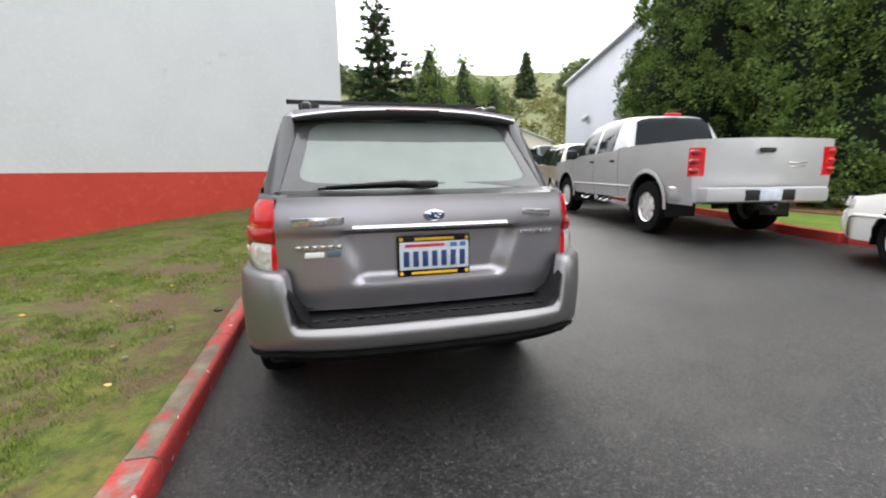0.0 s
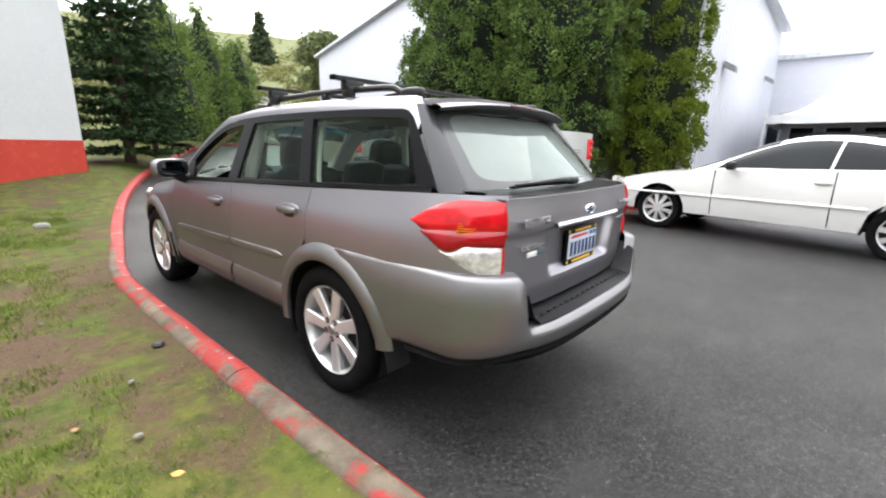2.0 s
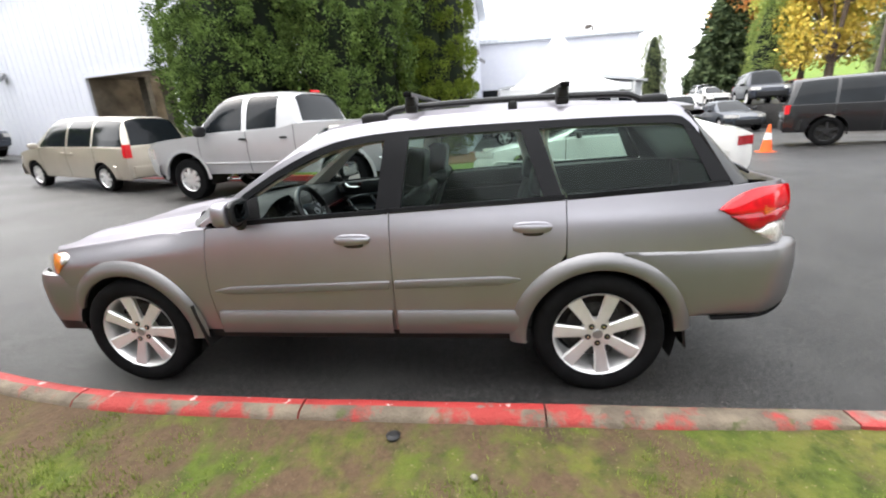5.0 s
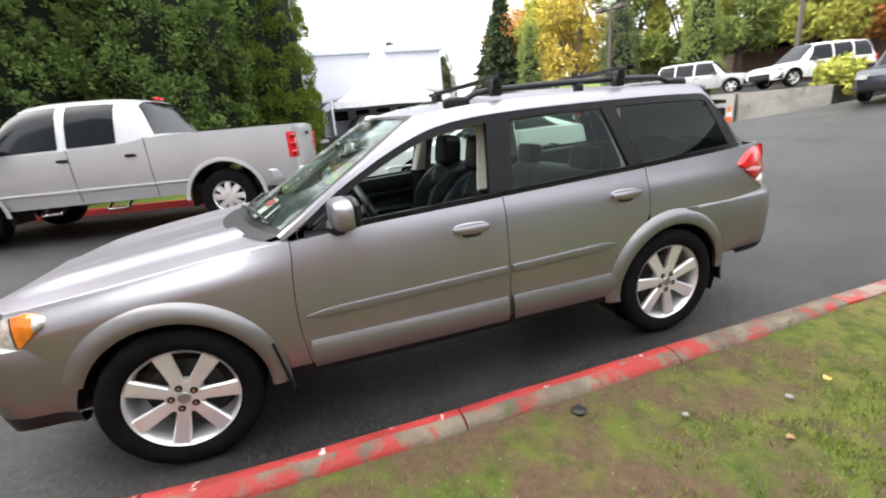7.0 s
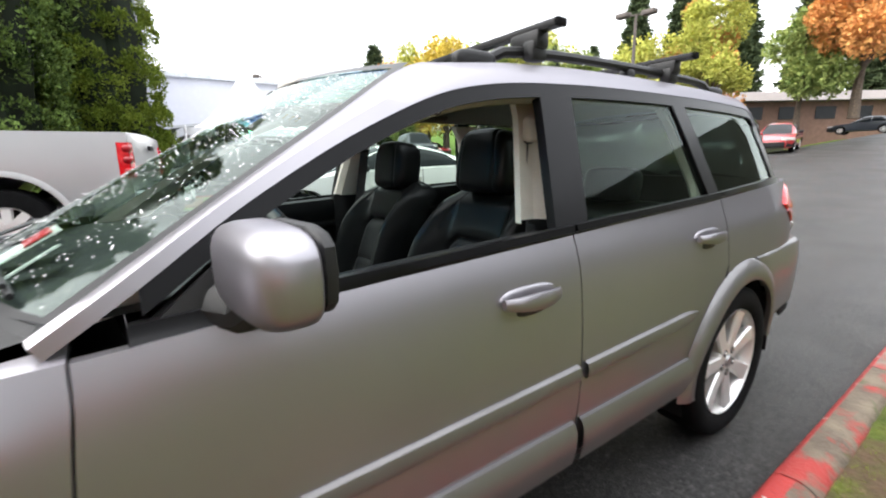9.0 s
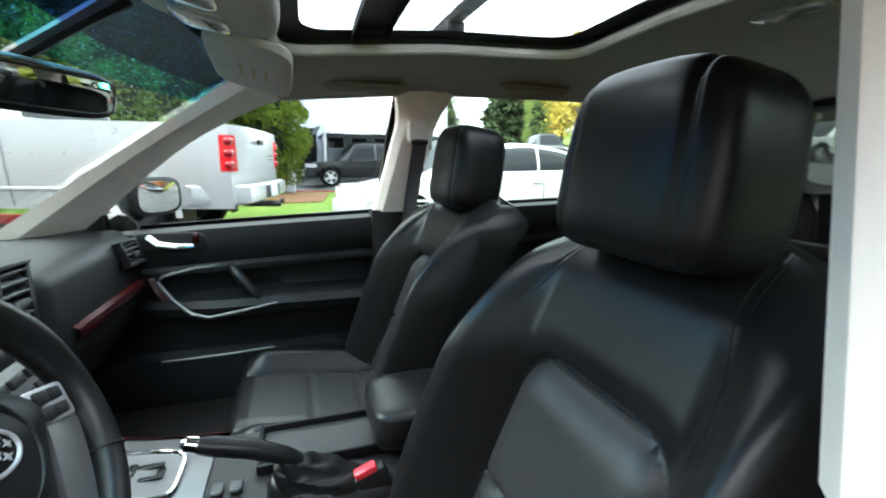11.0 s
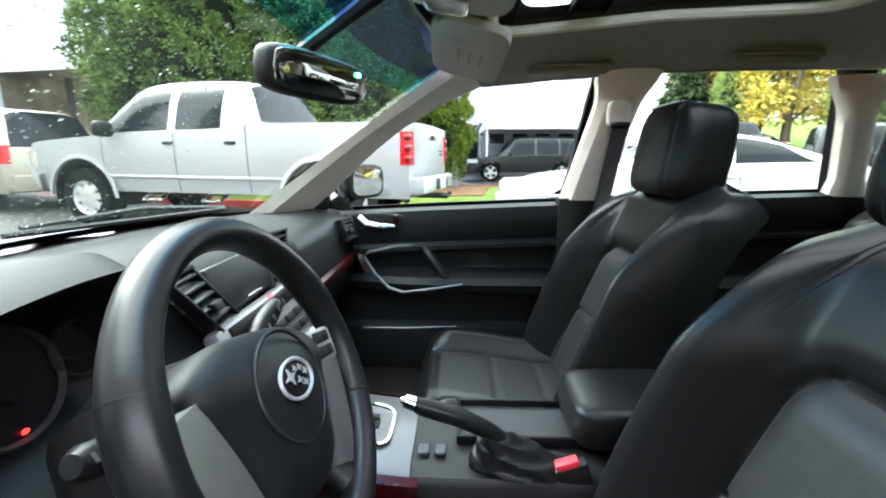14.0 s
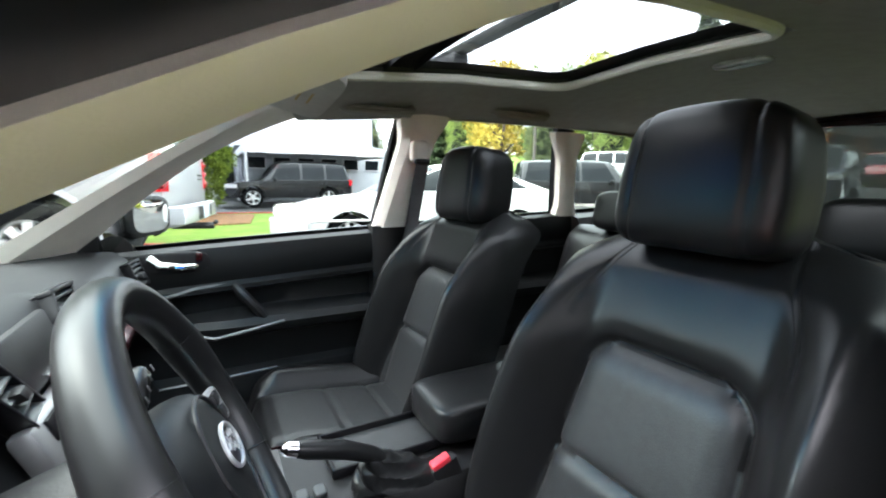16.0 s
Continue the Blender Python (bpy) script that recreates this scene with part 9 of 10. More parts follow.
# small pale garage at the end of the lane
gar = thing("lane_garage", "small cream garage at the end of the lane", "building")
M_CREAM = material("cream_boards", (0.62, 0.58, 0.48), 0.7, var=0.06)
GM = pose(22.3, 47.0, 1.4, 0, 0, -26)
bm = B()
prism(bm, [(-3.6, 0, 0), (-3.6, 0, 3.2), (0, 0, 4.6), (3.6, 0, 3.2), (3.6, 0, 0)], (0, 8, 0))
bmesh.ops.transform(bm, matrix=GM, verts=bm.verts)
part("wall", bm, M_CREAM, gar, smooth=False)
bm = B()
for sx in (-1, 1):
    prism(bm, [(sx * 4.0, -0.4, 3.08), (0, -0.4, 4.66), (0, 8.4, 4.66), (sx * 4.0, 8.4, 3.08)], (0, 0, 0.12))
bmesh.ops.transform(bm, matrix=GM, verts=bm.verts)
part("roof", bm, M_ROOFM, gar, smooth=False)
# no opening is cut: a flat dark panel paints the doorway's shade
bm = B()
box(bm, (0.4, -0.02, 1.2), (3.4, 0.1, 2.4))
bmesh.ops.transform(bm, matrix=GM, verts=bm.verts)
part("door", bm, M_DARKIN, gar, "flat dark panel painted as the shade of an open doorway", smooth=False)

# long low brown building beyond the drive
low = thing("low_building", "long low brown building with a shallow grey roof", "building")
LM = pose(17.5, -55.5, 3.9, 0, 0, 54.4)
bm = B()
box(bm, (0, 0, -0.6), (44, 8, 6.4))
bmesh.ops.transform(bm, matrix=LM, verts=bm.verts)
part("wall", bm, material("brown_brick_wall", (0.16, 0.09, 0.065), 0.8, var=0.15, scale=3), low, smooth=False)
bm = B()
prism(bm, [(-23, 5.2, 2.4), (-23, 0, 3.9), (-23, -5.2, 2.4)], (46, 0, 0))
bmesh.ops.transform(bm, matrix=LM, verts=bm.verts)
part("roof", bm, material("grey_shingle_roof", (0.17, 0.15, 0.14), 0.85, var=0.1, scale=2), low, smooth=False)
for k in range(12):
    bm = B()
    box(bm, (-20 + 3.6 * k, 4.02, 1.3), (2.0, 0.1, 1.2))
    bmesh.ops.transform(bm, matrix=LM, verts=bm.verts)
    part("window", bm, M_DARKGLASS, low, smooth=False)

# car park lamps
M_STEEL = material("brown_lamp_steel", (0.10, 0.085, 0.075), 0.6, 0.4, var=0.1)
for x, y, z0, h, two in ((14.0, -22.6, 1.28, 7.9, True), (25.5, -20.5, 1.28, 6.5, True), (40.0, -8.0, 1.0, 7.6, False), (52.0, -14.0, 1.0, 8.5, False), (46.0, -5.5, 0.5, 7.0, False), (38.0, -26.0, 1.28, 7.0, True)):
    lp = thing("street_lamp", "tall brown lamp post with box lamp heads" if two else "tall lamp post with one box head", "lamp", "car park lamps")
    bm = B()
    tube(bm, [(x, y, z0), (x, y, z0 + h)], [0.13, 0.08], 8)
    part("post", bm, M_STEEL, lp)
    for s in ((-1, 1) if two else (1,)):
        bm = B()
        box(bm, (x + s * 0.62, y + s * 0.3, z0 + h + 0.02), (0.75, 0.5, 0.26), 0.04)
        tube(bm, [(x, y, z0 + h - 0.05), (x + s * 0.4, y + s * 0.2, z0 + h)], 0.05, 6)
        part("lamp_head", bm, M_STEEL, lp, "box lamp head")

# traffic cones
M_ORANGE = material("orange_cone", (0.80, 0.13, 0.02), 0.5, var=0.1)
for x, y, z in ((9.4, -6.4, 0.17), (9.2, -12.6, 0.25)):
    cn = thing("traffic_cone", "orange traffic cone with a white band on the asphalt", "cone", "traffic cones")
    cn.location = (x, y, z)
    bm = B()
    box(bm, (0, 0, 0.02), (0.36, 0.36, 0.04), 0.01)
    lathe(bm, [(0.14, 0.03), (0.03, 0.70), (0.0, 0.71)], "z", (0, 0, 0), 20)
    part("cone_body", bm, M_ORANGE, cn)
    bm = B()
    lathe(bm, [(0.092, 0.33), (0.064, 0.50)], "z", (0, 0, 0), 20)
    part("cone_band", bm, M_WHITE, cn)
# marker post at the bend
mp = thing("marker_post", "weathered orange-brown wooden post by the kerb", "post")
bm = B()
box(bm, (7.7, 26.0, 2.0), (0.22, 0.22, 2.0), 0.02)
part("post", bm, material("orange_brown_wood", (0.30, 0.13, 0.06), 0.8, var=0.2, scale=6), mp)


# ---- trees and hedges ----
M_BARK = material("grey_brown_bark", (0.10, 0.075, 0.055), 0.95, var=0.35, scale=9, bump=0.8, bscale=18)
M_CYP = foliage("cypress_green", (0.017, 0.034, 0.011), (0.185, 0.270, 0.072))
M_ARB = foliage("arborvitae_green", (0.055, 0.095, 0.022), (0.19, 0.265, 0.065))
M_CYP2 = foliage("bright_cypress_green", (0.05, 0.085, 0.012), (0.19, 0.24, 0.035))
M_SPR = foliage("spruce_green", (0.014, 0.030, 0.014), (0.05, 0.085, 0.032))
M_FIR = foliage("dark_fir", (0.034, 0.052, 0.028), (0.10, 0.13, 0.060))
M_HILL = foliage("hill_tree_green", (0.085, 0.115, 0.055), (0.21, 0.235, 0.105))
M_GRN = foliage("leaf_green", (0.13, 0.19, 0.055), (0.33, 0.39, 0.12))
M_YEL = foliage("leaf_yellow", (0.42, 0.34, 0.06), (0.70, 0.54, 0.12))
M_ORG = foliage("leaf_orange", (0.50, 0.20, 0.07), (0.70, 0.38, 0.13))
M_YGR = foliage("leaf_yellow_green", (0.28, 0.31, 0.06), (0.54, 0.53, 0.13))
# near-black colour stands for the shade deep inside the crowns
M_CORE = material("painted_crown_shade", (0.006, 0.011, 0.004), 1.0, var=0.4, scale=3)


def leaf_mesh(name, pos, out, size, mat, parent, seed, long=2.0, label="", fan=2):
    """Many small leaf sprays at pos, pointing along out."""
    r = np.random.RandomState(seed)
    n = len(pos)
    pos, out = np.asarray(pos, float), np.asarray(out, float)
    verts, faces = [], []
    k0 = 0
    allv, allf = [], []
    for f in range(fan):
        d = out + r.normal(0, 0.55, (n, 3))
        d /= np.linalg.norm(d, axis=1)[:, None] + 1e-9
        t = np.cross(d, r.normal(0, 1, (n, 3)))
        t /= np.linalg.norm(t, axis=1)[:, None] + 1e-9
        s = (size * r.uniform(0.6, 1.35, n))[:, None]
        p = pos + r.normal(0, 0.3, (n, 3)) * size
        a = p - t * s * 0.5
        b = p + t * s * 0.5 + d * s * 0.15
        c = p + d * s * long
        e = p + d * s * long * 0.55 - t * s * 0.55
        allv.append(np.stack([a, b, c, e], 1).reshape(-1, 3))
        idx = np.arange(n) * 4 + k0
        allf.append(np.stack([idx, idx + 1, idx + 2, idx + 3], 1))
        k0 += 4 * n
    me = bpy.data.meshes.new(name)
    me.from_pydata(np.concatenate(allv).tolist(), [], np.concatenate(allf).tolist())
    me.materials.append(mat)
    ob = new(name, me)
    ob.parent = parent
    if label:
        tagged(ob, label)
    return ob


def column_tree(name, label, x, y, z, rad, h, n, size, mat, seed, group="", shape=None, lumps=0.26):
    """A dense columnar evergreen: short trunk, a near-black core painted as the shade within, and a shell of leaf
    sprays in soft bulges.
    """
    t = thing(name, label, "tree", group)
    r = np.random.RandomState(seed)
    prof = shape or [(0, 0.72), (0.12, 0.95), (0.35, 1.0), (0.6, 0.86), (0.8, 0.58), (0.93, 0.28), (1.0, 0.03)]

    def radius(u, a):
        lump = noise.noise(Vector((math.cos(a) * 2.2 + seed, math.sin(a) * 2.2, u * h * 0.9))) * lumps + noise.noise(Vector((math.cos(a) * 6 + seed, math.sin(a) * 6, u * h * 2.6))) * lumps * 0.5
        return rad * curve(prof, u) * (1 + lump)

    bm = B()
    tube(bm, [(x, y, z - 0.1), (x, y, z + h * 0.25)], [0.16, 0.10], 8)
    part("trunk", bm, M_BARK, t, "brown trunk")
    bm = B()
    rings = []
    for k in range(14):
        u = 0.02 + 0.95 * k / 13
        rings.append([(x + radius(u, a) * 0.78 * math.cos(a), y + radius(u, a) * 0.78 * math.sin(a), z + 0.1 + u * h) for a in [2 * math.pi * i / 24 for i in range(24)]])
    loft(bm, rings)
    core = part("shade_core", bm, M_CORE, t)
    pos, out = [], []
    per = 120 if n > 20000 else 40
    tufts = max(60, n // per)
    for u, a in zip(r.uniform(0.0, 1.0, tufts), r.uniform(0, 2 * math.pi, tufts)):
        if r.uniform() > curve(prof, u) + 0.12:
            continue
        q = radius(u, a) * (0.80 + 0.26 * r.uniform())
        c = np.array((x + q * math.cos(a), y + q * math.sin(a), z + 0.08 + u * h))
        o = np.array((math.cos(a), math.sin(a), 0.55))
        ts = size * r.uniform(2.4, 5.6)
        d = r.normal(0, 1, (per, 3)) * (1, 1, 1.5) + o * 1.3
        d /= np.linalg.norm(d, axis=1)[:, None]
        pos += (c + d * ts * r.uniform(0.45, 1.0, (per, 1))).tolist()
        out += (d + (0, 0, 0.5)).tolist()
    leaf_mesh("crown", pos, out, size * 0.42, mat, t, seed, 1.7, "dense scale-leaved crown")
    return t


column_tree("cypress", "tall dense green cypress behind the pickup", 9.75, 7.8, 0.3, 1.70, 8.6, 72000, 0.085, M_CYP, 11, "cypress row", lumps=0.42)
column_tree("cypress", "tall dense green cypress behind the pickup", 10.75, 4.9, 0.3, 1.80, 8.8, 72000, 0.085, M_CYP, 12, "cypress row", lumps=0.42)
column_tree("cypress", "slimmer bright green cypress at the end of the row", 12.05, 2.35, 0.3, 1.08, 8.2, 50000, 0.075, M_CYP2, 13, "cypress row", lumps=0.32)
column_tree("arborvitae", "conical green arborvitae on the bend of the lane", 9.0, 27.6, 1.2, 1.75, 7.6, 15000, 0.13, M_ARB, 14, "arborvitae on the bend", [(0, 0.9), (0.1, 1.0), (0.4, 0.82), (0.75, 0.42), (1, 0.02)])
column_tree("arborvitae", "conical green arborvitae on the bend of the lane", 11.9, 29.4, 1.3, 1.3, 6.4, 8000, 0.13, M_ARB, 15, "arborvitae on the bend", [(0, 0.9), (0.1, 1.0), (0.4, 0.82), (0.75, 0.42), (1, 0.02)])
column_tree("arborvitae", "broad green arborvitae behind the spruce", 5.4, 22.5, 1.0, 1.7, 7.0, 15000, 0.13, M_ARB, 16, "arborvitae on the bend", [(0, 0.9), (0.1, 1.0), (0.4, 0.82), (0.75, 0.42), (1, 0.02)])


def spruce(label, x, y, z, rad, h, seed, mat=M_SPR, dens=1.0, size=0.10, group=""):
    """A spruce: a straight trunk with tiers of drooping branches, each set with needle sprays."""
    t = thing("spruce", label, "tree", group)
    r = random.Random(seed)
    bm = B()
    tube(bm, [(x, y, z - 0.1), (x + 0.02, y, z + h * 0.5), (x, y, z + h)], [0.02 * h, 0.012 * h, 0.01], 8)
    trunk = part("trunk", bm, M_BARK, t, "straight grey-brown trunk")
    bm = B()
    pos, out = [], []
    tiers = int(h * 3.6)
    for k in range(tiers):
        u = (k + r.uniform(0, 0.8)) / tiers
        zz = z + 0.06 * h + u * h * 0.92
        reach = rad * (1 - u) ** 0.85 * r.uniform(0.72, 1.12) + 0.08
        nb = max(4, int(9 * (1 - u) + 4))
        a0 = r.uniform(0, 6.28)
        for i in range(nb):
            a = a0 + 2 * math.pi * i / nb + r.uniform(-0.25, 0.25)
            L_ = reach * r.uniform(0.65, 1.1)
            d = Vector((math.cos(a), math.sin(a), 0))
            pts = [Vector((x, y, zz)) + d * L_ * s_ + Vector((0, 0, -0.22 * L_ * s_ + 0.20 * L_ * s_ * s_)) for s_ in (0, 0.35, 0.7, 1.0)]
            tube(bm, pts, [0.022, 0.016, 0.010, 0.004], 4, cap=False)
            m = max(5, int(L_ * 20 * dens))
            for j in range(m):
                s_ = r.uniform(0.12, 1.0)
                p = pts[0].lerp(pts[-1], s_) + Vector((0, 0, -0.06 * L_ * math.sin(math.pi * s_)))
                side_ = d.cross(Vector((0, 0, 1))) * r.uniform(-1, 1) * L_ * 0.30 * (1.1 - s_)
                p = p + side_
                pos.append(tuple(p))
                o = d * 0.8 + side_.normalized() * 0.6 + Vector((0, 0, r.uniform(-0.35, 0.25)))
                out.append(tuple(o))
    tagged(part("bough", bm, M_BARK, t), kind="stuff")
    leaf_mesh("crown", pos, out, size, mat, t, seed, 2.4, "drooping dark needles")
    return t


spruce("dark green spruce beside the corner of the hall wall", 1.45, 13.3, 0.55, 1.85, 7.6, 21, size=0.06, dens=1.9)
spruce("smaller dark spruce behind the first", 3.0, 16.6, 0.8, 1.35, 5.6, 22, size=0.065, dens=1.5)


def leaf_tree(name, label, x, y, z, rad, h, mat, seed, n=2600, size=0.22, trunk=0.30, group="", tall=1.0):
    """A broad-leaved tree: tapered trunk, forked limbs and leaf clusters with gaps between them."""
    t = thing(name, label, "tree", group)
    r = random.Random(seed)
    bm = B()
    zt = z + h * trunk
    tube(bm, [(x, y, z - 0.2), (x + 0.05, y, z + (zt - z) * 0.6), (x, y, zt)], [0.028 * h, 0.022 * h, 0.018 * h], 8)
    cl, limbs = [], []
    for k in range(16):
        a, e = r.uniform(0, 6.28), r.uniform(-0.2, 1.0)
        q = r.uniform(0.35, 0.85)
        c = Vector((x + math.cos(a) * rad * q * math.cos(e * 0.9), y + math.sin(a) * rad * q * math.cos(e * 0.9), zt + (h - (zt - z)) * (0.15 + 0.75 * max(0, e) * r.uniform(0.7, 1.05)) * tall))
        cl.append((c, rad * r.uniform(0.28, 0.45)))
        if k < 9:
            limbs.append((c, Vector((x, y, zt)).lerp(c, 0.5) + Vector((0, 0, 0.1 * rad))))
    part("trunk", bm, M_BARK, t, "brown trunk")
    for c, m in limbs:
        bm = B()
        tube(bm, [(x, y, zt - 0.1), m, c], [0.012 * h, 0.007 * h, 0.003 * h], 5, cap=False)
        part("limb", bm, M_BARK, t)
    pos, out = [], []
    for k in range(n):
        c, q = r.choice(cl)
        d = Vector((r.gauss(0, 1), r.gauss(0, 1), r.gauss(0, 0.8))).normalized()
        p = c + d * q * r.uniform(0.5, 1.05)
        pos.append(tuple(p))
        out.append(tuple(d + Vector((0, 0, 0.1))))
    leaf_mesh("crown", pos, out, size, mat, t, seed, 1.3, "clustered leaves")
    return t


leaf_tree("maple", "yellow-green maple turning orange beside the drive", 13.6, -31.5, 3.6, 2.9, 8.2, M_YGR, 31, 9000, 0.12, 0.22, "autumn trees")
leaf_tree("maple", "orange maple beside the drive", 14.6, -32.6, 3.6, 2.0, 8.6, M_ORG, 32, 6000, 0.12, 0.3, "autumn trees")
leaf_tree("maple", "large red-orange maple on the bank", 8.0, -41.5, 3.9, 4.6, 13.0, M_ORG, 33, 13000, 0.16, 0.25, "autumn trees")
leaf_tree("maple", "broad green maple below the orange one", 11.5, -42.0, 3.4, 3.4, 9.0, M_GRN, 34, 8000, 0.16, 0.25, "autumn trees")
for k, (x, y, rr, hh, mt, lab) in enumerate(((36, -25, 4.2, 12, M_YEL, "yellow maple along the far car park"), (41, -26, 4.5, 12.5, M_YGR, "yellow-green tree along the far car park"), (32.5, -28.5, 4.0, 11.5, M_GRN, "green tree along the far car park"),
                                             (29.0, -31.0, 4.0, 11, M_YGR, "yellow-green tree along the far car park"), (26.0, -33.5, 3.8, 10.5, M_GRN, "green tree on the bank"), (46, -24, 4.2, 11, M_ORG, "orange tree along the far car park"),
                                             (22.5, -36.5, 3.8, 10.5, M_YGR, "yellow-green tree on the bank"), (52, -28, 5, 13, M_YEL, "yellow tree far off"), (19.0, -40.0, 3.6, 9.5, M_ORG, "small orange tree on the bank"))):
    leaf_tree("tree", lab, x, y, 1.6 if y > -30 else 2.4, rr, hh, mt, 40 + k, 6500, 0.18, 0.2, "trees along the car park")
for k, (x, y, rr, hh) in enumerate(((30.5, -25.5, 1.1, 9.0), (25.5, -29.0, 1.1, 9.5), (38.5, -21.5, 1.0, 8.0), (63, -9, 1.4, 9.0), (70, -14, 1.5, 10.0), (55, -6, 1.0, 6.5), (61, -20, 1.4, 9.0))):
    column_tree("poplar", "slim upright green tree", x, y, 1.4, rr, hh, 9000, 0.15, M_GRN if k % 3 else M_HILL, 60 + k, "upright trees")
for k, (x, y, rr, hh) in enumerate(((45, -21.5, 3.2, 12), (50, -23, 3.2, 11), (31, -60, 3.6, 24), (36, -58, 3.8, 26), (40, -54, 3.6, 15), (44, -50, 3.4, 13), (26, -66, 3.8, 27), (48, -46, 3.4, 12), (20, -72, 4.0, 27), (33, -68, 4.0, 30), (14, -78, 4.0, 28))):
    spruce("tall dark fir in the wood beyond the car park", x, y, 2.0, rr, hh, 80 + k, M_FIR, 0.9, 0.24, "tall firs")

# shrubs and woods on the hillside: uncountable clumps
pos, out = [], []
r = random.Random(9)
for k in range(420):
    a = radians(r.uniform(42, 112))
    j = r.uniform(0.8, 14)
    rr = 42 + 7 * j
    hh = 1.0 + 1.05 * j ** 1.25
    c = Vector((-4 + rr * math.cos(a), 2 + rr * math.sin(a), hh))
    q = r.uniform(0.8, 2.3) * (1 + 0.05 * j)
    for i in range(75):
        d = Vector((r.gauss(0, 1), r.gauss(0, 1), abs(r.gauss(0, 0.8)))).normalized()
        pos.append(tuple(c + d * q * r.uniform(0.6, 1)))
        out.append(tuple(d + Vector((0, 0, 0.2))))
ob = leaf_mesh("hillside_woods", pos, out, 0.26, foliage("hillside_leaves", (0.105, 0.12, 0.045), (0.25, 0.235, 0.09)), None, 5, 1.2)
tagged(ob, "mixed green and yellow scrub on the hillside", "woods", kind="stuff")
for k in range(24):
    a = radians(44 + 2.9 * k + 1.5 * math.sin(k * 3))
    rr = 76 + 17 * math.sin(k * 1.7)
    x, y = -4 + rr * math.cos(a), 2 + rr * math.sin(a)
    if k % 6 == 0:
        spruce("distant fir on the hillside", x, y, 12 + 2 * math.sin(k), 1.7, 6.5, 100 + k, M_FIR, 0.6, 0.22, "hillside trees")
    else:
        leaf_tree("tree", "distant round tree on the hillside", x, y, 9.5 + 2 * math.sin(k * 2.3), 4.2 + math.sin(k * 1.3), 4.5, M_HILL, 120 + k, 3000, 0.26, 0.2, "hillside trees")
# low shrub by the white hall
leaf_tree("shrub", "low green shrub at the foot of the white hall", 15.7, 25.8, 1.0, 0.9, 1.0, M_GRN, 140, 700, 0.12, 0.1)
leaf_tree("shrub", "low yellow-green shrub by the retaining wall", 10.0, -19.5, 1.0, 1.1, 1.5, M_YGR, 141, 900, 0.14, 0.1)
# leaves and litter on the lawn
M_PEBBLE = material("grey_pebble", (0.24, 0.225, 0.20), 0.85, var=0.3, scale=40, bump=0.2, bscale=80)
M_TAN = material("dry_leaf", (0.22, 0.13, 0.06), 0.8, var=0.4, scale=40)
rg = random.Random(77)
for k in range(30):
    lf = rg.choice((M_ORG, M_YEL, M_TAN, M_TAN))
    x, y = rg.uniform(-3.4, -1.3), rg.uniform(-1.8, 3.2)
    bm = B()
    a = rg.uniform(0, 6.28)
    z = lawn_z(x, y) + 0.012
    s_ = rg.uniform(0.011, 0.026)
    v0 = [(x + s_ * math.cos(a + t) * q, y + s_ * math.sin(a + t) * q, z + 0.006 * math.sin(3 * t)) for t, q in ((0, 1.2), (0.9, 0.7), (1.9, 0.9), (3.1, 1.0), (4.3, 0.85), (5.4, 0.7))]
    bm.faces.new([bm.verts.new(p) for p in v0])
    rim_in(bm, (0, 0, -0.003))
    tagged(part("fallen_leaf", bm, lf), "small fallen leaf on the lawn", "leaf", "fallen leaves")
for k, (x, y, s_) in enumerate(((-1.64, 0.13, 0.018), (-1.55, 0.62, 0.016), (-2.2, 1.4, 0.016), (-1.32, 5.89, 0.09), (-1.75, 1.9, 0.012), (-2.0, 2.3, 0.013))):
    bm = B()
    puff(bm, (x, y, lawn_z(x, y) + 0.02), (s_ * 2, s_ * 1.5, s_ * 1.1), 0.8, Matrix.Rotation(k, 3, "Z"), 12, 8)
    tagged(part("stone", bm, M_PEBBLE), "small pale stone on the lawn", "stone", "stones on the lawn")
bm = B()
lathe(bm, [(0.03, 0), (0.034, 0.012), (0.02, 0.022), (0.0, 0.022)], "z", (-1.33, 1.0, lawn_z(-1.33, 1.0) + 0.01), 14)
tagged(part("bottle_cap", bm, M_BLACK), "small black plastic cap lying on the lawn", "cap")

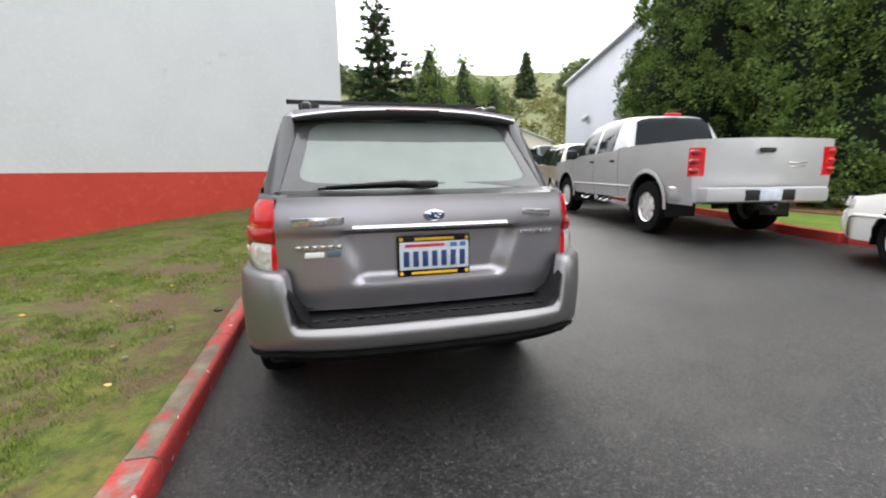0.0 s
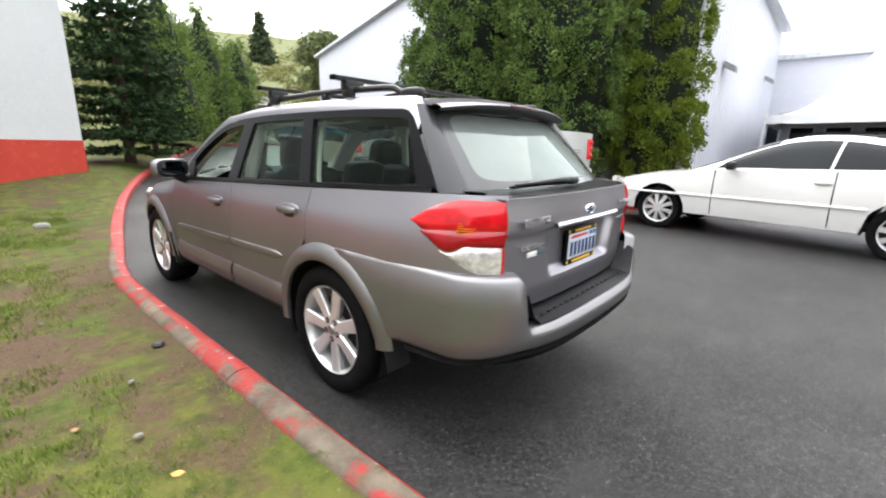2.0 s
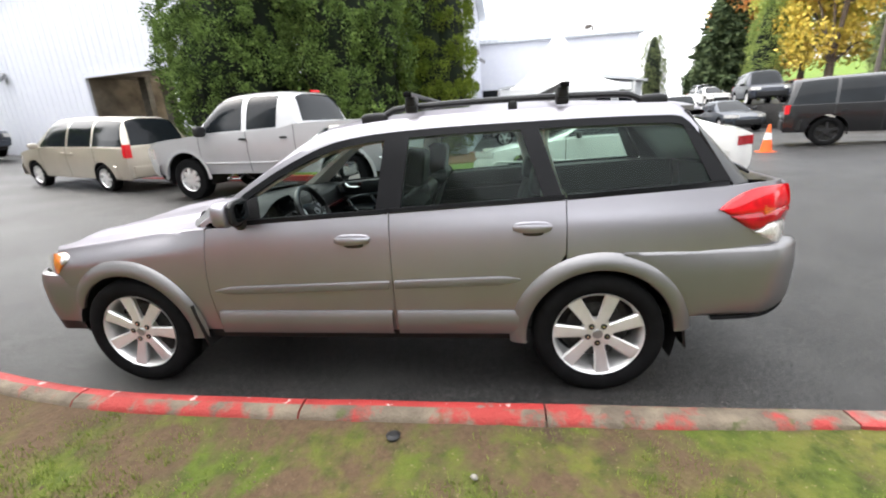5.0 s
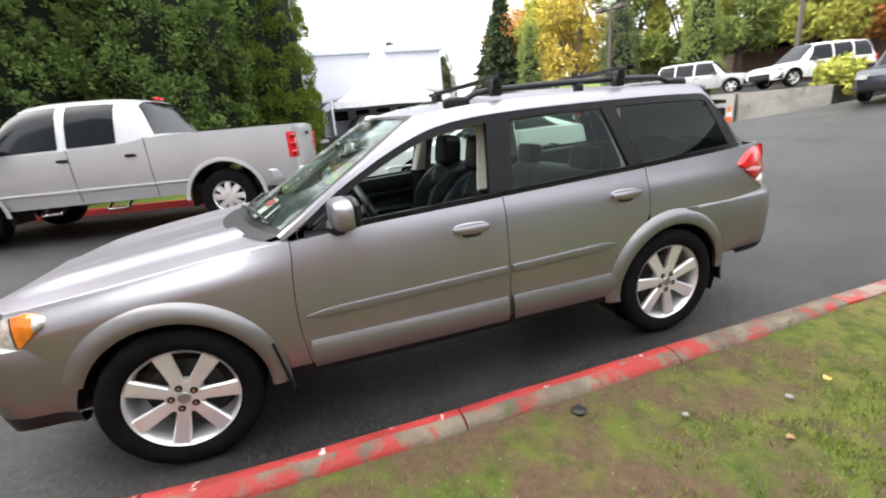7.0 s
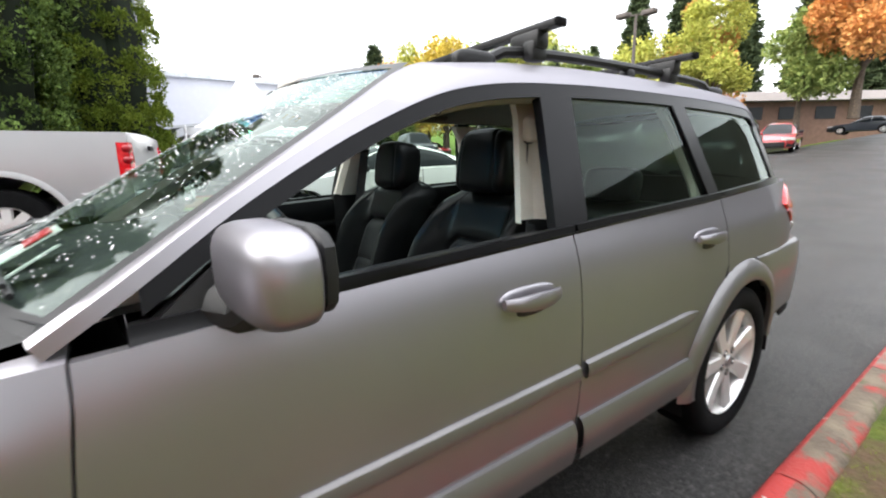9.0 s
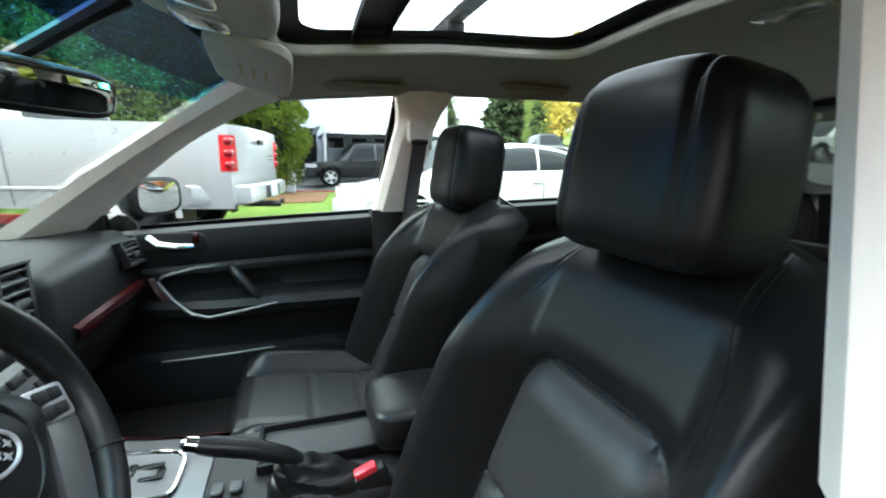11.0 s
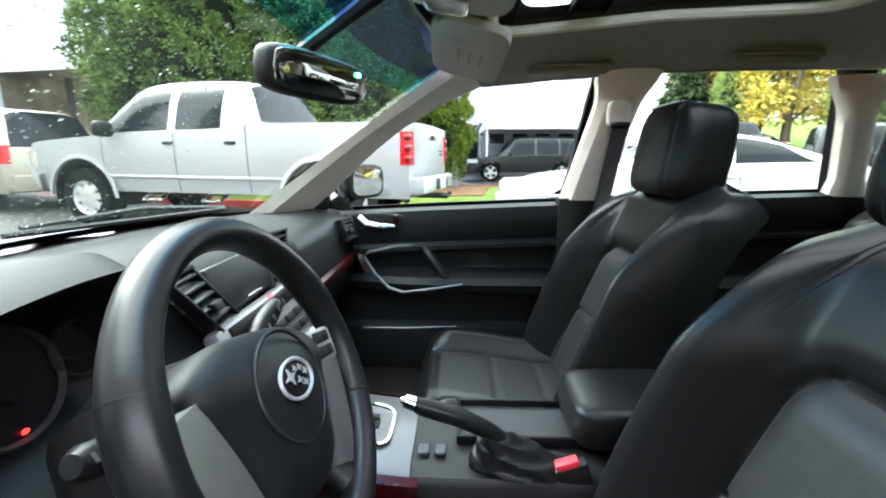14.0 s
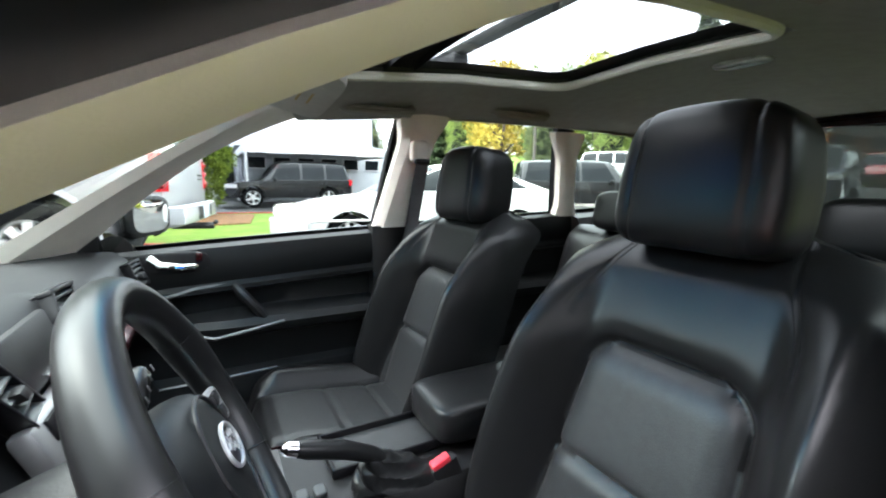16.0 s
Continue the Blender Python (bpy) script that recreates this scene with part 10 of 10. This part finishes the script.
# loose pale grit on the asphalt
r = np.random.RandomState(4)
n = 24000
gx, gy = r.uniform(-1.05, 4.2, n), -2.6 + 9.5 * r.uniform(0, 1, n) ** 1.3
verts, faces = [], []
for x, y in zip(gx, gy):
    if noise.noise(Vector((x * 0.9, y * 0.9, 2.0))) < r.uniform(-0.7, 0.5):
        continue
    g, q, a = ground_z(x, y), 0.0009 + 0.0026 * r.uniform() ** 2, r.uniform(0, 6.28)
    n0 = len(verts)
    for k in range(3):
        verts.append((x + q * math.cos(a + 2.1 * k), y + q * math.sin(a + 2.1 * k), g + 0.0005))
    verts.append((x, y, g + q * 0.9))
    faces += [(n0, n0 + 1, n0 + 3), (n0 + 1, n0 + 2, n0 + 3), (n0 + 2, n0, n0 + 3)]
me = bpy.data.meshes.new("grit")
me.from_pydata(verts, [], faces)
me.materials.append(material("pale_grit", (0.32, 0.31, 0.29), 0.8, var=0.4, scale=30))
tagged(new("grit", me), "loose pale grit scattered on the asphalt", "grit", kind="stuff")


# ---- kerb lengths ----
for cur in pieces:
    if len(cur) < 3:
        continue
    bm = B()
    rows = []
    for i, (p, n) in enumerate(cur):
        g = ground_z(p.x, p.y)
        # each length ends in a narrow joint
        q = p + (cur[1][0] - p) * 0.10 if i == 0 else p
        wob = 0.004 * noise.noise(Vector((p.x * 3, p.y * 3, 5)))
        row = []
        full = max(ss(0.0, -1.4, p.y), ss(3.2, 5.0, p.y))
        for k, (d, z, mi) in enumerate(PROF):
            d += (0, 0, 0, 0, 0.056, 0.042, 0.018, 0.002, 0)[k] * full
            chip = 0.010 * noise.noise(Vector((p.x * 11, p.y * 11, 2.7 * k))) if k >= 5 else 0.003 * noise.noise(Vector((p.x * 9, p.y * 9, 1.9 * k)))
            row.append((q.x + n.x * (d + chip), q.y + n.y * (d + chip), g + z + (wob + 0.6 * chip if z > 0.05 else 0)))
        rows.append(row)
    vs = grid(bm, rows)
    back, top_ = {v for r in vs for v in r[4:]}, {v for r in vs for v in r[3:]}
    for f in bm.faces:
        yf = f.calc_center_median().y
        bare = -0.98 < yf < 0.25
        f.material_index = (1 if yf > -0.98 else 0) if back.issuperset(f.verts) else (1 if bare else 2 if yf > 0 else 0) if top_.issuperset(f.verts) else 2
    for r in (vs[0], vs[-1]):
        bm.faces.new(r)
    part("kerb_stone", bm, [M_KERB, M_KERBC, M_KERBF], kerb, angle=50)
